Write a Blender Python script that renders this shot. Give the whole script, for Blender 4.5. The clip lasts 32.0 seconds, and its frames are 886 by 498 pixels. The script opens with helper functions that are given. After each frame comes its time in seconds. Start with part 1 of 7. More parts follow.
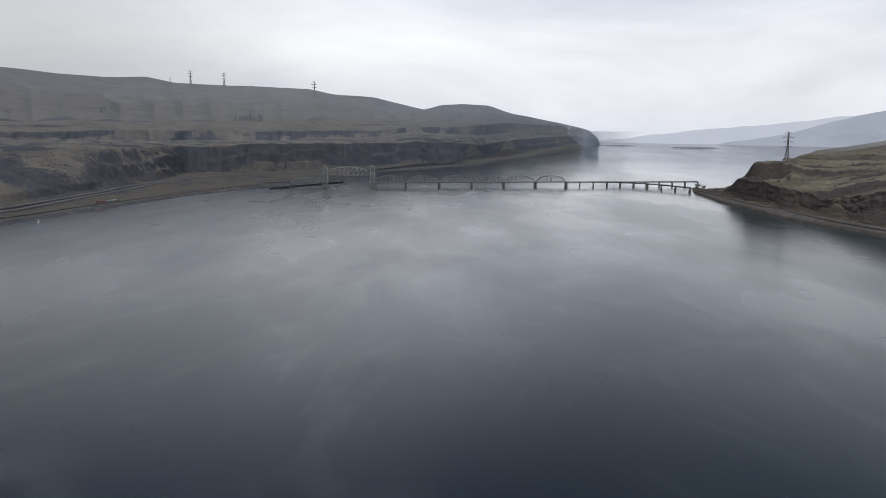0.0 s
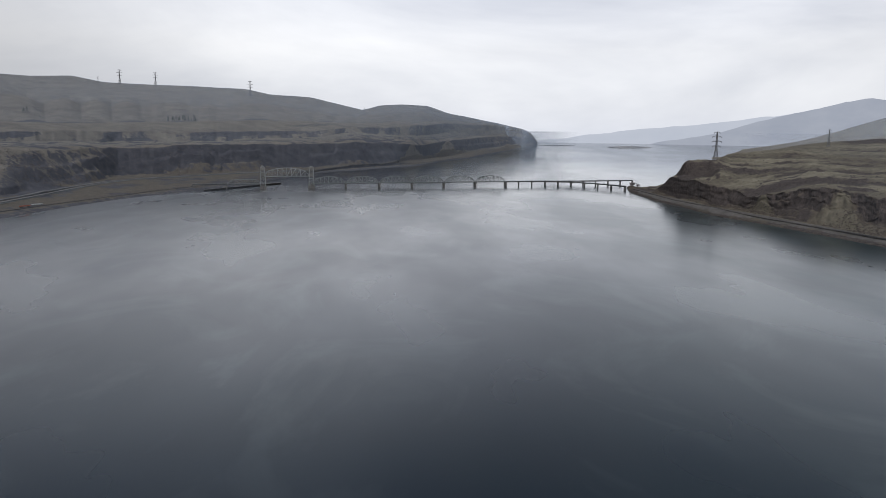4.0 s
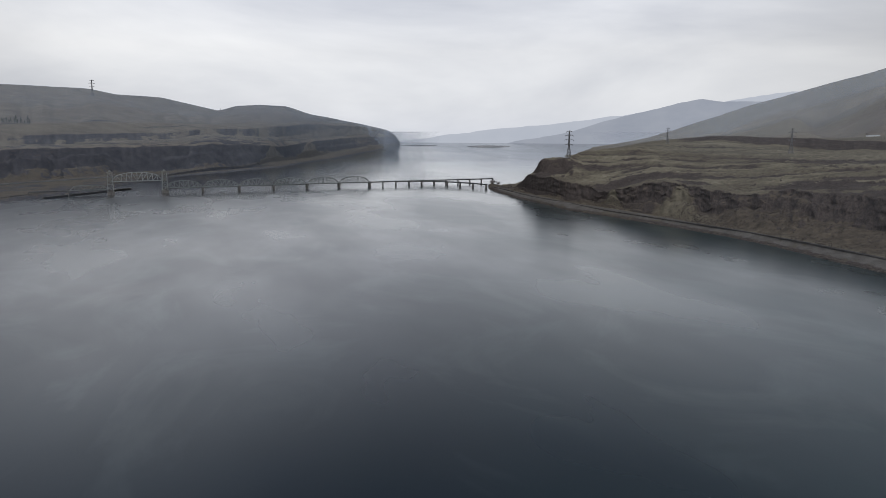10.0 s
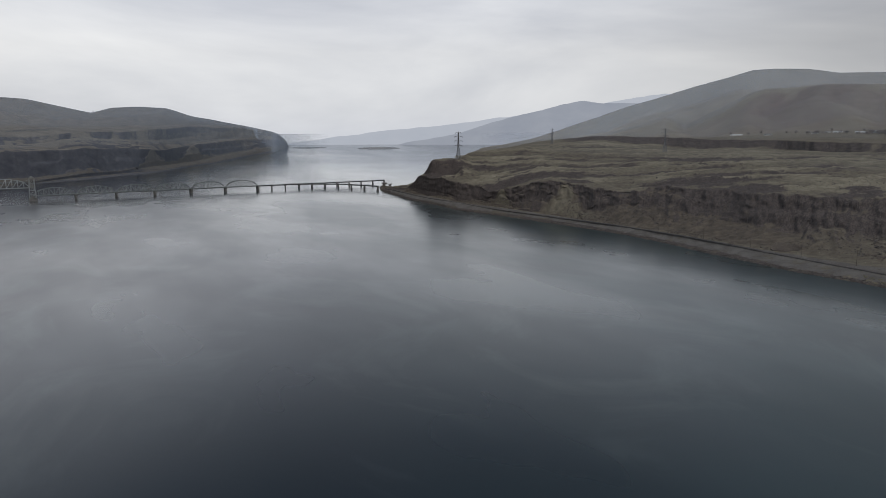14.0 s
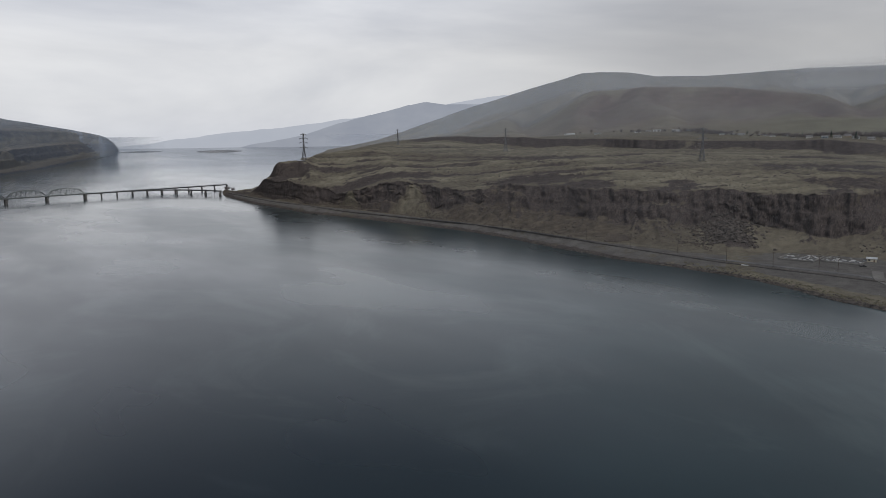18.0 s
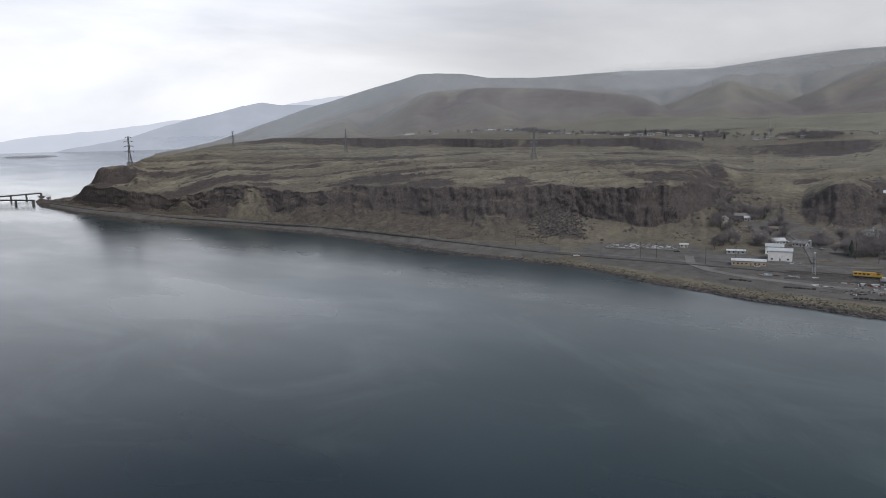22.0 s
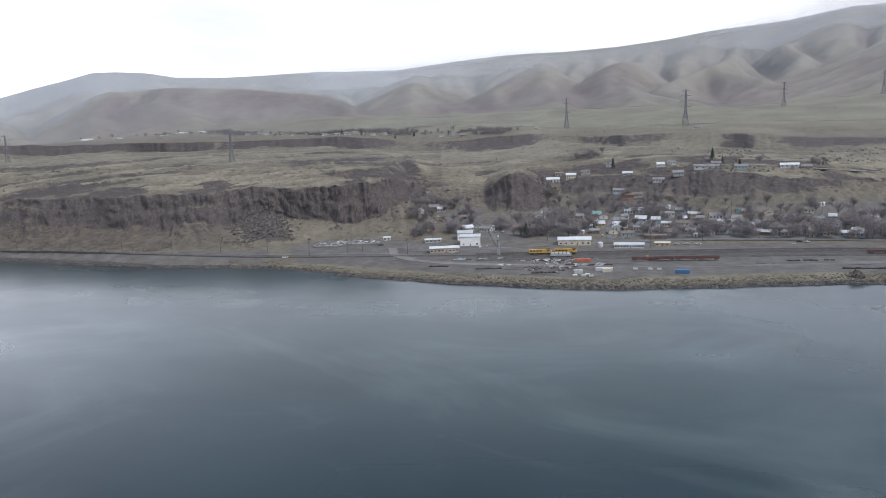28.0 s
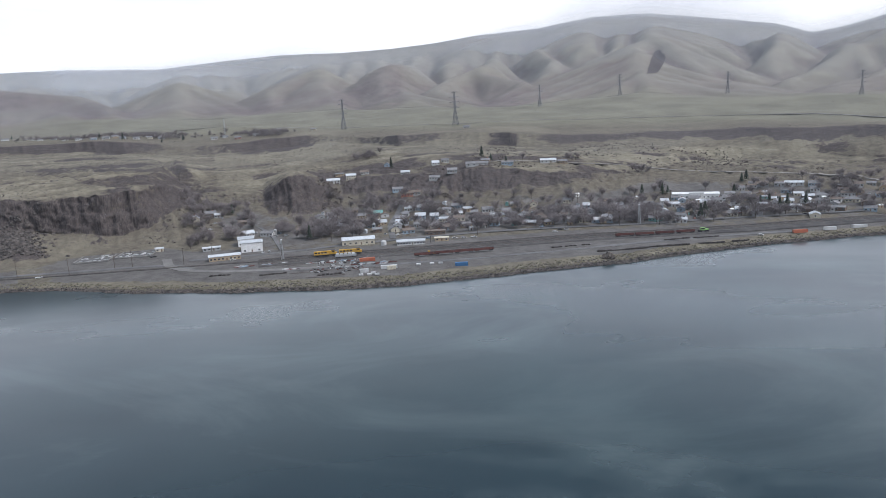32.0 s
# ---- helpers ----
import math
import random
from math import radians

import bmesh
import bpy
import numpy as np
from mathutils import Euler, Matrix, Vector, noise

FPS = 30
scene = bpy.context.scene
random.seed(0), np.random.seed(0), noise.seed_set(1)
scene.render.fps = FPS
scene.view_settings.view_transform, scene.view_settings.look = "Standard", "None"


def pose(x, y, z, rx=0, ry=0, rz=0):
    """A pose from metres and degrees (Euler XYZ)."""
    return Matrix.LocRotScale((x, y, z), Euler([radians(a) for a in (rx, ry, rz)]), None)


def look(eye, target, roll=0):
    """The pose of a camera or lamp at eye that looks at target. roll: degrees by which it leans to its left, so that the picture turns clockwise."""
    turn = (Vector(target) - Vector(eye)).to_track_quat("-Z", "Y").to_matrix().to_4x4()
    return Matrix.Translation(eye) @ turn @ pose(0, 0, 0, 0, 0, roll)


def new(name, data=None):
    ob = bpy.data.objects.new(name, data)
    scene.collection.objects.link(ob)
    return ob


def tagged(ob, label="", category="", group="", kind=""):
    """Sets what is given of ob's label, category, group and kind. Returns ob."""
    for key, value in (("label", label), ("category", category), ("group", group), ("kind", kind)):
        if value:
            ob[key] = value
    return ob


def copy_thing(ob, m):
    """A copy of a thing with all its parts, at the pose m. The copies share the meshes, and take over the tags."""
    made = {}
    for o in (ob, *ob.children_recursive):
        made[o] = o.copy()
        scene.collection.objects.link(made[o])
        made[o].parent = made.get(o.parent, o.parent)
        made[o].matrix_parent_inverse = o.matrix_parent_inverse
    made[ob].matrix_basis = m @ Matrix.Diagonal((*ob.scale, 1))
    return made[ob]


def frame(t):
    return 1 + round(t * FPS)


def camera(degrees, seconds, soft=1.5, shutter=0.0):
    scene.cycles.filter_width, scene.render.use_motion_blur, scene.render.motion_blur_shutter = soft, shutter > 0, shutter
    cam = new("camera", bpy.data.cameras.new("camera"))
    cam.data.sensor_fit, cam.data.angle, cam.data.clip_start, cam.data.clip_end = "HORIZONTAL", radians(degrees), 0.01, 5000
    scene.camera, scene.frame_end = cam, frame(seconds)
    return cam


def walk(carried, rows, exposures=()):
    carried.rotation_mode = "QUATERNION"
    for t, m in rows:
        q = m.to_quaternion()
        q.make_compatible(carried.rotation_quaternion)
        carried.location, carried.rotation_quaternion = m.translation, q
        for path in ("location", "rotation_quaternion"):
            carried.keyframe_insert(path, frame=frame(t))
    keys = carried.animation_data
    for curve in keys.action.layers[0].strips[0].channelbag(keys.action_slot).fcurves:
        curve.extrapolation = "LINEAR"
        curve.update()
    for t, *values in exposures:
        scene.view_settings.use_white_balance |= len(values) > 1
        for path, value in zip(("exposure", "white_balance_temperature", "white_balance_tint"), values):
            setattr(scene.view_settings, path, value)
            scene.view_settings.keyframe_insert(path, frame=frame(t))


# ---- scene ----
cam = camera(63.27, 32.0, soft=0.75)
PATH = [
    (0.0, pose(0, 0, 115, 80.80, -0.67, -0.06)),
    (0.5, pose(0, 0, 115, 80.79, -0.68, -0.84)),
    (1.0, pose(0, 0, 115, 80.81, -0.64, -1.64)),
    (1.5, pose(0, 0, 115, 80.82, -0.62, -2.40)),
    (2.0, pose(0, 0, 115, 80.83, -0.61, -3.00)),
    (2.5, pose(0, 0, 115, 80.84, -0.58, -3.44)),
    (4.5, pose(0, 0, 115, 80.89, -0.51, -5.67)),
    (5.0, pose(0, 0, 115, 80.89, -0.44, -6.79)),
    (5.5, pose(0, 0, 115, 80.92, -0.38, -7.89)),
    (6.0, pose(0, 0, 115, 80.93, -0.33, -8.89)),
    (6.5, pose(0, 0, 115, 80.93, -0.30, -9.65)),
    (7.0, pose(0, 0, 115, 80.94, -0.26, -10.44)),
    (7.5, pose(0, 0, 115, 80.96, -0.24, -11.24)),
    (8.0, pose(0, 0, 115, 80.97, -0.20, -12.13)),
    (8.5, pose(0, 0, 115, 80.95, -0.17, -12.93)),
    (9.0, pose(0, 0, 115, 80.96, -0.15, -13.81)),
    (9.5, pose(0, 0, 115, 80.97, -0.14, -14.64)),
    (10.0, pose(0, 0, 115, 80.97, -0.11, -15.62)),
    (10.5, pose(0, 0, 115, 80.99, -0.07, -16.72)),
    (11.0, pose(0, 0, 115, 81.02, -0.04, -18.04)),
    (11.5, pose(0, 0, 115, 81.02, 0.00, -19.14)),
    (12.0, pose(0, 0, 115, 81.04, 0.06, -20.20)),
    (12.5, pose(0, 0, 115, 81.05, 0.13, -21.35)),
    (13.0, pose(0, 0, 115, 81.05, 0.18, -22.49)),
    (13.5, pose(0, 0, 115, 81.07, 0.24, -23.40)),
    (15.5, pose(0, 0, 115, 81.08, 0.36, -27.52)),
    (16.0, pose(0, 0, 115, 81.08, 0.44, -29.13)),
    (16.5, pose(0, 0, 115, 81.09, 0.52, -31.07)),
    (17.0, pose(0, 0, 115, 81.09, 0.61, -32.93)),
    (17.5, pose(0, 0, 115, 81.07, 0.72, -34.62)),
    (18.0, pose(0, 0, 115, 81.06, 0.83, -36.33)),
    (18.5, pose(0, 0, 115, 81.05, 0.91, -38.04)),
    (19.0, pose(0, 0, 115, 81.02, 0.98, -39.83)),
    (19.5, pose(0, 0, 115, 81.00, 1.03, -41.31)),
    (20.0, pose(0, 0, 115, 80.98, 1.10, -42.84)),
    (20.5, pose(0, 0, 115, 80.95, 1.17, -44.33)),
    (21.0, pose(0, 0, 115, 80.92, 1.25, -45.70)),
    (21.5, pose(0, 0, 115, 80.89, 1.34, -47.16)),
    (22.0, pose(0, 0, 115, 80.86, 1.40, -48.87)),
    (22.5, pose(0, 0, 115, 80.82, 1.53, -50.59)),
    (23.0, pose(0, 0, 115, 80.78, 1.62, -52.24)),
    (23.5, pose(0, 0, 115, 80.74, 1.73, -53.99)),
    (24.0, pose(0, 0, 115, 80.67, 1.82, -55.94)),
    (24.5, pose(0, 0, 115, 80.59, 1.93, -57.81)),
    (25.0, pose(0, 0, 115, 80.53, 2.03, -59.73)),
    (25.5, pose(0, 0, 115, 80.46, 2.18, -61.57)),
    (27.5, pose(0, 0, 115, 80.18, 2.44, -70.04)),
    (28.0, pose(0, 0, 115, 80.09, 2.55, -72.32)),
    (28.5, pose(0, 0, 115, 80.00, 2.61, -74.25)),
    (29.0, pose(0, 0, 115, 79.90, 2.67, -76.36)),
    (29.5, pose(0, 0, 115, 79.82, 2.72, -78.50)),
    (30.0, pose(0, 0, 115, 79.71, 2.77, -80.88)),
    (30.5, pose(0, 0, 115, 79.62, 2.80, -83.06)),
    (31.0, pose(0, 0, 115, 79.52, 2.86, -85.23)),
    (31.5, pose(0, 0, 115, 79.45, 2.93, -87.30)),
    (32.0, pose(0, 0, 115, 79.33, 3.00, -89.72)),
]
walk(cam, PATH, [(0, 0.15, 6250, 12), (7, 0.08, 6250, 12), (13, -0.1, 6350, 11), (17, -0.13, 6350, 11), (19.5, -0.03, 6350, 12), (23, 0.57, 6250, 12), (25.5, 0.95, 6150, 12), (28, 1.12, 6080, 13), (32, 1.12, 6000, 13)])

# ---- sky and light ----
world = bpy.data.worlds.new("overcast_sky")
scene.world = world
world.use_nodes = True
wn, wl = world.node_tree.nodes, world.node_tree.links
wn.clear()
w_out = wn.new("ShaderNodeOutputWorld")
w_bg = wn.new("ShaderNodeBackground")
w_sky = wn.new("ShaderNodeTexSky")
w_sky.sky_type, w_sky.sun_disc = "NISHITA", False
w_sky.sun_elevation, w_sky.sun_rotation = radians(50), radians(-160)
w_tc = wn.new("ShaderNodeTexCoord")
w_map = wn.new("ShaderNodeMapping")
w_map.inputs["Scale"].default_value = (1.0, 1.0, 3.4)
w_map.inputs["Location"].default_value = (0.6, 0.2, 0.0)
w_noise = wn.new("ShaderNodeTexNoise")
w_noise.inputs["Scale"].default_value = 1.6
w_noise.inputs["Detail"].default_value = 6.0
w_noise.inputs["Roughness"].default_value = 0.52
w_noise.inputs["Distortion"].default_value = 0.4
w_ramp = wn.new("ShaderNodeValToRGB")
w_ramp.color_ramp.elements[0].position, w_ramp.color_ramp.elements[0].color = 0.36, (0.74, 0.75, 0.775, 1)
w_ramp.color_ramp.elements[1].position, w_ramp.color_ramp.elements[1].color = 0.62, (1.12, 1.11, 1.08, 1)
w_sep = wn.new("ShaderNodeSeparateXYZ")
w_grad = wn.new("ShaderNodeValToRGB")
for pos in (0.2, 0.4, 0.6, 0.8):
    w_grad.color_ramp.elements.new(pos)
for el, (pos, col) in zip(w_grad.color_ramp.elements, [(0.0, (0.64, 0.655, 0.685, 1)), (0.045, (0.685, 0.69, 0.70, 1)), (0.11, (0.70, 0.70, 0.70, 1)), (0.20, (0.74, 0.75, 0.77, 1)), (0.45, (0.15, 0.185, 0.225, 1)), (1.0, (0.50, 0.545, 0.61, 1))]):
    el.position, el.color = pos, col
w_mul = wn.new("ShaderNodeMix")
w_mul.data_type, w_mul.blend_type = "RGBA", "MULTIPLY"
w_mul.inputs["Factor"].default_value = 1.0
w_mix = wn.new("ShaderNodeMix")
w_mix.data_type = "RGBA"
w_mix.inputs["Factor"].default_value = 0.95
w_scale = wn.new("ShaderNodeVectorMath")
w_scale.operation = "SCALE"
w_scale.inputs["Scale"].default_value = 0.08
wl.new(w_sky.outputs["Color"], w_scale.inputs[0])
wl.new(w_tc.outputs["Generated"], w_map.inputs["Vector"])
wl.new(w_tc.outputs["Generated"], w_sep.inputs[0])
wl.new(w_sep.outputs["Z"], w_grad.inputs["Fac"])
wl.new(w_map.outputs["Vector"], w_noise.inputs["Vector"])
wl.new(w_noise.outputs["Fac"], w_ramp.inputs["Fac"])
wl.new(w_grad.outputs["Color"], w_mul.inputs["A"])
wl.new(w_ramp.outputs["Color"], w_mul.inputs["B"])
wl.new(w_scale.outputs["Vector"], w_mix.inputs["A"])
wl.new(w_mul.outputs["Result"], w_mix.inputs["B"])
# the veiled sun brightens the cloud low down the river
w_dir = wn.new("ShaderNodeVectorMath")
w_dir.operation = "DOT_PRODUCT"
w_dir.inputs[1].default_value = (0.201, 0.945, 0.259)
w_lobe = wn.new("ShaderNodeMapRange")
w_lobe.interpolation_type = "SMOOTHSTEP"
for key, v in (("From Min", 0.70), ("From Max", 1.0), ("To Min", 0.74), ("To Max", 1.22)):
    w_lobe.inputs[key].default_value = v
w_glow = wn.new("ShaderNodeVectorMath")
w_glow.operation = "SCALE"
wl.new(w_tc.outputs["Generated"], w_dir.inputs[0])
wl.new(w_dir.outputs["Value"], w_lobe.inputs["Value"])
wl.new(w_lobe.outputs["Result"], w_glow.inputs["Scale"])
wl.new(w_mix.outputs["Result"], w_glow.inputs[0])
# a dimmer patch of sky, added out of view to darken the near water
w_dir2 = wn.new("ShaderNodeVectorMath")
w_dir2.operation = "DOT_PRODUCT"
w_dir2.inputs[1].default_value = (0.26, 0.74, 0.62)
w_dim_patch = wn.new("ShaderNodeMapRange")
w_dim_patch.interpolation_type = "SMOOTHSTEP"
for key, v in (("From Min", 0.86), ("From Max", 0.99), ("To Min", 1.0), ("To Max", 0.45)):
    w_dim_patch.inputs[key].default_value = v
w_dim = wn.new("ShaderNodeVectorMath")
w_dim.operation = "SCALE"
wl.new(w_tc.outputs["Generated"], w_dir2.inputs[0])
wl.new(w_dir2.outputs["Value"], w_dim_patch.inputs["Value"])
wl.new(w_dim_patch.outputs["Result"], w_dim.inputs["Scale"])
wl.new(w_glow.outputs["Vector"], w_dim.inputs[0])
wl.new(w_dim.outputs["Vector"], w_bg.inputs["Color"])
w_bg.inputs["Strength"].default_value = 1.0
wl.new(w_bg.outputs["Background"], w_out.inputs["Surface"])

# sun lamp added behind the eye, away from the glow, to brighten facing slopes
sun = new("sun", bpy.data.lights.new("sun", "SUN"))
sun.data.energy, sun.data.angle, sun.data.color = 1.45, radians(30), (1.0, 0.97, 0.92)
sun.matrix_world = look((-342, -940, 1190), (0, 0, 0))

# ---- materials ----
def nodes_of(name, rough=0.9, metal=0.0, spec=0.3):
    mat = bpy.data.materials.new(name)
    mat.use_nodes = True
    nt = mat.node_tree
    bsdf = nt.nodes["Principled BSDF"]
    bsdf.inputs["Roughness"].default_value = rough
    bsdf.inputs["Metallic"].default_value = metal
    bsdf.inputs["Specular IOR Level"].default_value = spec
    return mat, nt, bsdf


def noise_node(nt, scale, detail=4.0, rough=0.55, stretch=None):
    tc = nt.nodes.new("ShaderNodeNewGeometry")
    n = nt.nodes.new("ShaderNodeTexNoise")
    n.inputs["Scale"].default_value = scale
    n.inputs["Detail"].default_value = detail
    n.inputs["Roughness"].default_value = rough
    if stretch:
        m = nt.nodes.new("ShaderNodeMapping")
        m.inputs["Scale"].default_value = stretch
        nt.links.new(tc.outputs["Position"], m.inputs["Vector"])
        nt.links.new(m.outputs["Vector"], n.inputs["Vector"])
    else:
        nt.links.new(tc.outputs["Position"], n.inputs["Vector"])
    return n.outputs["Fac"]


def ramp(nt, fac, lo, hi, a, b):
    r = nt.nodes.new("ShaderNodeValToRGB")
    r.color_ramp.elements[0].position, r.color_ramp.elements[0].color = lo, (*a, 1)
    r.color_ramp.elements[1].position, r.color_ramp.elements[1].color = hi, (*b, 1)
    nt.links.new(fac, r.inputs["Fac"])
    return r.outputs["Color"]


def mixed(nt, fac, a, b, blend="MIX"):
    m = nt.nodes.new("ShaderNodeMix")
    m.data_type, m.blend_type = "RGBA", blend
    if isinstance(fac, float):
        m.inputs["Factor"].default_value = fac
    else:
        nt.links.new(fac, m.inputs["Factor"])
    nt.links.new(a, m.inputs["A"])
    nt.links.new(b, m.inputs["B"])
    return m.outputs["Result"]


def arith(nt, op, a, b, clamp=False):
    m = nt.nodes.new("ShaderNodeMath")
    m.operation, m.use_clamp = op, clamp
    for i, v in enumerate((a, b)):
        if isinstance(v, (int, float)):
            m.inputs[i].default_value = v
        else:
            nt.links.new(v, m.inputs[i])
    return m.outputs[0]


def bump(nt, bsdf, height, strength, dist):
    b = nt.nodes.new("ShaderNodeBump")
    b.inputs["Strength"].default_value = strength
    b.inputs["Distance"].default_value = dist
    nt.links.new(height, b.inputs["Height"])
    nt.links.new(b.outputs["Normal"], bsdf.inputs["Normal"])


def surface_mat(name, a, b, scale=0.5, rough=0.8, metal=0.0, spec=0.3, relief=0.0, spread=0.12):
    """A plain worn surface: two tones by a noise, and a little difference from piece to piece."""
    mat, nt, bsdf = nodes_of(name, rough, metal, spec)
    col = ramp(nt, noise_node(nt, scale), 0.35, 0.65, a, b)
    info = nt.nodes.new("ShaderNodeObjectInfo")
    hsv = nt.nodes.new("ShaderNodeHueSaturation")
    val = arith(nt, "ADD", arith(nt, "MULTIPLY", info.outputs["Random"], 2 * spread), 1 - spread)
    nt.links.new(val, hsv.inputs["Value"])
    nt.links.new(col, hsv.inputs["Color"])
    nt.links.new(hsv.outputs["Color"], bsdf.inputs["Base Color"])
    if relief:
        bump(nt, bsdf, noise_node(nt, scale * 6), 0.6, relief)
    return mat


def attribute(nt, name):
    a = nt.nodes.new("ShaderNodeAttribute")
    a.attribute_name = name
    return a.outputs["Fac"]


def ground_material():
    mat, nt, bsdf = nodes_of("dry_grass_and_basalt", 0.95, 0.0, 0.15)
    patch = noise_node(nt, 0.018, 6.0, 0.62)
    fine = noise_node(nt, 0.16, 6.0, 0.65)
    streak = noise_node(nt, 0.035, 5.0, 0.6, (1.0, 1.0, 7.0))
    grass = ramp(nt, patch, 0.36, 0.66, (0.122, 0.105, 0.082), (0.176, 0.156, 0.115))
    olive = ramp(nt, fine, 0.35, 0.7, (0.052, 0.044, 0.037), (0.222, 0.199, 0.152))
    grass = mixed(nt, 0.5, grass, olive)
    straw = ramp(nt, noise_node(nt, 0.09, 6.0, 0.66), 0.35, 0.65, (0.180, 0.161, 0.118), (0.330, 0.302, 0.228))
    grass = mixed(nt, arith(nt, "MULTIPLY", attribute(nt, "straw"), 0.6), grass, straw)
    scree_col = ramp(nt, noise_node(nt, 0.11, 6.0, 0.66), 0.35, 0.68, (0.056, 0.046, 0.039), (0.140, 0.117, 0.090))
    grass = mixed(nt, arith(nt, "MULTIPLY", attribute(nt, "talus"), 0.92), grass, scree_col)
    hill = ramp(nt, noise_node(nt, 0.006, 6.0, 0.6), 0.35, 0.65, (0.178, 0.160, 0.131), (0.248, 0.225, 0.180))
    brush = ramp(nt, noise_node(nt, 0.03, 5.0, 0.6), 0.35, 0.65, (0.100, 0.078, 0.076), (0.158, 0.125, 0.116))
    # brush tone, deepened in the hollows as painted shading of the folds
    scrub_shade = arith(nt, "ADD", attribute(nt, "hollow"), arith(nt, "MULTIPLY", arith(nt, "SUBTRACT", noise_node(nt, 0.006, 7.0, 0.68), 0.48), 1.9), True)
    hill = mixed(nt, arith(nt, "MULTIPLY", scrub_shade, 0.85), hill, brush)
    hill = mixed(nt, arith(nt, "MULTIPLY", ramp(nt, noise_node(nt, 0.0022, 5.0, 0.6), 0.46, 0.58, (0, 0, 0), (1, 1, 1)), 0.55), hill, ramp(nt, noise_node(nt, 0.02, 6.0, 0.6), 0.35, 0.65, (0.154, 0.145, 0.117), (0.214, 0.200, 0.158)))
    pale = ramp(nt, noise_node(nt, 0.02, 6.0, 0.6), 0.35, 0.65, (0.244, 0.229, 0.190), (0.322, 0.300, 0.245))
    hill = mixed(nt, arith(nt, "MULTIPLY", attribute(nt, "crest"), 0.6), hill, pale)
    plain = ramp(nt, noise_node(nt, 0.012, 6.0, 0.62), 0.35, 0.65, (0.148, 0.141, 0.104), (0.212, 0.201, 0.148))
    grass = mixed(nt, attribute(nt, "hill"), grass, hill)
    grass = mixed(nt, arith(nt, "MULTIPLY", attribute(nt, "bench"), 0.85), grass, plain)
    rock = mixed(nt, 0.5, ramp(nt, noise_node(nt, 0.12, 7.0, 0.7, (1.0, 1.0, 0.7)), 0.35, 0.68, (0.026, 0.022, 0.023), (0.108, 0.090, 0.082)), ramp(nt, noise_node(nt, 0.8, 5.0, 0.7, (1.0, 1.0, 0.6)), 0.38, 0.66, (0.024, 0.021, 0.022), (0.150, 0.125, 0.114)))
    strata = ramp(nt, noise_node(nt, 0.4, 6.0, 0.7, (0.22, 0.22, 1.0)), 0.40, 0.64, (0.020, 0.018, 0.018), (0.165, 0.142, 0.128))
    rock = mixed(nt, 0.22, rock, strata)
    columns = ramp(nt, noise_node(nt, 0.75, 4.0, 0.6, (1.0, 1.0, 0.10)), 0.38, 0.62, (0.026, 0.022, 0.023), (0.122, 0.102, 0.094))
    rock = mixed(nt, 0.45, rock, columns)
    gravel = ramp(nt, noise_node(nt, 0.08, 6.0, 0.6), 0.3, 0.7, (0.088, 0.081, 0.076), (0.155, 0.145, 0.136))
    # far bank's rock and grass tinted blue-grey, distance haze put into their colour
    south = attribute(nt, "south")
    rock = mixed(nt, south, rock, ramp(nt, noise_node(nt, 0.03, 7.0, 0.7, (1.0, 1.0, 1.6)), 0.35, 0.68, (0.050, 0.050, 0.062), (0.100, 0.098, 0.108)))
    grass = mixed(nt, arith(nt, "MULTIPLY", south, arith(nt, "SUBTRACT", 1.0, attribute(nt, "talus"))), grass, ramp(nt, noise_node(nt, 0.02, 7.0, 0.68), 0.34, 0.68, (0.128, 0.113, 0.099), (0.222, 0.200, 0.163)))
    mottle = arith(nt, "ADD", arith(nt, "MULTIPLY", fine, 0.5), arith(nt, "MULTIPLY", noise_node(nt, 0.05, 7.0, 0.7), 0.5))
    edge = arith(nt, "MULTIPLY", arith(nt, "SUBTRACT", mottle, 0.5), 2.4)
    rock_m = arith(nt, "MULTIPLY", arith(nt, "ADD", arith(nt, "SUBTRACT", attribute(nt, "rock"), 0.42), edge), 6.0, True)
    grav_m = arith(nt, "MULTIPLY", arith(nt, "ADD", arith(nt, "SUBTRACT", attribute(nt, "gravel"), 0.45), edge), 5.0, True)
    col = mixed(nt, grav_m, mixed(nt, rock_m, grass, rock), gravel)
    # a slight haze cast multiplied into the hill colour
    cool = nt.nodes.new("ShaderNodeRGB")
    cool.outputs[0].default_value = (1.0, 0.995, 1.015, 1)
    cooled = mixed(nt, 1.0, col, cool.outputs[0], "MULTIPLY")
    nt.links.new(mixed(nt, attribute(nt, "hill"), col, cooled), bsdf.inputs["Base Color"])
    h = arith(nt, "ADD", fine, arith(nt, "MULTIPLY", streak, 0.4))
    bump(nt, bsdf, h, 0.7, 2.0)
    return mat


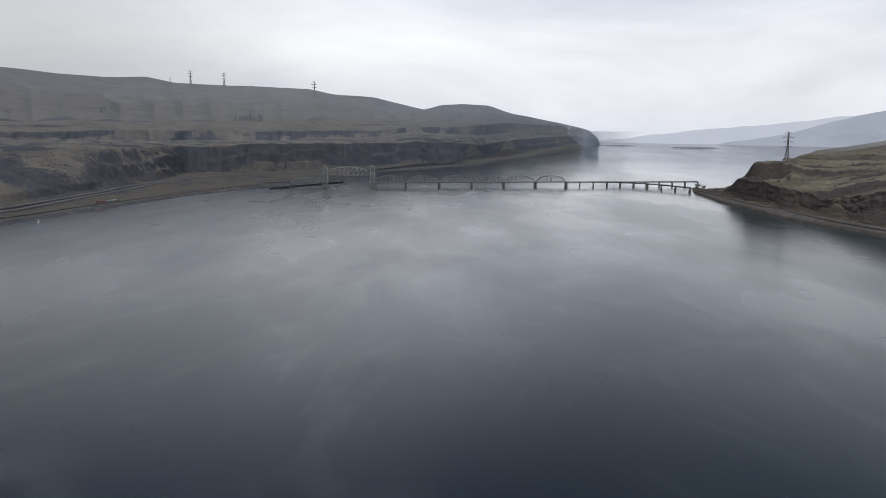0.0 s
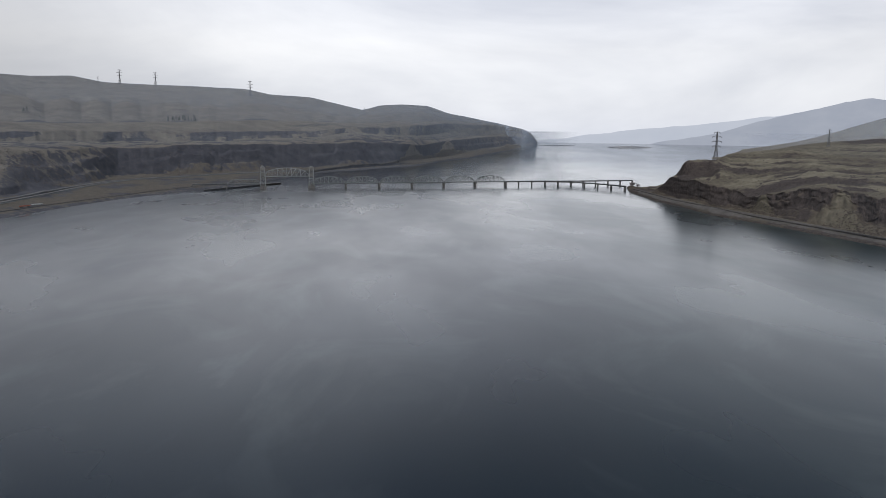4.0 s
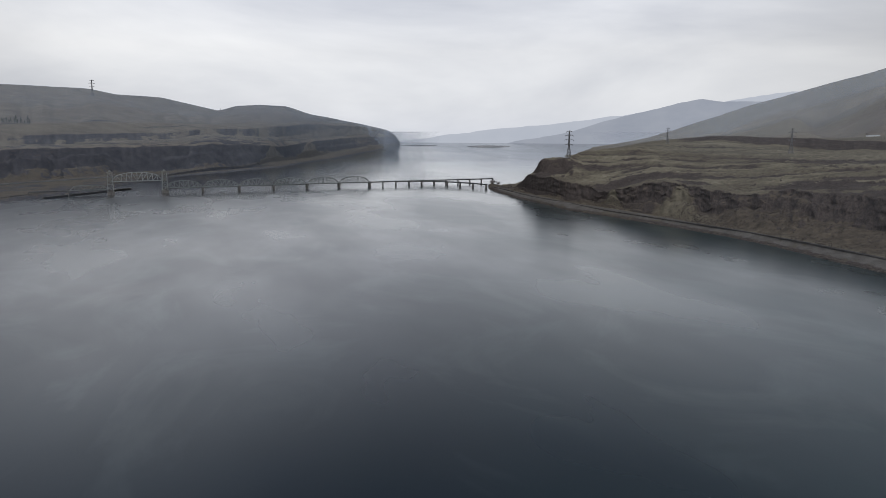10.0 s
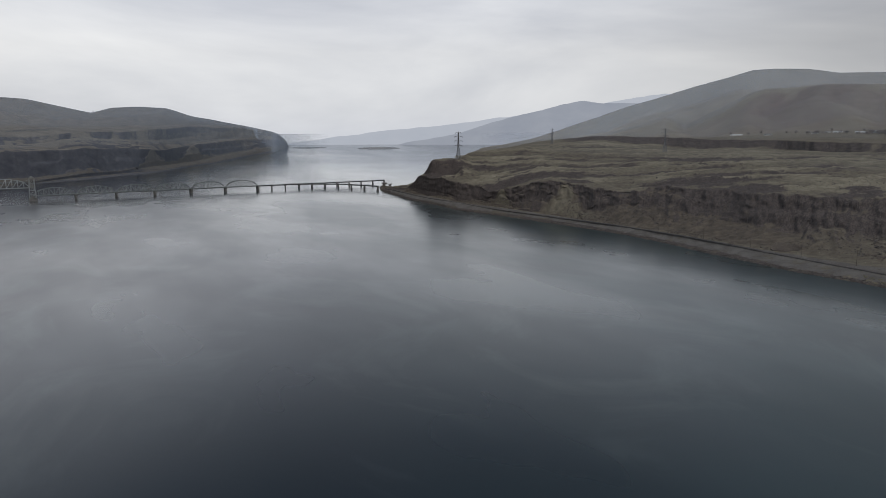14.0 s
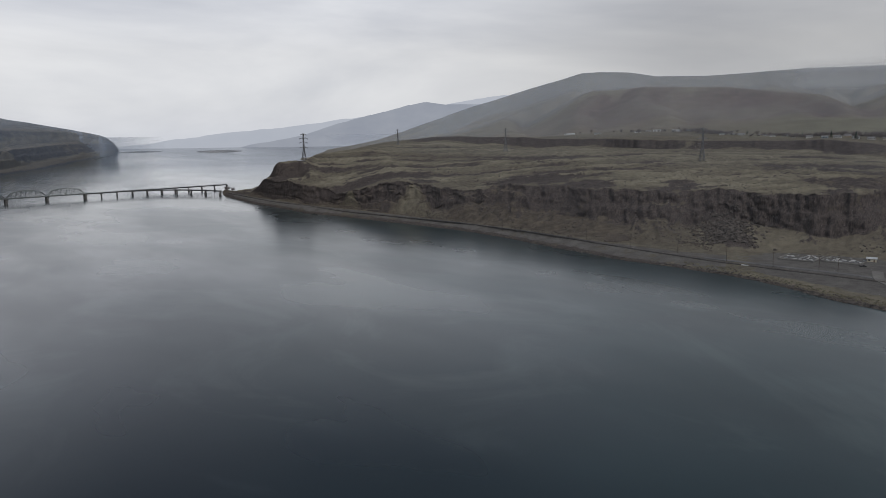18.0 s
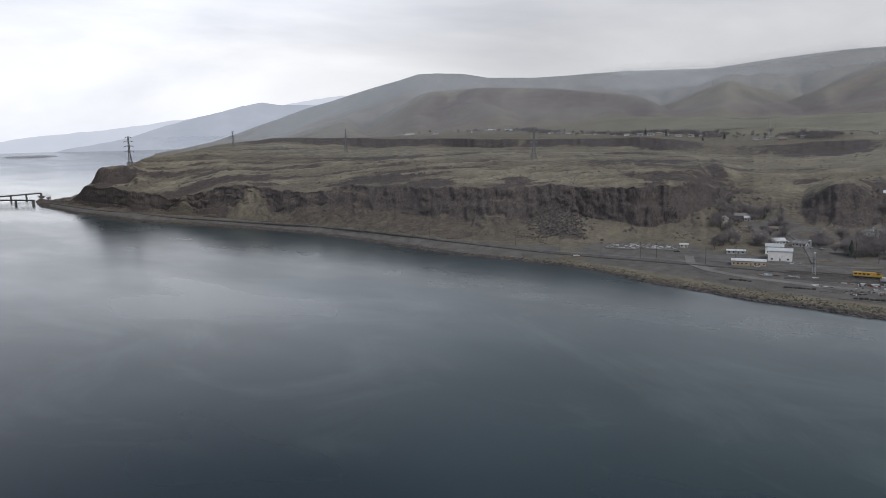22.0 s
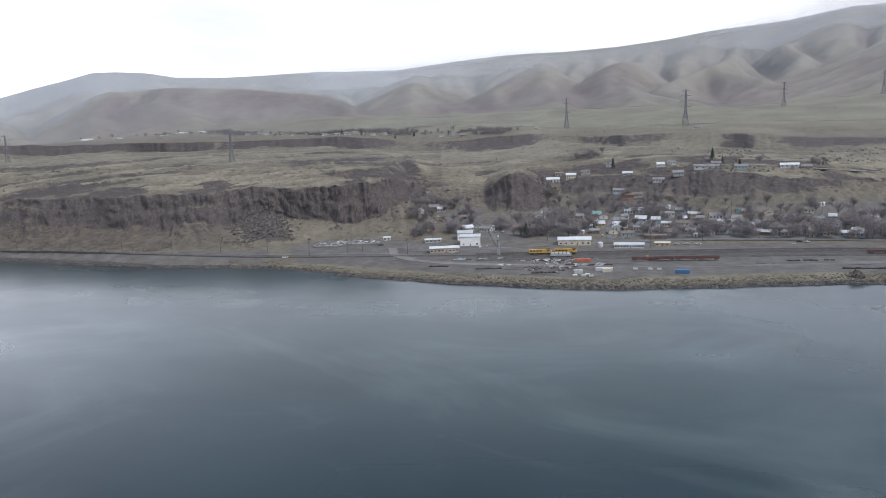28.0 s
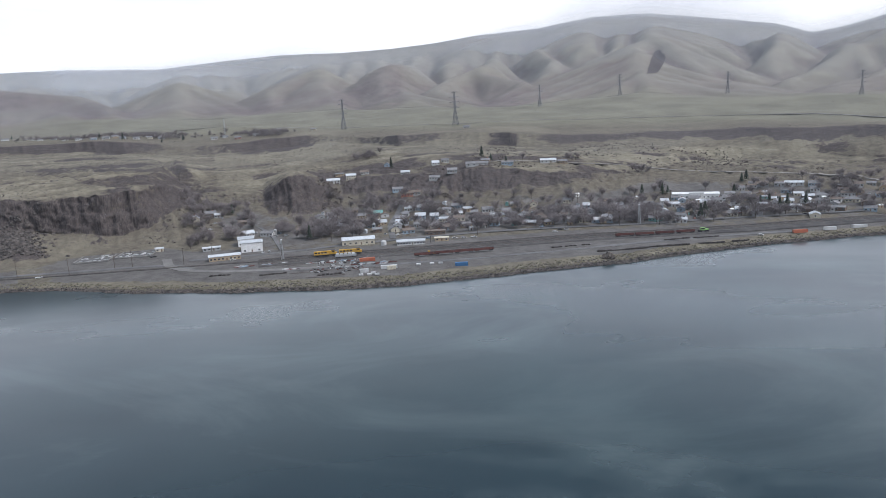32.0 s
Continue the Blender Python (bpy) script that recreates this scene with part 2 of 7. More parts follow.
def water_material():
    mat, nt, bsdf = nodes_of("river_water", 0.3, 0.0, 0.5)
    bsdf.inputs["IOR"].default_value = 1.33
    bsdf.inputs["Specular Tint"].default_value = (0.74, 0.92, 1.0, 1)
    bsdf.inputs["Coat Weight"].default_value = 0.9
    bsdf.inputs["Coat IOR"].default_value = 1.33
    geo = nt.nodes.new("ShaderNodeNewGeometry")
    sep = nt.nodes.new("ShaderNodeSeparateXYZ")
    nt.links.new(geo.outputs["Position"], sep.inputs[0])
    # sky reflection put into the colour: darker mid-river, lighter teal towards the town's bank
    sheen_ramp = nt.nodes.new("ShaderNodeMapRange")
    sheen_ramp.inputs["From Min"].default_value, sheen_ramp.inputs["From Max"].default_value = 40.0, 330.0
    nt.links.new(arith(nt, "ADD", sep.outputs["X"], arith(nt, "MULTIPLY", arith(nt, "SUBTRACT", noise_node(nt, 0.006, 4.0), 0.5), 260.0)), sheen_ramp.inputs["Value"])
    deep = ramp(nt, noise_node(nt, 0.004, 4.0), 0.35, 0.65, (0.001, 0.005, 0.012), (0.001, 0.009, 0.020))
    teal = ramp(nt, noise_node(nt, 0.010, 5.0), 0.35, 0.65, (0.007, 0.024, 0.028), (0.016, 0.040, 0.045))
    swirl = noise_node(nt, 0.008, 3.5, 0.55, (1.0, 0.42, 1.0))
    warp = nt.nodes.new("ShaderNodeTexNoise")
    warp.inputs["Scale"].default_value, warp.inputs["Detail"].default_value, warp.inputs["Roughness"].default_value, warp.inputs["Distortion"].default_value = 0.011, 5.0, 0.58, 1.3
    stretch = nt.nodes.new("ShaderNodeMapping")
    stretch.inputs["Scale"].default_value = (1.0, 0.55, 1.0)
    nt.links.new(geo.outputs["Position"], stretch.inputs["Vector"])
    nt.links.new(stretch.outputs["Vector"], warp.inputs["Vector"])
    # pale wisps in the base colour stand for brighter sky reflection
    wisps = ramp(nt, warp.outputs["Fac"], 0.50, 0.74, (0, 0, 0), (1, 1, 1))
    wisp_sheen = ramp(nt, arith(nt, "MULTIPLY", wisps, arith(nt, "ADD", swirl, 0.2)), 0.0, 0.8, (0.0, 0.0, 0.0), (0.052, 0.060, 0.058))
    nt.links.new(mixed(nt, 1.0, mixed(nt, sheen_ramp.outputs["Result"], deep, teal), wisp_sheen, "ADD"), bsdf.inputs["Base Color"])
    rough = nt.nodes.new("ShaderNodeMapRange")
    rough.inputs["From Min"].default_value, rough.inputs["From Max"].default_value = 0.40, 0.60
    rough.inputs["To Min"].default_value, rough.inputs["To Max"].default_value = 0.35, 0.26
    nt.links.new(swirl, rough.inputs["Value"])
    # the far reach lies calmer
    calm = nt.nodes.new("ShaderNodeMapRange")
    calm.inputs["From Min"].default_value, calm.inputs["From Max"].default_value = 1000.0, 2000.0
    calm.inputs["To Min"].default_value, calm.inputs["To Max"].default_value = 1.0, 0.62
    nt.links.new(sep.outputs["Y"], calm.inputs["Value"])
    ruffle = arith(nt, "MULTIPLY", rough.outputs["Result"], calm.outputs["Result"])
    nt.links.new(ruffle, bsdf.inputs["Roughness"])
    nt.links.new(arith(nt, "MULTIPLY", ruffle, 0.6), bsdf.inputs["Coat Roughness"])
    ripple = arith(nt, "ADD", arith(nt, "MULTIPLY", noise_node(nt, 0.7, 3.0, 0.6, (1.0, 0.5, 1.0)), 0.06), arith(nt, "MULTIPLY", noise_node(nt, 0.06, 2.0, 0.5), 0.12))
    bump(nt, bsdf, ripple, 0.10, 1.0)
    return mat


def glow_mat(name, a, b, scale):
    """Far distance, the air's haze put into its glow: it takes no light from the place."""
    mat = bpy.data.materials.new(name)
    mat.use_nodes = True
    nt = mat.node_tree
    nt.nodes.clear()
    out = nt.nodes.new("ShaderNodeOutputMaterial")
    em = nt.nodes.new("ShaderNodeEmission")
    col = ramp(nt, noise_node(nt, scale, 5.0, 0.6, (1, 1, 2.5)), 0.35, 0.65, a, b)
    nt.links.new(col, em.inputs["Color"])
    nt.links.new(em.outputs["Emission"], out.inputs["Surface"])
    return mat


M_GROUND = ground_material()
M_WATER = water_material()
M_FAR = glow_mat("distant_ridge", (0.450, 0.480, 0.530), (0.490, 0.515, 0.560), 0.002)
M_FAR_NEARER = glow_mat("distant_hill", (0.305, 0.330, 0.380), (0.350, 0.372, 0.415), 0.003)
M_STEEL = surface_mat("grey_painted_steel", (0.17, 0.185, 0.185), (0.24, 0.255, 0.25), 0.3, 0.6, 0.3)
M_LIFT = surface_mat("pale_grey_lift_steel", (0.26, 0.275, 0.275), (0.36, 0.375, 0.37), 0.3, 0.6, 0.3)
M_DARK_STEEL = surface_mat("dark_steel", (0.07, 0.07, 0.075), (0.12, 0.12, 0.12), 0.3, 0.6, 0.3)
M_PYLON = surface_mat("galvanised_steel", (0.15, 0.15, 0.16), (0.22, 0.22, 0.225), 0.4, 0.6, 0.4)
M_CONCRETE = surface_mat("weathered_concrete", (0.16, 0.155, 0.15), (0.28, 0.27, 0.25), 0.15, 0.9)
M_PIER = surface_mat("stained_pier_concrete", (0.11, 0.105, 0.10), (0.18, 0.172, 0.165), 0.15, 0.9)

# ---- shape helpers ----
class Shape:
    """Collects corners and faces of one mesh."""

    def __init__(self):
        self.v, self.f = [], []

    def add(self, verts, faces):
        o = len(self.v)
        self.v += [tuple(p) for p in verts]
        self.f += [tuple(i + o for i in q) for q in faces]
        return self

    def box(self, x0, x1, y0, y1, z0, z1):
        return self.add([(x0, y0, z0), (x1, y0, z0), (x1, y1, z0), (x0, y1, z0), (x0, y0, z1), (x1, y0, z1), (x1, y1, z1), (x0, y1, z1)],
                        [(3, 2, 1, 0), (4, 5, 6, 7), (0, 1, 5, 4), (1, 2, 6, 5), (2, 3, 7, 6), (3, 0, 4, 7)])

    def beam(self, a, b, w, h=None):
        a, b = Vector(a), Vector(b)
        d = (b - a).normalized()
        side = d.cross(Vector((0, 0, 1)))
        side = side.normalized() if side.length > 1e-4 else Vector((1, 0, 0))
        up = side.cross(d).normalized()
        s, u = side * w / 2, up * (h or w) / 2
        return self.add([a - s - u, a + s - u, a + s + u, a - s + u, b - s - u, b + s - u, b + s + u, b - s + u],
                        [(3, 2, 1, 0), (4, 5, 6, 7), (0, 1, 5, 4), (1, 2, 6, 5), (2, 3, 7, 6), (3, 0, 4, 7)])

    def tube(self, a, b, r0, r1, n=8):
        a, b = Vector(a), Vector(b)
        d = (b - a).normalized()
        side = d.cross(Vector((0, 0, 1)))
        side = side.normalized() if side.length > 1e-4 else Vector((1, 0, 0))
        up = side.cross(d)
        ring = [(math.cos(2 * math.pi * i / n), math.sin(2 * math.pi * i / n)) for i in range(n)]
        return self.add([a + (side * c + up * s) * r0 for c, s in ring] + [b + (side * c + up * s) * r1 for c, s in ring],
                        [tuple(range(n))[::-1], tuple(range(n, 2 * n))] + [(i, (i + 1) % n, n + (i + 1) % n, n + i) for i in range(n)])

    def mesh(self, name, mat):
        me = bpy.data.meshes.new(name)
        me.from_pydata(self.v, [], self.f)
        if mat:
            me.materials.append(mat)
        me.update()
        return me


def thing(name, label, category, m=None, group="", kind=""):
    ob = tagged(new(name), label, category, group, kind)
    if m is not None:
        ob.matrix_world = m
    return ob


def part(name, shape, mat, parent, label="", m=None, kind=""):
    me = shape if isinstance(shape, bpy.types.Mesh) else shape.mesh(name, mat)
    ob = new(name, me)
    ob.parent = parent
    if m is not None:
        ob.matrix_local = m
    return tagged(ob, label, "", "", kind)


def whole(name, shape, mat, label, category, m=None, group="", kind=""):
    """A thing that is one mesh."""
    ob = tagged(new(name, shape.mesh(name, mat)), label, category, group, kind)
    if m is not None:
        ob.matrix_world = m
    return ob


# ---- the lie of the land ----
EYE = 115.0


def lattice(ix, iy, seed):
    h = (ix.astype(np.int64) * 374761393 + iy.astype(np.int64) * 668265263 + seed * 974711) & 0x7FFFFFFF
    h = ((h ^ (h >> 13)) * 1274126177) & 0x7FFFFFFF
    return ((h ^ (h >> 16)) & 0xFFFF) / 65535.0


def vnoise(x, y, seed):
    x, y = np.asarray(x, float), np.asarray(y, float)
    ix, iy = np.floor(x), np.floor(y)
    fx, fy = x - ix, y - iy
    fx, fy = fx * fx * fx * (fx * (fx * 6 - 15) + 10), fy * fy * fy * (fy * (fy * 6 - 15) + 10)
    a, b = lattice(ix, iy, seed), lattice(ix + 1, iy, seed)
    c, d = lattice(ix, iy + 1, seed), lattice(ix + 1, iy + 1, seed)
    return (a + (b - a) * fx) * (1 - fy) + (c + (d - c) * fx) * fy


def fbm(x, y, size, octaves, seed, gain=0.5):
    s, amp, tot = 0.0, 1.0, 0.0
    for k in range(octaves):
        s = s + amp * (vnoise(x / size * 2 ** k + 17.3 * k, y / size * 2 ** k - 9.1 * k, seed + k) - 0.5)
        tot += amp
        amp *= gain
    return 2 * s / tot


def ridged(x, y, size, octaves, seed):
    s, amp, tot = 0.0, 1.0, 0.0
    for k in range(octaves):
        n = vnoise(x / size * 2 ** k + 31.7 * k, y / size * 2 ** k + 5.3 * k, seed + k)
        s = s + amp * (1 - np.abs(2 * n - 1))
        tot += amp
        amp *= 0.5
    return s / tot


# Lines that run along the banks, from the shore inland: bearing from the first view (degrees to the right), distance, height.
RIGHT = {
    "shore": [(19.0, 1600, -6), (19.4, 1520, 0), (21.4, 1328, 0), (25.5, 1122, 0), (32.2, 968, 0), (38.7, 855, 0), (44.8, 741, 0), (50.6, 667, 0), (56, 630, 0), (60, 603, 0), (65.2, 549, 0), (72.5, 509, 0), (79.8, 487, 0), (86, 482, 0), (94.4, 498, 0), (104, 535, 0), (111.6, 593, 0), (117.3, 639, 0), (121.3, 676, 0), (140, 980, 0), (165, 2600, 0), (185, 3400, 0), (205, 2600, 0), (240, 800, 0), (280, 700, 0), (319, 930, 0)],
    "bank": [(19.0, 1620, -7), (19.4, 1536, 4), (21.4, 1345, 6), (25.5, 1138, 6), (38.7, 870, 5), (50.6, 681, 3), (60, 618, 3.5), (72.5, 526, 4.5), (86, 500, 4.5), (104, 553, 4.5), (121.3, 696, 5), (140, 1000, 5), (165, 2620, 5), (185, 3420, 5), (205, 2620, 5), (240, 820, 5), (280, 720, 5), (319, 950, 4)],
    "flat": [(19.0, 1640, -7), (19.4, 1560, 5), (21.4, 1385, 8), (25.5, 1175, 8), (32, 1015, 7), (36, 930, 7), (40, 845, 7), (47, 755, 7), (55, 690, 7), (59, 680, 6.8), (61.3, 703, 7.2), (67.6, 703, 7.2), (69.6, 665, 6.8), (80.8, 614, 6), (89, 622, 6), (101, 651, 6), (111.6, 672, 6), (121, 746, 6), (140, 1060, 7), (165, 2680, 7), (185, 3480, 7), (205, 2680, 7), (240, 880, 7), (280, 780, 8), (319, 1010, 12)],
    "foot": [(19.0, 1660, -7), (19.4, 1600, 6), (21.4, 1430, 9), (22.8, 1330, 9), (25.5, 1195, 10), (31.5, 1035, 9), (36, 945, 9), (40, 880, 12), (47, 785, 11), (55, 720, 10), (59, 712, 10), (61.3, 722, 9.5), (67.6, 720, 9.5), (69.6, 705, 9.5), (73.6, 760, 14), (81.9, 760, 15), (89.3, 720, 14), (99, 728, 14), (103.4, 790, 17), (111.5, 825, 16), (121, 805, 16), (140, 1100, 16), (165, 2720, 16), (185, 3520, 16), (205, 2720, 16), (240, 920, 16), (280, 820, 16), (319, 1050, 20)],
    "base": [(19.0, 1680, -7), (19.4, 1640, 6), (21.0, 1470, 9), (21.6, 1330, 11), (22.0, 1275, 14), (23.4, 1245, 15), (26.3, 1170, 12), (31.5, 1045, 10), (35, 985, 14), (36.8, 965, 17), (40.2, 930, 25), (47.2, 830, 21), (51, 790, 20), (55, 775, 20), (57.2, 780, 21), (59.3, 778, 21), (63.7, 748, 17), (66, 750, 18), (67.4, 762, 22), (69.2, 800, 31), (71.2, 850, 27), (74.8, 830, 26), (76, 785, 16), (79.3, 785, 16), (80.8, 830, 26), (89.4, 800, 29), (92.4, 780, 26), (96.9, 790, 29), (101, 800, 29), (103.4, 830, 31), (107.5, 950, 31), (115, 860, 25), (121, 860, 20), (140, 1150, 24), (165, 2760, 24), (205, 2760, 24), (240, 960, 24), (280, 860, 24), (319, 1090, 24)],
    "rim": [(19.0, 1700, -7), (19.4, 1690, 0), (21.2, 1480, 8), (21.8, 1370, 22), (22.3, 1295, 39), (23.4, 1268, 42), (26.2, 1205, 37), (28.3, 1130, 30), (30, 1085, 37), (31.8, 1060, 46), (34.4, 1025, 46), (36, 990, 44), (38.7, 965, 42), (41.4, 955, 50), (44.2, 900, 53), (49.3, 840, 54), (53.3, 815, 55.5), (57.4, 800, 56), (60.4, 795, 52), (63.9, 770, 54), (66.1, 772, 56), (67.4, 800, 56), (68.6, 845, 54), (69.8, 880, 46), (71.2, 910, 37), (75.4, 890, 33), (76.3, 835, 44), (77.2, 826, 55), (78.1, 826, 56), (78.9, 828, 54), (79.7, 840, 42), (81.0, 900, 36), (83, 900, 45), (89.5, 860, 46), (92.5, 850, 52), (94.7, 850, 48), (99, 850, 41), (103, 870, 35)] + [(108, 1000, 34), (115, 930, 30), (121, 930, 28), (140, 1200, 40), (165, 2800, 40), (205, 2800, 40), (240, 1000, 40), (280, 900, 50), (319, 1300, 70)],
    "mid": [(19.0, 1800, -9), (21.6, 1480, 10), (22.4, 1400, 36), (22.9, 1348, 46), (23.25, 1338, 70), (25.6, 1380, 72), (26.4, 1450, 80), (30.4, 1500, 85), (36, 1400, 76), (40.7, 1330, 75), (47.6, 1150, 71), (55.5, 1000, 68), (64, 890, 66), (68, 900, 66), (71, 1060, 50), (75, 1040, 46), (77.5, 1000, 48), (80, 1020, 52), (83, 1050, 56), (89.5, 950, 55), (94.7, 910, 53), (99, 900, 50), (103, 930, 42), (110, 1040, 38), (121, 990, 30), (140, 1300, 55), (165, 2900, 55), (205, 2900, 55), (240, 1100, 60), (280, 1050, 75), (319, 1500, 86)],
    "base2": [(19.0, 2000, -9), (22.9, 1900, -9), (23.3, 1600, 30), (26.1, 1700, 70), (30.4, 1900, 93), (35.6, 2000, 99), (42, 1900, 90), (47.8, 1750, 91), (55.6, 1600, 85), (64, 1450, 82), (70, 1350, 72), (75, 1350, 74), (79.7, 1350, 78), (85.8, 1150, 66), (89.6, 1120, 66), (94.7, 1080, 63), (99, 1050, 58), (103.4, 1080, 62), (111.5, 1060, 49), (121, 1010, 38), (140, 1500, 70), (165, 3000, 70), (205, 3000, 70), (240, 1300, 80), (280, 1200, 85), (319, 1540, 88)],
    "top2": [(19.0, 2100, -9), (22.9, 2000, -9), (23.3, 1700, -5), (26.1, 1800, 40), (30.4, 1960, 94), (33, 2030, 103), (35.7, 2040, 113), (42, 1940, 105), (48, 1790, 105), (55.7, 1640, 99), (64, 1490, 96), (70, 1390, 83), (75, 1390, 86), (79.8, 1390, 87), (85.9, 1190, 84), (89.6, 1160, 84), (94.8, 1120, 83), (98.3, 1100, 78), (103.4, 1140, 72), (111.4, 1140, 71), (121, 1080, 70), (140, 1600, 90), (165, 3100, 90), (205, 3100, 90), (240, 1400, 100), (280, 1300, 105), (319, 1600, 108)],
    "upper": [(19.0, 2300, -9), (23.3, 2000, -9), (26.1, 2100, 0), (30.4, 2250, 80), (35.7, 2250, 106), (42, 2200, 103), (48, 2100, 104), (55.7, 2000, 105), (64, 1850, 108), (73, 1700, 110), (81.6, 1600, 98), (89.7, 1500, 96), (99, 1450, 91), (111, 1450, 83), (121, 1350, 72), (140, 2000, 120), (165, 3200, 120), (205, 3200, 120), (240, 1800, 130), (280, 1600, 130), (319, 1850, 128)],
    "hillfoot": [(19.0, 2600, -9), (26.1, 2500, -9), (29, 2600, 50), (33, 2600, 88), (38.8, 2600, 95), (42.3, 2600, 107), (47, 2500, 117), (52, 2400, 133), (58, 2350, 135), (64, 2200, 150), (72, 2100, 137), (82, 1900, 136), (90, 1800, 129), (95, 1750, 125), (99, 1750, 130), (105, 1750, 136), (111, 1700, 120), (118, 1650, 113), (121, 1650, 109), (140, 2400, 170), (165, 3400, 170), (205, 3400, 170), (240, 2200, 160), (280, 1900, 160), (319, 2200, 160)],
    "spur": [(19.0, 3200, -9), (27, 3200, -9), (30, 3200, 62), (34, 3200, 100), (38, 3300, 155), (42, 3300, 205), (44.4, 3250, 190), (46.2, 3200, 168), (48.1, 3200, 222), (50.4, 3150, 272), (52.9, 3150, 317), (56, 3100, 308), (60, 3100, 301), (62.7, 3050, 289), (65.2, 3000, 246), (68, 3000, 276), (70.5, 3000, 297), (73.2, 2950, 284), (75, 2950, 262), (77.6, 2900, 296), (79.8, 2900, 323), (82, 2850, 319), (83.3, 2850, 295), (85, 2800, 315), (87, 2800, 325), (90, 2750, 300), (93, 2700, 270), (97, 2700, 300), (102, 2650, 330), (105, 2650, 345), (108, 2650, 310), (111.5, 2650, 255), (116, 2650, 215), (121, 2600, 230), (140, 3000, 300), (165, 3700, 300), (205, 3700, 300)] + [(240, 2700, 240), (280, 2400, 230), (319, 2600, 250)],
    "behind": [(19.0, 3700, 0), (27, 3700, 0), (30, 3700, 62), (33, 3700, 110), (36, 3700, 160), (39, 3700, 225), (42, 3700, 275), (47, 3650, 340), (52, 3600, 325), (60, 3600, 320), (65.2, 3600, 270), (70, 3500, 320), (75, 3500, 300), (80, 3450, 350), (85, 3400, 350), (90, 3350, 345), (95, 3350, 350), (100, 3300, 390), (105, 3300, 410), (111, 3300, 360), (116, 3300, 290), (121, 3300, 330), (140, 3500, 360), (165, 4100, 360), (205, 4100, 360), (240, 3100, 300), (280, 2700, 270), (319, 2900, 300)],
    "sky": [(19.0, 4600, 20), (26, 4600, 20), (30, 4600, 80), (33, 4550, 140), (36, 4500, 215), (38, 4450, 272), (39.5, 4400, 304), (41.4, 4350, 342), (43.4, 4350, 386), (45.3, 4350, 424), (47, 4350, 461), (48.4, 4350, 465), (50.6, 4350, 457), (52.5, 4350, 430), (56, 4400, 427), (62.8, 4400, 444), (68.8, 4400, 437), (73.2, 4400, 471), (77.6, 4350, 490), (82, 4350, 490), (86, 4300, 497), (89.7, 4300, 518), (92.5, 4250, 540), (97.3, 4200, 552), (101.3, 4150, 585), (105.5, 4150, 580), (111, 4150, 512), (114, 4200, 476), (116.3, 4250, 421), (118.4, 4250, 442), (120.5, 4250, 478), (128, 4250, 520), (140, 4300, 450), (165, 4500, 420), (205, 4500, 400), (240, 3600, 340)] + [(280, 3100, 310), (319, 3050, 330)],
    "end": [(19.0, 4850, 25), (34, 4850, 25), (41, 4800, 300), (52, 4800, 340), (90, 4750, 400), (105, 4700, 430), (116, 4750, 330), (140, 4800, 350), (205, 4800, 330), (280, 3500, 270), (319, 3500, 290)],
}
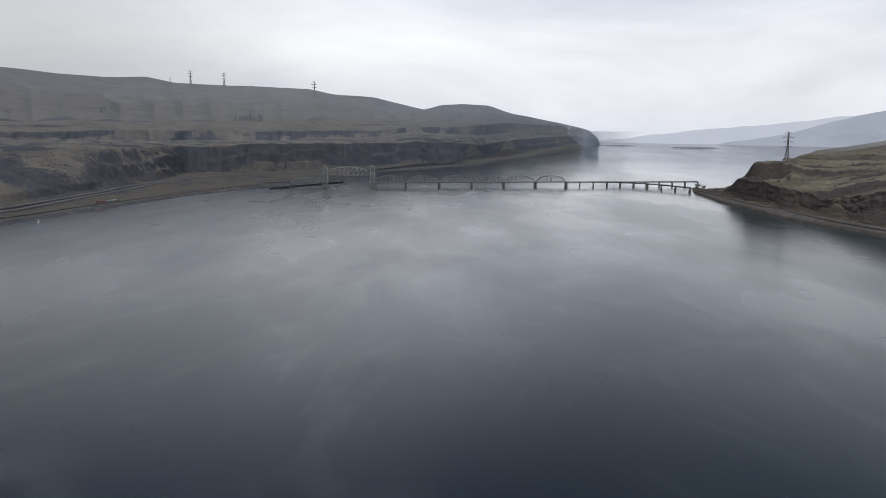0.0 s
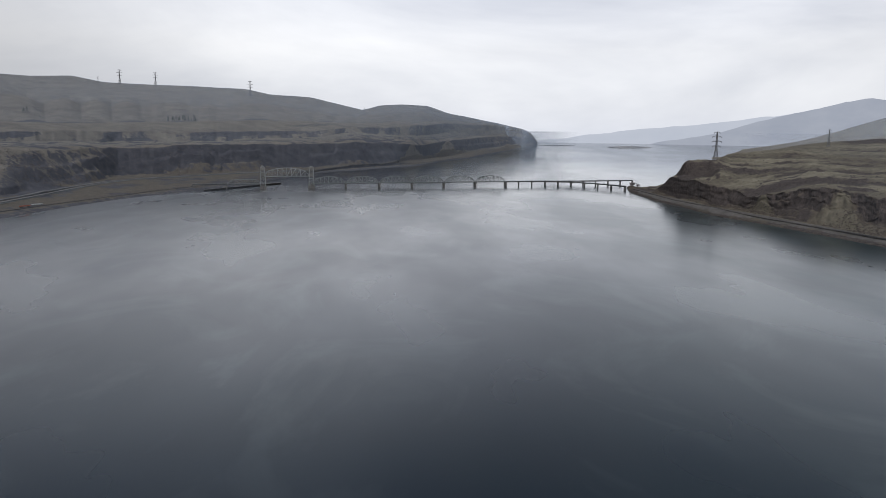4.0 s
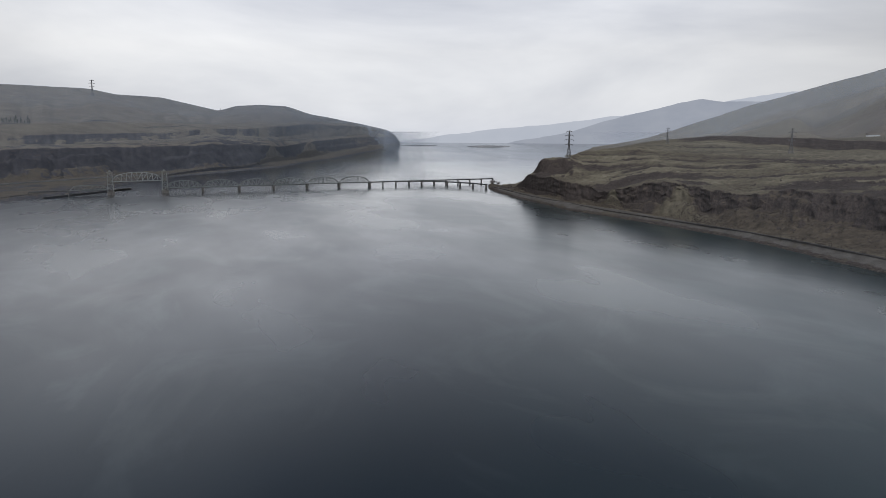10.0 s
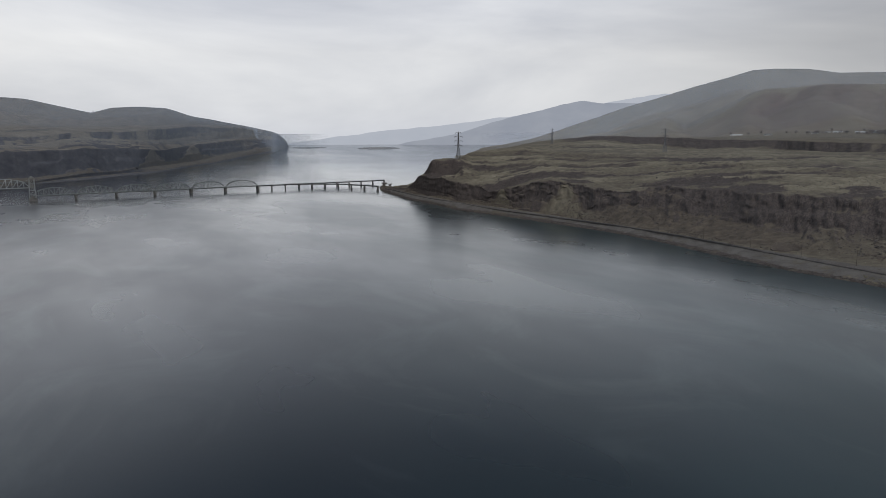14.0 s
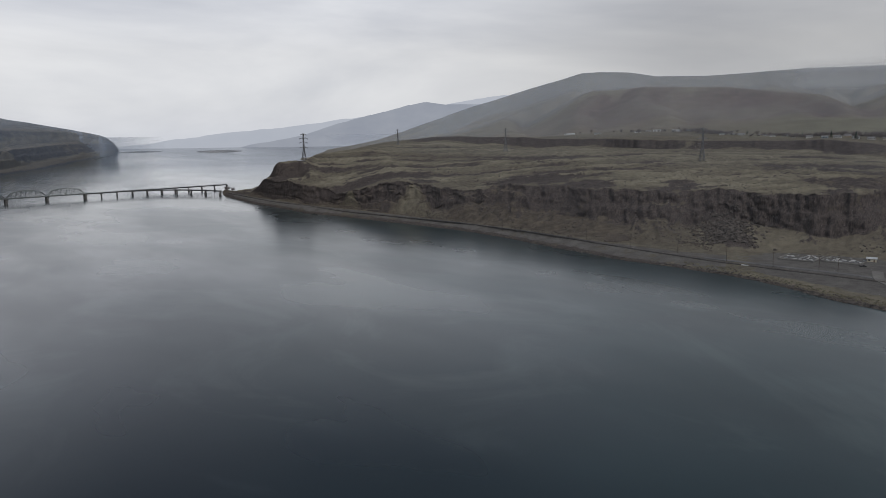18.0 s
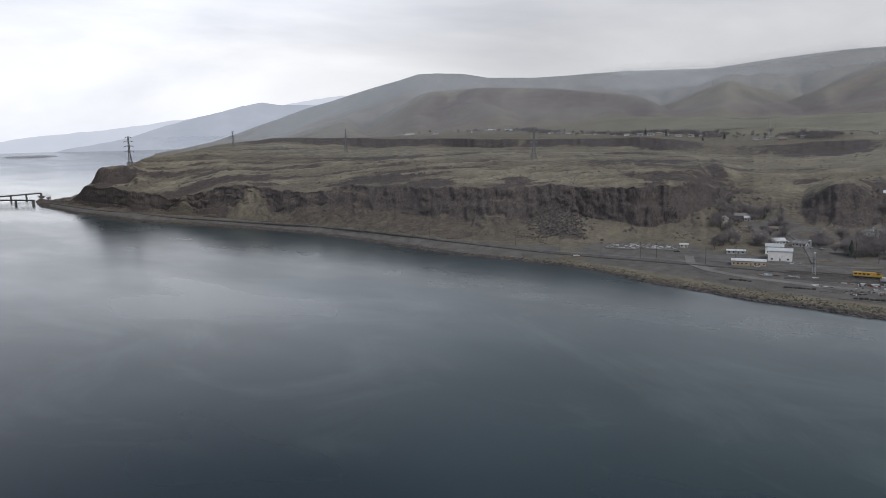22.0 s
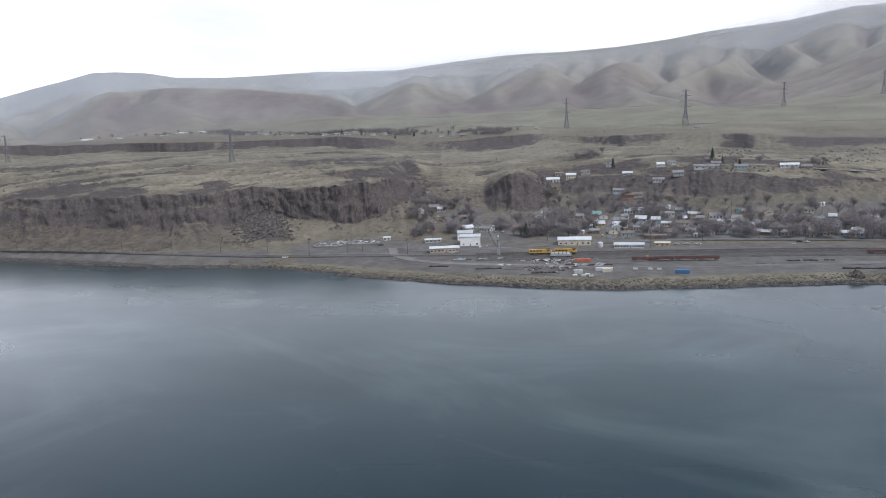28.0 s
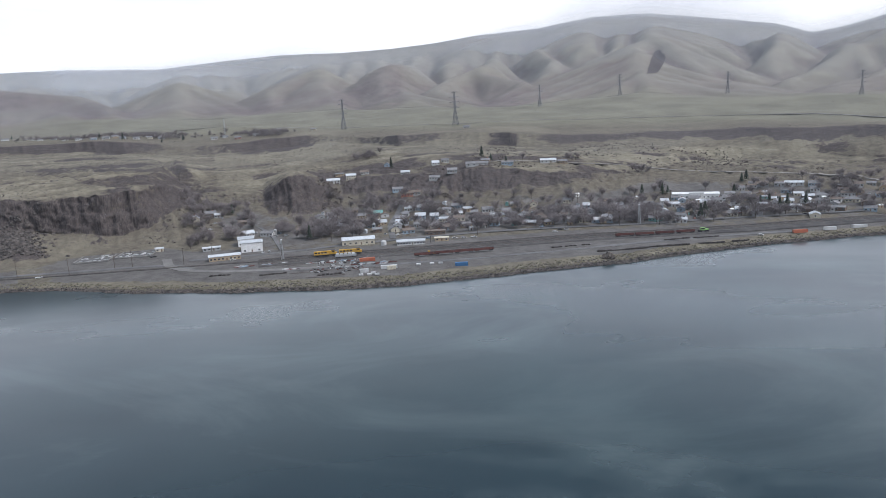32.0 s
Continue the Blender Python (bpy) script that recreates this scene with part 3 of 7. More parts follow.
LEFT = {
    "shore": [(-40, 880, 0), (-31.7, 992, 0), (-28.3, 1058, 0), (-24.6, 1160, 0), (-20.7, 1288, 0), (-16.7, 1411, 0), (-13.3, 1513, 0), (-9.9, 1679, 0), (-5.4, 2087, 0), (-1.4, 2272, 0), (3, 2647, 0), (6.6, 3380, 0), (9.6, 4250, 14), (12.0, 4680, 47), (12.5, 4690, -12), (12.9, 1700, -12), (18.9, 1700, -12)],
    "bank": [(-40, 895, 4), (-31.7, 1007, 4), (-20.7, 1303, 4), (-9.9, 1695, 4), (-5.4, 2103, 4), (3, 2663, 4), (6.6, 3400, 4), (9.6, 4265, 19), (12.0, 4690, 51), (12.5, 4700, -12), (12.9, 1720, -12), (18.9, 1720, -12)],
    "flat": [(-40, 950, 12), (-31.6, 1070, 12), (-28.2, 1185, 12), (-24.5, 1340, 12), (-19.5, 1640, 14), (-12.4, 1830, 13), (-5.4, 2120, 9), (0.8, 2430, 9), (5.3, 3260, 12), (9.6, 4285, 33), (12.0, 4700, 54), (12.5, 4710, -12), (12.9, 1740, -12), (18.9, 1740, -12)],
    "foot": [(-40, 980, 16), (-31.6, 1100, 17), (-24.5, 1380, 15), (-19.5, 1700, 14), (-12.4, 1900, 12), (-5.4, 2160, 12), (0.8, 2480, 12), (5.3, 3300, 13), (9.6, 4300, 36), (12.0, 4705, 55), (12.5, 4715, -12), (12.9, 1760, -12), (18.9, 1760, -12)],
    "base": [(-40, 1050, 26), (-31, 1150, 26), (-26, 1330, 26), (-22, 1600, 20), (-19.5, 1760, 14), (-12.4, 1950, 13), (-5.4, 2200, 12), (0.8, 2530, 12), (3, 2740, 12), (5.3, 3330, 13), (9.6, 4320, 38), (12.0, 4710, 56), (12.5, 4720, -12), (12.9, 1780, -12), (18.9, 1780, -12)],
    "rim": [(-40, 1290, 70), (-31.3, 1400, 76), (-25.8, 1550, 78), (-22, 1700, 76), (-19.4, 1830, 75), (-12.4, 2000, 78), (-5.4, 2250, 80), (-1.9, 2420, 83), (0.8, 2600, 82), (3, 2830, 67), (5.2, 3400, 80), (7.4, 3920, 94), (9.1, 4345, 103), (11.3, 4700, 100), (12.0, 4715, 85), (12.3, 4720, 55), (12.5, 4730, -12), (12.9, 1800, -12), (18.9, 1800, -12)],
    "mid": [(-40, 1500, 86), (-31, 1600, 89), (-25.8, 1750, 88), (-19, 2030, 85), (-12, 2200, 86), (-5, 2400, 97), (-1.9, 2560, 114), (0.8, 2700, 95), (3, 2950, 94), (5.2, 3550, 97), (9.1, 4390, 115), (11.3, 4730, 112), (12.3, 4740, 56), (12.5, 4750, -12), (12.9, 1900, -12), (18.9, 1900, -12)],
    "base2": [(-40, 1540, 88), (-31, 1640, 91), (-25.8, 1790, 90), (-19, 2070, 87), (-12, 2240, 88), (-5, 2440, 99), (-1.9, 2590, 116), (0.8, 2760, 105), (3, 3020, 104), (5.2, 3620, 117), (9.1, 4410, 137), (11.3, 4735, 116), (12.3, 4750, 56), (12.5, 4760, -12), (12.9, 2000, -12), (18.9, 2000, -12)],
    "top2": [(-40, 1600, 108), (-31, 1665, 108), (-25.8, 1820, 112), (-19.3, 2100, 113), (-12, 2275, 114), (-5, 2475, 118), (-1.9, 2620, 133), (1, 2800, 136), (3, 3060, 147), (5.2, 3660, 165), (9.1, 4430, 165), (11.3, 4740, 134), (12.3, 4760, 56), (12.5, 4765, -12), (12.9, 2100, -12), (18.9, 2100, -12)],
    "upper": [(-40, 1850, 128), (-31, 1900, 128), (-20, 2280, 138), (-9.8, 2520, 160), (-1.9, 2790, 156), (3, 3250, 165), (5.2, 3760, 180), (9.1, 4460, 172), (11.3, 4750, 138), (12.3, 4770, 56), (12.5, 4775, -12), (12.9, 2300, -12), (18.9, 2300, -12)],
    "hillfoot": [(-40, 2100, 160), (-31, 2150, 160), (-20, 2450, 170), (-9.8, 2650, 180), (-1.9, 2950, 172), (3, 3400, 195), (5.2, 3820, 198), (9.1, 4480, 176), (11.3, 4755, 139), (12.3, 4780, 56), (12.5, 4785, -12), (12.9, 2600, -12), (18.9, 2600, -12)],
    "spur": [(-40, 2450, 230), (-31, 2500, 226), (-20, 2700, 220), (-9.8, 2850, 225), (-1.9, 3150, 190), (3, 3550, 225), (5.2, 3900, 208), (9.1, 4500, 178), (11.3, 4760, 141), (12.3, 4790, 56), (12.5, 4795, -12), (12.9, 3200, -12), (18.9, 3200, -12)],
    "behind": [(-40, 2800, 290), (-31, 2850, 286), (-20, 3000, 260), (-9.8, 3050, 255), (-1.9, 3350, 205), (3, 3700, 240), (5.2, 3980, 216), (9.1, 4520, 180), (11.3, 4765, 142), (12.3, 4800, 56), (12.5, 4805, -12), (12.9, 3700, -12), (18.9, 3700, -12)],
    "sky": [(-40, 3150, 345), (-30.9, 3200, 338), (-27.6, 3250, 325), (-24.5, 3250, 318), (-22, 3250, 326), (-20, 3250, 307), (-16.4, 3250, 302), (-13, 3250, 300), (-10.2, 3250, 295), (-8.5, 3300, 275), (-5.4, 3350, 270), (-2.8, 3450, 239), (-1.4, 3550, 221), (-0.1, 3700, 250), (1.6, 3800, 263), (3.6, 3900, 259), (5.2, 4050, 226), (7.4, 4300, 202), (9.1, 4540, 181), (11.3, 4770, 143), (12.0, 4800, 100), (12.3, 4810, 56), (12.5, 4820, -12), (12.9, 4600, 20), (18.9, 4600, 20)],
    "end": [(-40, 3700, 300), (-20, 3800, 270), (0, 4300, 200), (9.1, 4700, 150), (11.3, 4850, 110), (12.3, 4860, 40), (12.9, 4850, 25), (18.9, 4850, 25)],
}


# ---- the ground sheet ----
NAMES = ["shore", "bank", "flat", "foot", "base", "rim", "mid", "base2", "top2", "upper", "hillfoot", "spur", "behind", "sky", "end"]
STEPS = [4, 14, 14, 18, 24, 60, 34, 12, 16, 30, 56, 26, 44, 3]
SEEN = np.arange(-40.0, 126.01, 0.065)
HIDDEN = np.arange(128.0, 319.0, 2.0)
AZ = np.concatenate([SEEN, HIDDEN])


def line_at(name, az):
    """Distance and height of a line at bearings az: the two banks and the open water between them."""
    out = []
    for k in (1, 2):
        left = np.array(LEFT[name])
        right = np.array(RIGHT[name])
        a = np.concatenate([left[:, 0], right[:, 0]])
        v = np.concatenate([left[:, k], right[:, k]])
        out.append(np.interp(az, a, v))
    return out


def water_level(r):
    """The far reach lies past the horizon's bend: beyond 3.5 km the sheet is lifted into sight."""
    return np.interp(r, [0, 3500, 3900, 4300, 4700, 4990], [0, 0, 3, 15.5, 48, 66])


R_LINES, Z_LINES = [], []
for name in NAMES:
    r, z = line_at(name, np.where(AZ > 319, AZ - 360, AZ))
    R_LINES.append(r)
    Z_LINES.append(z)
R_LINES, Z_LINES = np.array(R_LINES), np.array(Z_LINES)


def smooth_rows(a, n, passes=1):
    k = len(SEEN)
    for _ in range(passes):
        p = np.pad(a[:, :k], ((0, 0), (n, n)), mode="edge")
        c = np.cumsum(np.concatenate([np.zeros((len(a), 1)), p], axis=1), axis=1)
        a[:, :k] = (c[:, 2 * n + 1:] - c[:, :-2 * n - 1]) / (2 * n + 1)
    return a


smooth_rows(R_LINES, 4)
smooth_rows(Z_LINES, 3)
Z_LINES[7] = Z_LINES[7] - 6.0 * np.clip((AZ - 36) / 3, 0, 1) * np.clip((81 - AZ) / 3, 0, 1)
# buttresses and bays in the cliffs, an uneven waterline
ra = np.radians(AZ)
for i, name in enumerate(NAMES):
    px, py = R_LINES[i] * np.sin(ra), R_LINES[i] * np.cos(ra)
    wob = {"shore": (3, 25), "bank": (2, 25), "foot": (10, 60), "base": (22, 60), "rim": (26, 48), "mid": (40, 150), "base2": (50, 160), "top2": (45, 120)}.get(name)
    if wob:
        R_LINES[i] = R_LINES[i] + wob[0] * np.where((AZ < 13) & (name in ("base", "rim")), 0.35, 1.0) * (0.65 * fbm(px, py, wob[1], 3, 40 if name in ("base", "rim") else i * 5 + 3) + 0.35 * fbm(px, py, wob[1] / 4, 3, i + 90, 0.5))
for i in range(1, len(NAMES)):
    R_LINES[i] = np.maximum(R_LINES[i], R_LINES[i - 1] + 4)

TIERS = np.clip(0.55 + 1.4 * fbm(np.where(AZ > 319, AZ - 360, AZ) * 16.0, AZ * 0, 60, 3, 201), 0, 1)
TIP = np.clip((25.8 - AZ) / 0.6, 0, 1) * np.clip((AZ - 22.6) / 0.4, 0, 1)
cols_r, cols_z, cols_u = [], [], []
inner = [R_LINES[0] - 120, R_LINES[0] - 30, R_LINES[0] - 8]
for k, rr in enumerate(inner):
    cols_r.append(np.maximum(rr, 60))
    cols_z.append(np.array([-9, -6, -2.5][k]) + water_level(R_LINES[0]) * 1.0)
    cols_u.append(-1.0 + 0.3 * k)
for i in range(len(NAMES) - 1):
    for s in range(STEPS[i]):
        q = s / STEPS[i]
        cols_r.append(R_LINES[i] + (R_LINES[i + 1] - R_LINES[i]) * q)
        e = q
        if NAMES[i] == "base":
            e = q * 0.55 + 0.45 * q * q * (3 - 2 * q)
            tier = np.interp(q, [0, 0.10, 0.34, 0.44, 0.60, 0.90, 1], [0, 0.08, 0.44, 0.49, 0.54, 0.96, 1])
            e = e + TIERS * (tier - e)
        if NAMES[i] == "rim":
            e = q + TIP * (np.interp(q, [0, 0.7, 0.86, 1], [0, 0.22, 0.92, 1]) - q)
        cols_z.append(Z_LINES[i] + (Z_LINES[i + 1] - Z_LINES[i]) * e)
        cols_u.append(i + q)
cols_r.append(R_LINES[-1])
cols_z.append(Z_LINES[-1])
cols_u.append(len(NAMES) - 1.0)
GR, GZ, GU = np.array(cols_r), np.array(cols_z), np.array(cols_u)
GX, GY = GR * np.sin(ra), GR * np.cos(ra)
ROWS_N, COLS_N = GR.shape
# rounded hills
first = 3 + sum(STEPS[:9])
for _ in range(14):
    GZ[first + 1:-5] = 0.25 * GZ[first:-6] + 0.5 * GZ[first + 1:-5] + 0.25 * GZ[first + 2:-4]
U = np.repeat(GU[:, None], COLS_N, axis=1)
azg_ = np.repeat(np.where(AZ > 319, AZ - 360, AZ)[None, :], ROWS_N, axis=0)


def band(lo, hi, soft=0.35):
    return np.clip((U - lo) / soft + 0.5, 0, 1) * np.clip((hi - U) / soft + 0.5, 0, 1)


open_reach = (azg_ > 12.6) & (azg_ < 25) & (U > 7.9)
GZ = np.where(open_reach, np.minimum(GZ, water_level(GR) - 6.0), GZ)
LAND = (GZ > water_level(GR) - 1.0).astype(float)
azg = np.repeat(np.where(AZ > 319, AZ - 360, AZ)[None, :], ROWS_N, axis=0)
right_side = (azg > 19).astype(float)
town = np.clip((azg - 69) / 4, 0, 1)
plateau = band(4.95, 7.05) * LAND
arc = np.radians(azg) * 1000.0
ledge = ridged(arc, GR * 2.4, 130, 4, 11)
GZ = GZ + plateau * (1 - 0.5 * town) * (5.0 * fbm(GX, GY, 170, 4, 7) + 10.0 * (ledge - 0.62))
GZ = GZ + band(2.2, 4.95) * LAND * (1 - 0.6 * town) * (4.5 * fbm(GX, GY, 45, 4, 21))
# hummocks, broken ledges and blocks
GZ = GZ + plateau * (azg > 19) * np.clip(1.5 - (U - 5.0) * 0.7, 0.3, 1) * (2.2 * (ridged(GX, GY, 17, 3, 151) - 0.55) + 1.6 * fbm(GX, GY, 7, 2, 157))
GZ = GZ + band(4.05, 4.98, 0.2) * LAND * np.where(azg < 13, 0.12, 1.0) * (1.5 * fbm(arc, GZ * 0.8, 9, 3, 161) + 2.4 * fbm(GX, GY, 6, 3, 163))
GZ = GZ + band(2.6, 4.1, 0.4) * LAND * (azg > 19) * 1.2 * fbm(GX, GY, 9, 3, 167)
# spills of scree that climb into the cliffs
scree = np.clip(2.2 * (fbm(arc + 22 * fbm(GX, GZ * 1.5 + GY, 34, 3, 53), arc * 0, 46, 3, 51) - 0.05), 0, 1) * np.clip((np.abs(azg - 62.0) - 6.0) / 3.0, 0.04, 1)
# blocks that stand out of the cliff faces
out = band(4.06, 4.94, 0.12) * LAND * np.where(azg < 13, 0.12, 1.0) * (4.5 * fbm(arc, GZ * 1.5, 15, 3, 221) + 2.2 * fbm(arc, GZ, 5, 2, 223))
GR = GR + out
GX, GY = GR * np.sin(ra), GR * np.cos(ra)
step = np.maximum(Z_LINES[5] - Z_LINES[4], 0)[None, :]
GZ = GZ + band(3.3, 4.75, 0.7) * LAND * scree * step * 0.33
GZ = GZ + band(7.0, 10.2) * LAND * 6.0 * fbm(GX, GY, 160, 4, 27)
# crests of the hills across the plain: bearing, distance, height down each spur
CRESTS = [
    [(45, 3350, 318), (52, 3150, 314), (58, 3080, 300), (63, 2950, 258), (65, 2600, 202), (66, 2350, 158)],
    [(50, 3180, 300), (53.5, 2750, 205), (54.5, 2420, 145)], [(47.5, 3300, 296), (46, 2550, 128)],
    [(67, 2750, 205), (70.5, 3000, 297), (73.5, 2750, 222), (75, 2300, 150)], [(70.5, 3000, 297), (70, 2250, 150)],
    [(76.5, 2200, 148), (77, 2700, 242), (79.8, 2900, 322), (82, 2500, 222), (83.5, 2050, 148)], [(79.8, 2900, 322), (80.5, 3450, 372)],
    [(85.5, 2800, 322), (86, 2300, 192), (85, 2000, 142)], [(85.5, 2800, 322), (87, 3400, 372)],
    [(98.9, 2150, 148), (95.5, 2450, 226), (92, 2700, 300), (89.8, 2450, 236), (87.9, 2150, 160)], [(92, 2700, 300), (94, 3350, 392)],
    [(97.5, 2950, 326), (100.3, 2450, 186)], [(97.5, 2950, 326), (98, 3500, 420)],
    [(104.5, 3500, 462), (106.2, 3000, 360), (109, 2800, 272), (112.3, 2450, 152)], [(106.2, 3000, 360), (103, 2900, 302), (100.6, 2700, 236), (99.5, 2400, 160)], [(105.6, 2950, 346), (105.2, 2350, 165)],
    [(118, 3200, 330), (116, 2700, 220), (113.5, 2300, 138)], [(118, 3200, 330), (121, 2600, 180)], [(114, 3600, 432), (112.5, 3100, 318)],
]
HX, HY = GX[first:, :len(SEEN)], GY[first:, :len(SEEN)]
HU = U[first:, :len(SEEN)]
HA = azg[first:, :len(SEEN)]
warp_x, warp_y = 80 * fbm(HX, HY, 420, 3, 71), 80 * fbm(HX, HY, 420, 3, 75)
spurs = np.full(HX.shape, -500.0)
rng_h = random.Random(14)
segments = []
for line in CRESTS:
    pts = [Vector((r * math.sin(radians(az)), r * math.cos(radians(az)), z)) for az, r, z in line]
    for p, q in zip(pts, pts[1:]):
        segments.append((p, q, 0.52))
        n_side = int((q - p).length / 230) if p.y < 800 else 0
        for k in range(n_side):
            o = p.lerp(q, (k + 0.3 + 0.5 * rng_h.random()) / n_side)
            d = Vector((q.x - p.x, q.y - p.y, 0)).normalized()
            if q.z > p.z:
                d = -d
            ang = radians(rng_h.uniform(35, 65)) * (1 if k % 2 else -1)
            d = Vector((d.x * math.cos(ang) - d.y * math.sin(ang), d.x * math.sin(ang) + d.y * math.cos(ang), 0))
            run = rng_h.uniform(220, 420)
            segments.append((o - Vector((0, 0, 6)), o + d * run - Vector((0, 0, run * 0.32 + 6)), 0.50))
for p, q, k in segments:
    dx, dy = q.x - p.x, q.y - p.y
    tt = np.clip(((HX + warp_x - p.x) * dx + (HY + warp_y - p.y) * dy) / (dx * dx + dy * dy), 0, 1)
    dist = np.hypot(HX + warp_x - p.x - tt * dx, HY + warp_y - p.y - tt * dy)
    spurs = np.maximum(spurs, p.z + (q.z - p.z) * tt - 0.85 * k * (np.sqrt(dist * dist + 26.0 ** 2) - 26.0))
right_hills = np.clip((HA - 42) / 5, 0, 1)
sag = np.clip(1 - np.abs(HU - 11.0) / 1.0, 0, 1) * 50.0 * right_hills
low = GZ[first:, :len(SEEN)] - sag
spurs = np.where(HU < 12.6, spurs, -500.0)
gap = np.clip(0.5 + (spurs - low) / 36.0, 0, 1)
lifted = low + (spurs - low) * gap + 9.0 * gap * (1 - gap)
GZ[first:, :len(SEEN)] = np.where(right_hills > 0, low + (lifted - low) * right_hills, low)
GZ = GZ + band(2.7, 4.6, 0.6) * np.clip(1.2 - np.abs(azg - 58.0 + 0.9 * (U - 3.6)) / 1.6, 0, 1) * 6.0
rise = np.clip((U - 9.7) / 1.0, 0, 1) * np.clip((12.9 - U) / 0.5, 0, 1) * LAND
tang = np.radians(azg) * 3000.0
GZ = GZ + rise * (azg < 14) * 4.0 * fbm(GX, GY, 190, 3, 33)


def worn_by_streams(z, x, y, fixed, rounds, power):
    """Lets streams cut into a grid of heights: each round floods it from its fixed edge, gathers the runoff and lowers the beds. Returns heights and runoff."""
    n, m = z.shape
    z = z.ravel().astype(float)
    near = [(-1, 0), (1, 0), (0, -1), (0, 1), (-1, -1), (-1, 1), (1, -1), (1, 1)]
    cell = np.full(n * m, 300.0)
    keep = fixed.ravel()
    ix, jx = np.divmod(np.arange(n * m), m)
    x, y = x.ravel(), y.ravel()
    z = z + 3.0 * fbm(x, y, 90, 3, 501)
    for _ in range(rounds):
        best, down, span = np.zeros(n * m), np.arange(n * m), np.ones(n * m)
        for di, dj in near:
            ok = (ix + di >= 0) & (ix + di < n) & (jx + dj >= 0) & (jx + dj < m)
            other = np.where(ok, (ix + di) * m + jx + dj, np.arange(n * m))
            gap_ = np.hypot(x[other] - x, y[other] - y) + 1e-6
            grade = np.where(ok, (z - z[other]) / gap_, 0)
            better = grade > best
            best, down, span = np.where(better, grade, best), np.where(better, other, down), np.where(better, gap_, span)
        order = np.argsort(-z)
        area = cell.tolist()
        to = down.tolist()
        for k in order.tolist():
            if to[k] != k:
                area[to[k]] += area[k]
        area = np.array(area)
        bite = (power * area ** 0.6 / span).tolist()
        zl, held = z.tolist(), keep.tolist()
        for k in order[::-1].tolist():
            d_ = to[k]
            if d_ != k and not held[k]:
                zl[k] = (zl[k] + bite[k] * zl[d_]) / (1 + bite[k])
        z = np.array(zl).reshape(n, m)
        soft_ = z.copy()
        soft_[1:-1, 1:-1] = 0.48 * z[1:-1, 1:-1] + 0.13 * (z[:-2, 1:-1] + z[2:, 1:-1] + z[1:-1, :-2] + z[1:-1, 2:])
        # hollows fill, so that the runoff always finds a way out
        low_ = np.minimum(np.minimum(z[:-2, 1:-1], z[2:, 1:-1]), np.minimum(z[1:-1, :-2], z[1:-1, 2:]))
        soft_[1:-1, 1:-1] = np.maximum(soft_[1:-1, 1:-1], low_ + 0.05)
        z = np.where(fixed, z, soft_).ravel()
    return z.reshape(n, m), area.reshape(n, m)


DRAIN = np.zeros_like(GZ)


def wear(az0, az1, u0, row0, rounds, power):
    """Wears the hills between two bearings, from row0 of the sheet up to the skyline."""
    row1 = 3 + sum(STEPS[:13]) + 1
    col0, col1 = int((az0 + 40.0) / 0.065), min(int((az1 + 40.0) / 0.065), len(SEEN))
    pick = np.arange(col0, col1, 5)
    old = GZ[row0:row1][:, pick]
    hold = np.zeros(old.shape, dtype=bool)
    hold[:3], hold[-1:] = True, True
    fresh, runoff = worn_by_streams(old, GX[row0:row1][:, pick], GY[row0:row1][:, pick], hold, rounds, power)
    ease = np.clip((12.95 - U[row0:row1, :1]) / 0.5, 0, 1) * np.clip((U[row0:row1, :1] - u0) / 0.25, 0, 1)
    cols = np.arange(col0, col1)
    ends = np.clip((cols - col0) / 60.0, 0, 1) * np.clip((col1 - cols) / 60.0, 0, 1) if az1 < 100 else np.clip((cols - col0) / 60.0, 0, 1)
    for k in range(row1 - row0):
        GZ[row0 + k, col0:col1] += ease[k] * np.interp(cols, pick, fresh[k] - old[k]) * ends
        DRAIN[row0 + k, col0:col1] = ease[k] * np.interp(cols, pick, np.clip((np.log10(runoff[k]) - 4.1) / 1.6, 0, 1))


BEFORE = GZ.copy()
wear(30.0, 126.5, 9.9, 3 + sum(STEPS[:10]) - 6, 24, 0.042)
wear(-40.0, 9.5, 8.6, 3 + sum(STEPS[:9]) - 4, 16, 0.013)
GZ = GZ + np.clip((U - 12.6) / 0.6, 0, 1) * LAND * np.where((azg > 27) & (azg < 46), 15.0, 5.0) * fbm(GX, GY, 260, 4, 63)


# the front spurs keep most of their height
stand = np.clip((U - 10.1) / 0.4, 0, 1) * np.clip((11.7 - U) / 0.5, 0, 1) * np.clip((azg - 45) / 3, 0, 1) * np.clip((90 - azg) / 5, 0, 1)
GZ = GZ + 0.6 * stand * (BEFORE - GZ)


def broad(a, n, m):
    """A box mean over n columns and m rows each way."""
    for ax, w in ((1, n), (0, m)):
        pad = [(0, 0), (0, 0)]
        pad[ax] = (w + 1, w)
        c = np.cumsum(np.pad(a, pad, mode="edge"), axis=ax)
        a = (np.take(c, range(2 * w + 1, c.shape[ax]), axis=ax) - np.take(c, range(0, c.shape[ax] - 2 * w - 1), axis=ax)) / (2 * w + 1)
    return a


soft = broad(broad(GZ, 2, 1), 2, 1)
GZ = GZ + np.clip((U - 9.8) / 0.5, 0, 1) * np.clip((12.9 - U) / 0.3, 0, 1) * (azg > 19) * (soft - GZ)
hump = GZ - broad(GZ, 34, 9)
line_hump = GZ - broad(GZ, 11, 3)

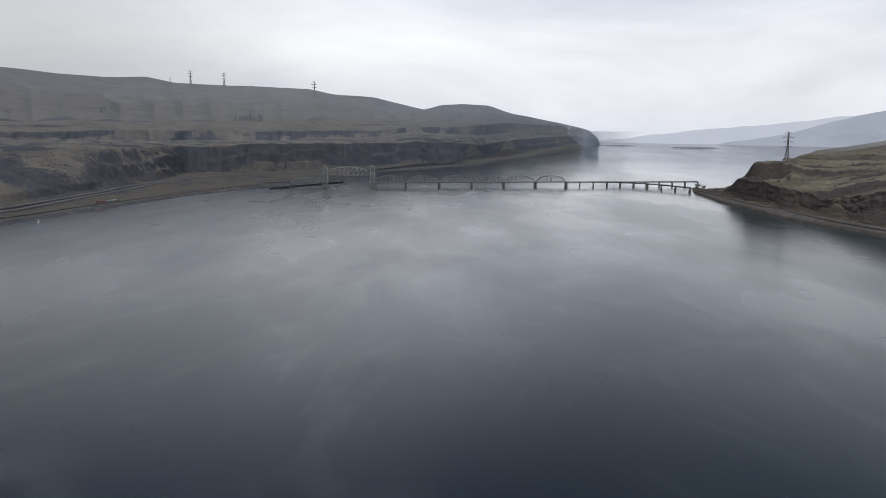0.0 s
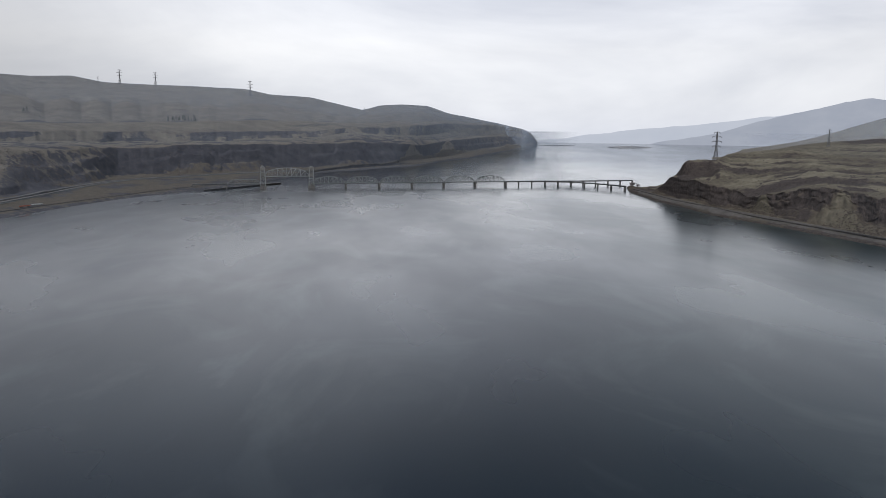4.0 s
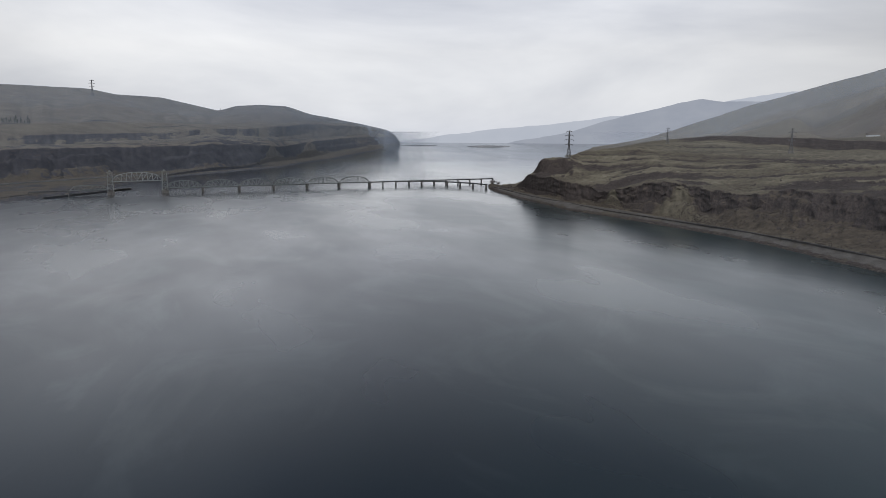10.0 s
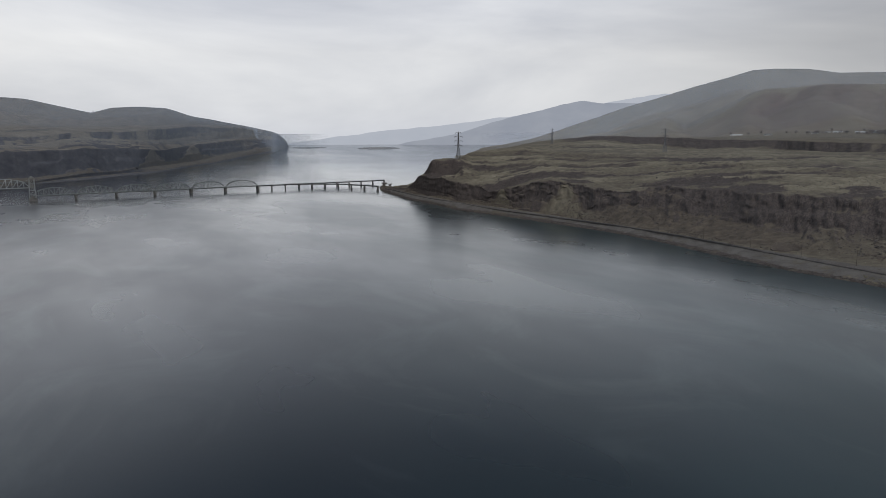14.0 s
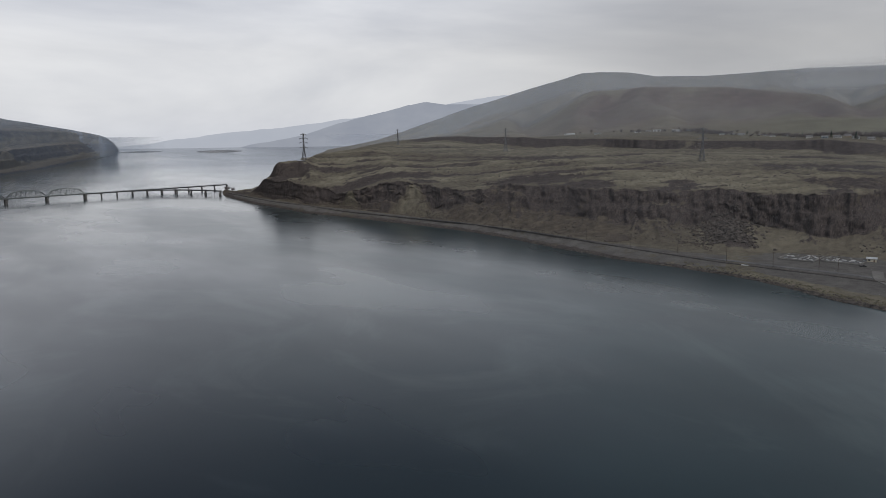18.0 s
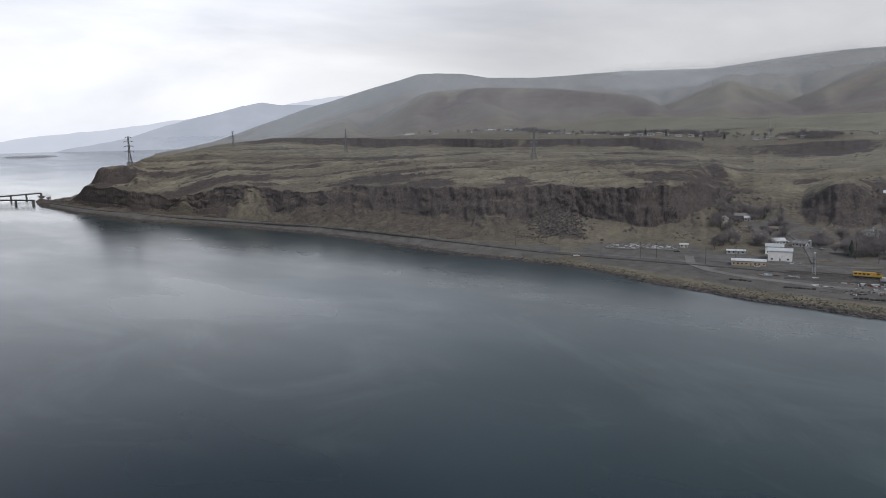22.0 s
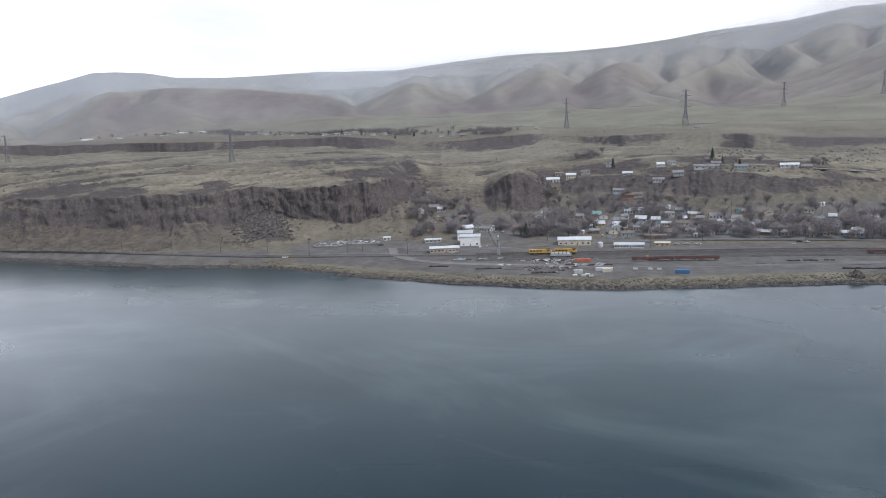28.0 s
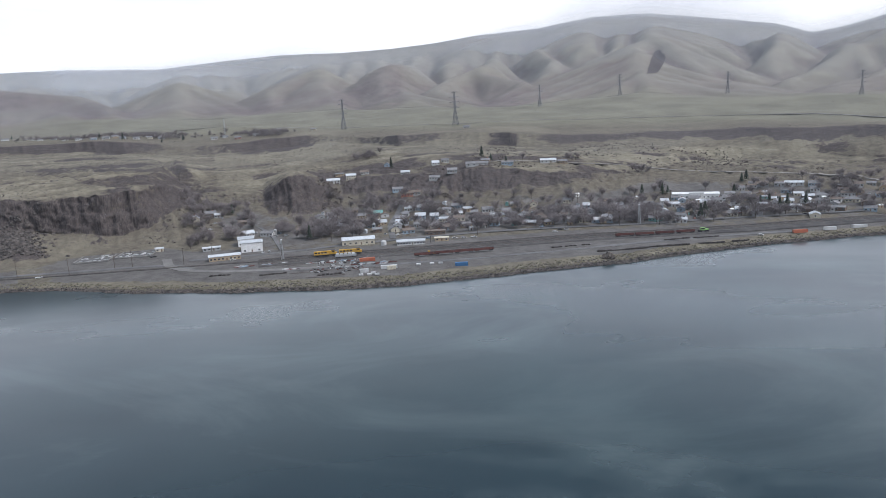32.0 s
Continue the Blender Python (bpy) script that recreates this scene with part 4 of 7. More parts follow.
# a dark gully behind the cliff's corner, and fans of scree below the rim
gully_line = 70.6 - 1.3 * (U - 5.0)
GZ = GZ - 11.0 * band(5.05, 6.5, 0.5) * np.clip(1 - np.abs(azg - gully_line + 0.3 * fbm(GX, GY, 40, 3, 271)) / 0.75, 0, 1)
fans = np.zeros_like(GZ)
for a0, w0 in ((33.9, 0.95), (28.9, 0.4), (2.4, 0.7), (5.2, 0.45)):
    spread = w0 * np.clip(5.15 - U, 0.05, 2.0) * (1 + 0.5 * fbm(GX, GY, 35, 3, 273))
    fans = np.maximum(fans, np.clip(1.5 - np.abs(azg - a0) / spread, 0, 1) * band(2.8, 4.9, 0.3))
GZ = GZ + fans * band(3.2, 4.7, 0.6) * step * 0.28

fall = np.gradient(GZ, axis=0) / np.maximum(np.gradient(GR, axis=0), 0.3)
side = np.gradient(GZ, axis=1) / np.maximum(GR * math.radians(0.065), 0.3)
slope = np.hypot(fall, np.clip(side, -2, 2))
rock = np.clip((slope - 0.40) / 0.5, 0, 1) * np.clip((9.9 - U) / 0.4, 0, 1) * 0.72
cliff = np.clip((step - 6) / 9, 0, 1) * np.where(azg < -19, np.clip(1 + (azg + 19) / 3.0, 0.35, 1), 1)
face = band(4.1, 4.98, 0.15) * cliff * (1 - 0.75 * scree * (azg < 75) * np.clip((4.85 - U) / 0.4, 0, 1))
rock = np.maximum(rock, face * (0.78 + 0.35 * fbm(GX, GY, 22, 3, 57)))
rock = np.maximum(rock, band(4.1, 4.98, 0.15) * cliff * (azg < 13) * np.where(azg > -19, 1.0 + 0.25 * fbm(arc, GZ, 90, 3, 247), 0.5 + 1.1 * fbm(GX, GY, 120, 4, 247)))
rock = np.maximum(rock, band(3.2, 4.4, 0.5) * cliff * (0.36 + 0.4 * fbm(GX, GY, 34, 4, 59)))
step2 = np.clip((Z_LINES[8] - Z_LINES[7] - 4) / 10, 0, 1)[None, :]
rag = 0.30 * fbm(arc, GR * 0.2, 22, 3, 215) + 0.45 * fbm(arc, arc * 0, 95, 3, 337) * ((azg > 36) & (azg < 80))
scarp = np.clip((U - np.where((azg > 36) & (azg < 80), 7.08, 7.42) - rag) / 0.18 + 0.5, 0, 1) * np.clip((8.03 - U) / 0.12 + 0.5, 0, 1)
rock = np.maximum(rock, scarp * step2 * np.clip(np.where(azg > 79, np.where(azg > 101, 0.64, 0.52), np.where(azg < 13, 0.80 - 0.7 * np.clip(1.3 - np.abs(azg + 20.5) / 2.0, 0, 1), 0.78)) + np.where((azg > 79) | (azg < 13), 1.1, 1.1) * fbm(arc, GR * 0.3, 150, 3, 91), 0, 0.95))
low_scarp = np.clip((U - 7.0 - rag) / 0.12 + 0.5, 0, 1) * np.clip((7.36 + rag - U) / 0.12 + 0.5, 0, 1) * np.clip((azg - 105) / 3, 0, 1)
rock = np.maximum(rock, low_scarp * np.clip(0.30 + 1.3 * fbm(arc, GR * 0.3, 90, 3, 217), 0, 0.9))
rock = np.maximum(rock, plateau * np.clip(0.33 + 1.9 * (0.62 - ledge) + 1.2 * fbm(arc, GR * 1.6, 60, 4, 93), 0, 0.86) * np.clip(1.6 - (U - 5.0) * 0.7 + 0.8 * fbm(GX, GY, 240, 3, 219), 0, 1))
# thin lava flows that crop out along the far bank
for u0, w0, seed in ((5.3, 0.10, 261), (5.75, 0.08, 263), (6.15, 0.07, 265), (8.5, 0.10, 267), (9.15, 0.09, 269)):
    flow = np.clip(1.6 - np.abs(U - u0 - 0.30 * fbm(arc, arc * 0, 420, 3, seed)) / w0, 0, 1)
    rock = np.maximum(rock, flow * (azg < 11) * np.clip(0.52 + 1.2 * fbm(arc, U * 40, 130, 3, seed + 1), 0, 0.9))
left_slope = (azg < -18) * band(2.3, 5.0, 0.4) * np.clip((-17 - azg) / 4, 0, 1)
rock = np.maximum(rock, left_slope * (0.42 + 1.2 * fbm(arc, GR * 0.5, 70, 4, 95)))
ravine = band(5.2, 6.5, 0.6) * np.clip(1 - np.abs(azg - 69.3) / 1.6, 0, 1)
rock = np.maximum(rock, ravine * (0.75 + 0.6 * fbm(GX, GY, 40, 3, 98)))
rock = np.maximum(rock, band(0.8, 3.0, 0.4) * (azg < 13) * (0.34 + 0.6 * fbm(GX, GY, 50, 4, 171)))
rock = np.maximum(rock, band(0.5, 5.2, 0.4) * (azg > 19) * np.clip((24.5 - azg) / 2, 0, 1) * (0.50 + 0.4 * fbm(GX, GY, 40, 3, 173)))
rock = rock * np.where(azg < 13, np.clip(1.0 - 0.05 * np.clip(azg - 1.0, 0, 6) + 0.5 * fbm(arc + GR * 0.06, GR * 0.1, 130, 3, 237), 0.3, 1), 1)
rock = np.maximum(rock, band(-1, np.where(azg > 55, 0.35, 0.8), 0.2) * 0.62)
sight = (GZ - EYE) / GR
# an oval darker patch on the hillside
dark_patch = np.clip(2.5 * (1 - ((azg - 106.0 - 14 * (sight - 0.051) + 900 * (sight - 0.051) ** 2) / 0.62) ** 2 - ((sight - 0.051) / 0.0158) ** 2 + 0.5 * fbm(azg, sight * 60, 0.35, 3, 211)), 0, 1) * (U > 10)
rock = np.maximum(rock, band(4.40 + 0.25 * fbm(GX, GY, 45, 3, 281), 4.98, 0.12) * np.clip((azg - 88.3) / 1.2, 0, 1) * np.clip((102.5 - azg) / 1.5, 0, 1) * (0.85 + 0.3 * fbm(GX, GY, 18, 3, 283)))
rock = rock * (1 - 0.92 * fans)
rock = np.maximum(rock, dark_patch)
rubble = band(2.7, 4.7, 0.5) * np.clip(1.4 - np.abs(azg - 58.0 + 0.9 * (U - 3.6)) / 1.5, 0, 1)
rock = np.maximum(rock, rubble * 0.9)
gravel = band(0.95, 2.0, 0.15) * LAND * np.clip((azg - 57) / 5, 0, 1)
gravel = np.maximum(gravel, band(0.45, 1.95, 0.2) * LAND * 0.72 * (azg < 58) * (azg > 20))
street = band(2.0, 3.6, 0.4) * np.clip((azg - 70) / 3, 0, 1) * np.clip((123 - azg) / 3, 0, 1)
gravel = np.maximum(gravel, street * LAND * (0.56 + 0.6 * fbm(GX, GY, 45, 3, 99)))
straw = plateau * np.clip((ledge - 0.66) * 5.0 + 0.9 * fbm(arc, GR * 2, 45, 3, 141), 0, 1) * (azg > 19)
straw = np.maximum(straw, (azg > 72) * band(5.0, 8.6, 0.6) * np.clip(1.4 * fbm(GX, GY, 120, 4, 131), 0, 0.8))
straw = np.maximum(straw, band(0.35, 1.0, 0.25) * (azg > 54) * (0.45 + 0.6 * fbm(GX, GY, 14, 3, 241)))
straw = np.maximum(straw, band(2.4, 3.9, 0.5) * (azg > 56) * (azg < 69) * (0.35 + 0.8 * fbm(GX, GY, 60, 3, 243)))
talus = band(2.3, 4.9, 0.4) * (azg > 19) * np.clip((57 - azg) / 8, 0.3, 1)
talus = np.maximum(talus * (1 - 0.9 * fans), band(0.6, 4.0, 0.4) * (azg < 13) * 0.8)
straw = np.maximum(straw, 0.35 * fans)
hill = np.clip((U - 9.0) / 1.2, 0, 1)
# hollows darker, crests paler by curvature: part brush, part painted fold shading
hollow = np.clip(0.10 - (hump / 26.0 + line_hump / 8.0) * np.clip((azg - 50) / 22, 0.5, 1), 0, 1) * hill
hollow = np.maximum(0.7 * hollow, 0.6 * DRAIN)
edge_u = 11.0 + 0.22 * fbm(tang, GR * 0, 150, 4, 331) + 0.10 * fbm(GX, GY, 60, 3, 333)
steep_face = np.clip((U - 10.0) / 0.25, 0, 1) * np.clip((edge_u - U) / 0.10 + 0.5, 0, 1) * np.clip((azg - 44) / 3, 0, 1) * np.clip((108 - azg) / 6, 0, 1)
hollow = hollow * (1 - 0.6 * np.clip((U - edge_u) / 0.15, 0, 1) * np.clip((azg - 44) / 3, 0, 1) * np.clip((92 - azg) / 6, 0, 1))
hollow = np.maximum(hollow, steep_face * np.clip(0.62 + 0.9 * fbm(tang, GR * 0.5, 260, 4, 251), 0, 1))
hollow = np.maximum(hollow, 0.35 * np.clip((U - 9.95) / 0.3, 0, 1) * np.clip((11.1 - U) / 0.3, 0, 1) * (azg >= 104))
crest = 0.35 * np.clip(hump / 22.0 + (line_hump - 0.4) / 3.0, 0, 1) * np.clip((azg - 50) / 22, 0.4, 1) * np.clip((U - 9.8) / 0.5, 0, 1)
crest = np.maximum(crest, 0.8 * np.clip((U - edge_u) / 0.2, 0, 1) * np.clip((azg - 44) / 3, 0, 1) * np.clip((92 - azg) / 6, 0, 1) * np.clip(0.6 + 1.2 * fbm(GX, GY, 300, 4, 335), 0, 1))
bench = np.clip((U - 8.3) / 0.5, 0, 1) * np.clip((10.35 - U) / 0.4, 0, 1) * np.clip((azg - 56) / 8, 0, 1)


def ground_z(x, y):
    """Height of the ground sheet at a place."""
    a = math.degrees(math.atan2(x, y))
    j = int(np.argmin(np.abs(AZ - a)))
    return float(np.interp(math.hypot(x, y), GR[:, j], GZ[:, j]))


def at(az, r, lift=0.0):
    x, y = r * math.sin(radians(az)), r * math.cos(radians(az))
    return Vector((x, y, ground_z(x, y) + lift))


def build_ground():
    n_r, n_c = GR.shape
    co = np.stack([GX, GY, GZ], axis=2).reshape(-1, 3)
    i = np.arange(n_r - 1)[:, None] * n_c
    j = np.arange(n_c)[None, :]
    k = (j + 1) % n_c
    quads = np.stack([i + j, i + n_c + j, i + n_c + k, i + k], axis=2).reshape(-1, 4)
    me = bpy.data.meshes.new("ground")
    me.vertices.add(len(co))
    me.vertices.foreach_set("co", co.ravel())
    me.loops.add(quads.size)
    me.loops.foreach_set("vertex_index", quads.ravel().astype(np.int32))
    me.polygons.add(len(quads))
    me.polygons.foreach_set("loop_start", np.arange(0, quads.size, 4, dtype=np.int32))
    me.polygons.foreach_set("use_smooth", np.ones(len(quads), dtype=bool))
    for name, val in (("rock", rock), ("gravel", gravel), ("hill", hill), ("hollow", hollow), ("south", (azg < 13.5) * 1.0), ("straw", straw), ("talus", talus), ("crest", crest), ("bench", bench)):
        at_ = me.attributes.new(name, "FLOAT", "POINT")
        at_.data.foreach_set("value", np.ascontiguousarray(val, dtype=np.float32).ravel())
    me.materials.append(M_GROUND)
    me.update()
    me.validate()
    return tagged(new("ground", me), "dry grass slopes, basalt cliffs and gravel flats beside the river", "ground", "", "structure")


build_ground()


def build_water():
    s = Shape()
    az = [i * 2.0 for i in range(180)]
    rs = [0.0, 100, 400, 1000, 2000, 3500, 3900, 4300, 4700, 4940]
    verts, faces = [], []
    for r in rs:
        for a in az:
            verts.append((r * math.sin(radians(a)), r * math.cos(radians(a)), float(water_level(r))))
    n = len(az)
    for i in range(len(rs) - 1):
        for j in range(n):
            faces.append((i * n + j, (i + 1) * n + j, (i + 1) * n + (j + 1) % n, i * n + (j + 1) % n))
    s.add(verts, faces)
    ob = tagged(new("water", s.mesh("water", M_WATER)), "grey-blue river water with faint current swirls", "river", "", "structure")
    for p in ob.data.polygons:
        p.use_smooth = True
    return ob


build_water()


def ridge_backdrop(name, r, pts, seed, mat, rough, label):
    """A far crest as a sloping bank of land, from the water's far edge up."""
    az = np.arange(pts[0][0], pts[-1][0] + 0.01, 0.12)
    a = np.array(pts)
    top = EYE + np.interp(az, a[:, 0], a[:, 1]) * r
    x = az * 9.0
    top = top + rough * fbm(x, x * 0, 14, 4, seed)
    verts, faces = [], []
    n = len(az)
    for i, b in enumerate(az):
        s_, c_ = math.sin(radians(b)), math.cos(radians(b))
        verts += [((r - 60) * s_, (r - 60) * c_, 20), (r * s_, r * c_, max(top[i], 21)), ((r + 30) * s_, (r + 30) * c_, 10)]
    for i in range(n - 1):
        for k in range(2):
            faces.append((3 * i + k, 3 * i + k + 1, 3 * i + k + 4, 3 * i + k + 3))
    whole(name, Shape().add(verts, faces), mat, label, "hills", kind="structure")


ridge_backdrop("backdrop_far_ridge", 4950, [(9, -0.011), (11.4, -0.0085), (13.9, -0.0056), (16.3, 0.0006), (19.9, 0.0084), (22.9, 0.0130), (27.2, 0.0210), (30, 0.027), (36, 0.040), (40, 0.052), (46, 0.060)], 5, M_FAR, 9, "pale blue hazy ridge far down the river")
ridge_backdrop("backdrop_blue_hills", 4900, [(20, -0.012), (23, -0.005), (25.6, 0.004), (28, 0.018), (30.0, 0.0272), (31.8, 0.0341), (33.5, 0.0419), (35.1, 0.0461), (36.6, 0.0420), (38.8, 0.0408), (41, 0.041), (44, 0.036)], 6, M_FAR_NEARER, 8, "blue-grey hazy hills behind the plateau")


# ---- mist ----
def mist_material(name, albedo):
    """Thin moist air: mostly clear, it scatters the sky's light as far as the mesh says how dense it is."""
    mat = bpy.data.materials.new(name)
    mat.use_nodes = True
    nt = mat.node_tree
    nt.nodes.clear()
    out = nt.nodes.new("ShaderNodeOutputMaterial")
    clear, front, back = nt.nodes.new("ShaderNodeBsdfTransparent"), nt.nodes.new("ShaderNodeBsdfDiffuse"), nt.nodes.new("ShaderNodeBsdfTranslucent")
    white, veil = nt.nodes.new("ShaderNodeMixShader"), nt.nodes.new("ShaderNodeMixShader")
    for n in (front, back):
        n.inputs["Color"].default_value = (*albedo, 1)
    nt.links.new(front.outputs[0], white.inputs[1])
    nt.links.new(back.outputs[0], white.inputs[2])
    puff = arith(nt, "ADD", arith(nt, "MULTIPLY", noise_node(nt, 0.0016, 5.0, 0.55, (1.0, 1.0, 3.0)), 1.0), 0.5)
    nt.links.new(arith(nt, "MULTIPLY", attribute(nt, "veil"), puff, True), veil.inputs["Fac"])
    nt.links.new(clear.outputs[0], veil.inputs[1])
    nt.links.new(white.outputs[0], veil.inputs[2])
    nt.links.new(veil.outputs[0], out.inputs["Surface"])
    return mat


def mist_bank(name, az, r, low, high, density, fade, mat, label):
    """A standing sheet of mist along bearings az at distances r; it ends at its top (fade > 0) or thins towards top and foot (fade < 0)."""
    rows = 25
    verts, faces, dens = [], [], []
    for k in range(rows + 1):
        q = k / rows
        for i, (a, d) in enumerate(zip(az, r)):
            verts.append((d * math.sin(radians(a)), d * math.cos(radians(a)), low[i] + (high[i] - low[i]) * q))
            e = 1.0 if fade > 0 else min(q / 0.3, (1 - q) / 0.7)
            dens.append(density[i] * e * e * (3 - 2 * e))
    n = len(az)
    for k in range(rows):
        for i in range(n - 1):
            faces.append((k * n + i, k * n + i + 1, (k + 1) * n + i + 1, (k + 1) * n + i))
    ob = whole(name, Shape().add(verts, faces), mat, label, "mist", kind="structure")
    layer = ob.data.attributes.new("veil", "FLOAT", "POINT")
    layer.data.foreach_set("value", np.array(dens, dtype=np.float32))
    for p in ob.data.polygons:
        p.use_smooth = True


M_MIST = mist_material("thin_haze", (0.79, 0.875, 1.0))
M_CLOUD = mist_material("low_cloud", (0.97, 0.98, 1.0))


SKYLINE = np.max((GZ - EYE) / GR, axis=0)


def skyline_z(az, d):
    j = np.clip(((az + 40.0) / 0.065).astype(int), 0, len(SEEN) - 1)
    return EYE + d * np.maximum(SKYLINE[j], 0.004) + 0.3


def line_r(name, az):
    j = np.clip(((az + 40.0) / 0.065).astype(int), 0, len(SEEN) - 1)
    k = np.ones(7) / 7
    return np.convolve(np.pad(R_LINES[NAMES.index(name), j], 3, mode="edge"), k, "valid")


left_az, right_az = np.arange(-40.0, 17.01, 0.5), np.arange(27.0, 126.01, 0.5)
ends_l = np.clip((15.5 - left_az) / 5, 0, 1)
ends_r = np.clip((right_az - 27) / 9, 0, 1)
for name, off, thick in (("shore", -140, 0.11), ("rim", 60, 0.10), ("upper", 0, 0.12), ("spur", 0, 0.12)):
    d = np.clip(line_r(name, left_az) + off, 800, 4500)
    mist_bank("haze_bank", left_az, d, d * 0 - 8, skyline_z(left_az, d), thick * ends_l * np.clip(d / 1900, 0.6, 1.35) * np.interp(left_az, [-8, 2, 9], [1, 1.25, 1.6]), 1, M_MIST, "thin blue-grey haze standing before the far bank")
for name, off, thick in (("shore", -4, 0.035), ("mid", 60, 0.03), ("upper", 0, 0.05), ("hillfoot", 250, 0.06), ("spur", 80, 0.12), ("behind", 120, 0.14)):
    d = line_r(name, right_az) + off
    mist_bank("haze_bank", right_az, d, d * 0 - 8, skyline_z(right_az, d), thick * ends_r * (1.0 if name in ("shore", "mid") else np.interp(right_az, [30, 45, 62, 80, 126], [1.7, 1.6, 1.45, 0.8, 0.6])), 1, M_MIST, "thin blue-grey haze standing before the hills")
# low cloud that sits on the highest hilltops
cap_az = np.arange(60.0, 126.01, 0.5)
for off, thick in ((-420, 0.55), (-120, 0.85)):
    d = line_r("sky", cap_az) + off
    foot, top = skyline_z(cap_az, d) - np.interp(cap_az, [92, 100], [130, 210]), skyline_z(cap_az, d) + np.interp(cap_az, [92, 100], [55, 130])
    mist_bank("cloud_bank", cap_az, d, foot, top, thick * np.interp(cap_az, [60, 63, 70, 76, 88, 94, 126], [0, 0.9, 0.9, 0.5, 0.2, 0.8, 0.9]), -1, M_CLOUD, "soft low cloud resting on the hilltops")

# ---- more materials ----
M_ROAD = surface_mat("worn_asphalt", (0.095, 0.093, 0.093), (0.15, 0.146, 0.143), 0.08, 0.95, spread=0.05)
M_PALE_ROAD = surface_mat("pale_highway_concrete", (0.135, 0.132, 0.130), (0.185, 0.182, 0.178), 0.05, 0.95, spread=0.05)
M_DIRT = surface_mat("dirt_track", (0.20, 0.185, 0.165), (0.27, 0.25, 0.225), 0.08, 0.95, spread=0.05)
M_DUST = surface_mat("dusty_gravel", (0.145, 0.138, 0.128), (0.195, 0.186, 0.174), 0.08, 0.95, spread=0.05)
M_BALLAST = surface_mat("dark_ballast", (0.050, 0.046, 0.045), (0.095, 0.088, 0.082), 0.12, 0.95, spread=0.08)
M_RAIL = surface_mat("worn_rail_steel", (0.16, 0.14, 0.125), (0.24, 0.21, 0.19), 0.3, 0.5, 0.6)
M_STONE = surface_mat("broken_basalt", (0.045, 0.040, 0.038), (0.150, 0.130, 0.115), 0.25, 0.95)
M_TIMBER = surface_mat("dark_treated_timber", (0.030, 0.026, 0.024), (0.065, 0.055, 0.048), 0.6, 0.9)
M_POLE = surface_mat("weathered_pole_timber", (0.075, 0.062, 0.052), (0.12, 0.10, 0.085), 0.6, 0.9)
M_GLASS = surface_mat("dark_window_glass", (0.025, 0.028, 0.032), (0.045, 0.050, 0.055), 0.5, 0.12, 0.0, 0.6)


def frame_at(az, r, turn=0.0, lift=0.0):
    """A pose on the ground whose x axis runs along the bank, y inland."""
    p = at(az, r, lift)
    return pose(p.x, p.y, p.z, 0, 0, -az + turn)


# ---- the railway bridge with its raised lift span ----
DECK = 10.0
P0 = Vector((-146.0, 1520.0, 0.0))
ALONG = Vector((423.0, 82.0, 0.0)).normalized()
ACROSS = Vector((-ALONG.y, ALONG.x, 0.0))
HEAD = math.degrees(math.atan2(ALONG.y, ALONG.x))
bridge = thing("railway_bridge", "long grey steel truss railway bridge on concrete piers", "bridge")


def on_bridge(s, z=0.0, o=0.0):
    p = P0 + ALONG * s + ACROSS * o
    return pose(p.x, p.y, z, 0, 0, HEAD)


def truss_members(length, mid, end, panels, width):
    """Member shapes of a through truss, x along the bridge from 0: name -> list of shapes."""
    step = length / panels
    top = []
    for i in range(panels + 1):
        q = 2 * i / panels - 1
        top.append(0.0 if i in (0, panels) else end + (mid - end) * (1 - q * q))
    sides = (-width / 2, width / 2)
    out = []
    for y in sides:
        out.append(("bottom_chord", Shape().beam((0, y, 0), (length, y, 0), 0.9, 1.3)))
        for i in range(panels):
            out.append(("top_chord", Shape().beam((i * step, y, top[i]), ((i + 1) * step, y, top[i + 1]), 0.95, 1.05)))
        for i in range(1, panels):
            out.append(("vertical_post", Shape().beam((i * step, y, 0), (i * step, y, top[i]), 0.62)))
        for i in range(1, panels - 1):
            a, b = (i, i + 1) if i < panels / 2 else (i + 1, i)
            out.append(("diagonal", Shape().beam((a * step, y, top[a]), (b * step, y, 0), 0.58)))
    for i in range(1, panels):
        out.append(("cross_strut", Shape().beam((i * step, sides[0], top[i]), (i * step, sides[1], top[i]), 0.35)))
    out.append(("deck", Shape().box(0.6, length - 0.6, -width / 2 + 0.5, width / 2 - 0.5, -1.3, 0.35)))
    return out


def add_span(s, z, meshes, name, label=""):
    span = part(name, Shape().box(-0.5, 0.5, -3.6, 3.6, -0.9, -0.1), M_STEEL, bridge, label, on_bridge(s, z))
    for nm, me in meshes:
        part(nm, me, None, span)
    return span


SPAN = 71.8
MAIN = [(n, s.mesh(n, M_DARK_STEEL if n == "deck" else M_STEEL)) for n, s in truss_members(SPAN - 1.2, 13.6, 5.2, 8, 7.0)]
LIFT = [(n, s.mesh(n, M_DARK_STEEL if n == "deck" else M_LIFT)) for n, s in truss_members(93.0, 17.0, 7.5, 10, 7.0)]
SIDE = [(n, s.mesh(n, M_DARK_STEEL if n == "deck" else M_STEEL)) for n, s in truss_members(66.0, 9.0, 7.0, 8, 6.5)]
for i in range(6):
    add_span(i * SPAN + 0.6, DECK, MAIN, "truss_span")
add_span(-96.5, DECK + 15.0, LIFT, "lift_span", "raised lift span of grey steel lattice")
add_span(-168.0, DECK, SIDE, "truss_span")


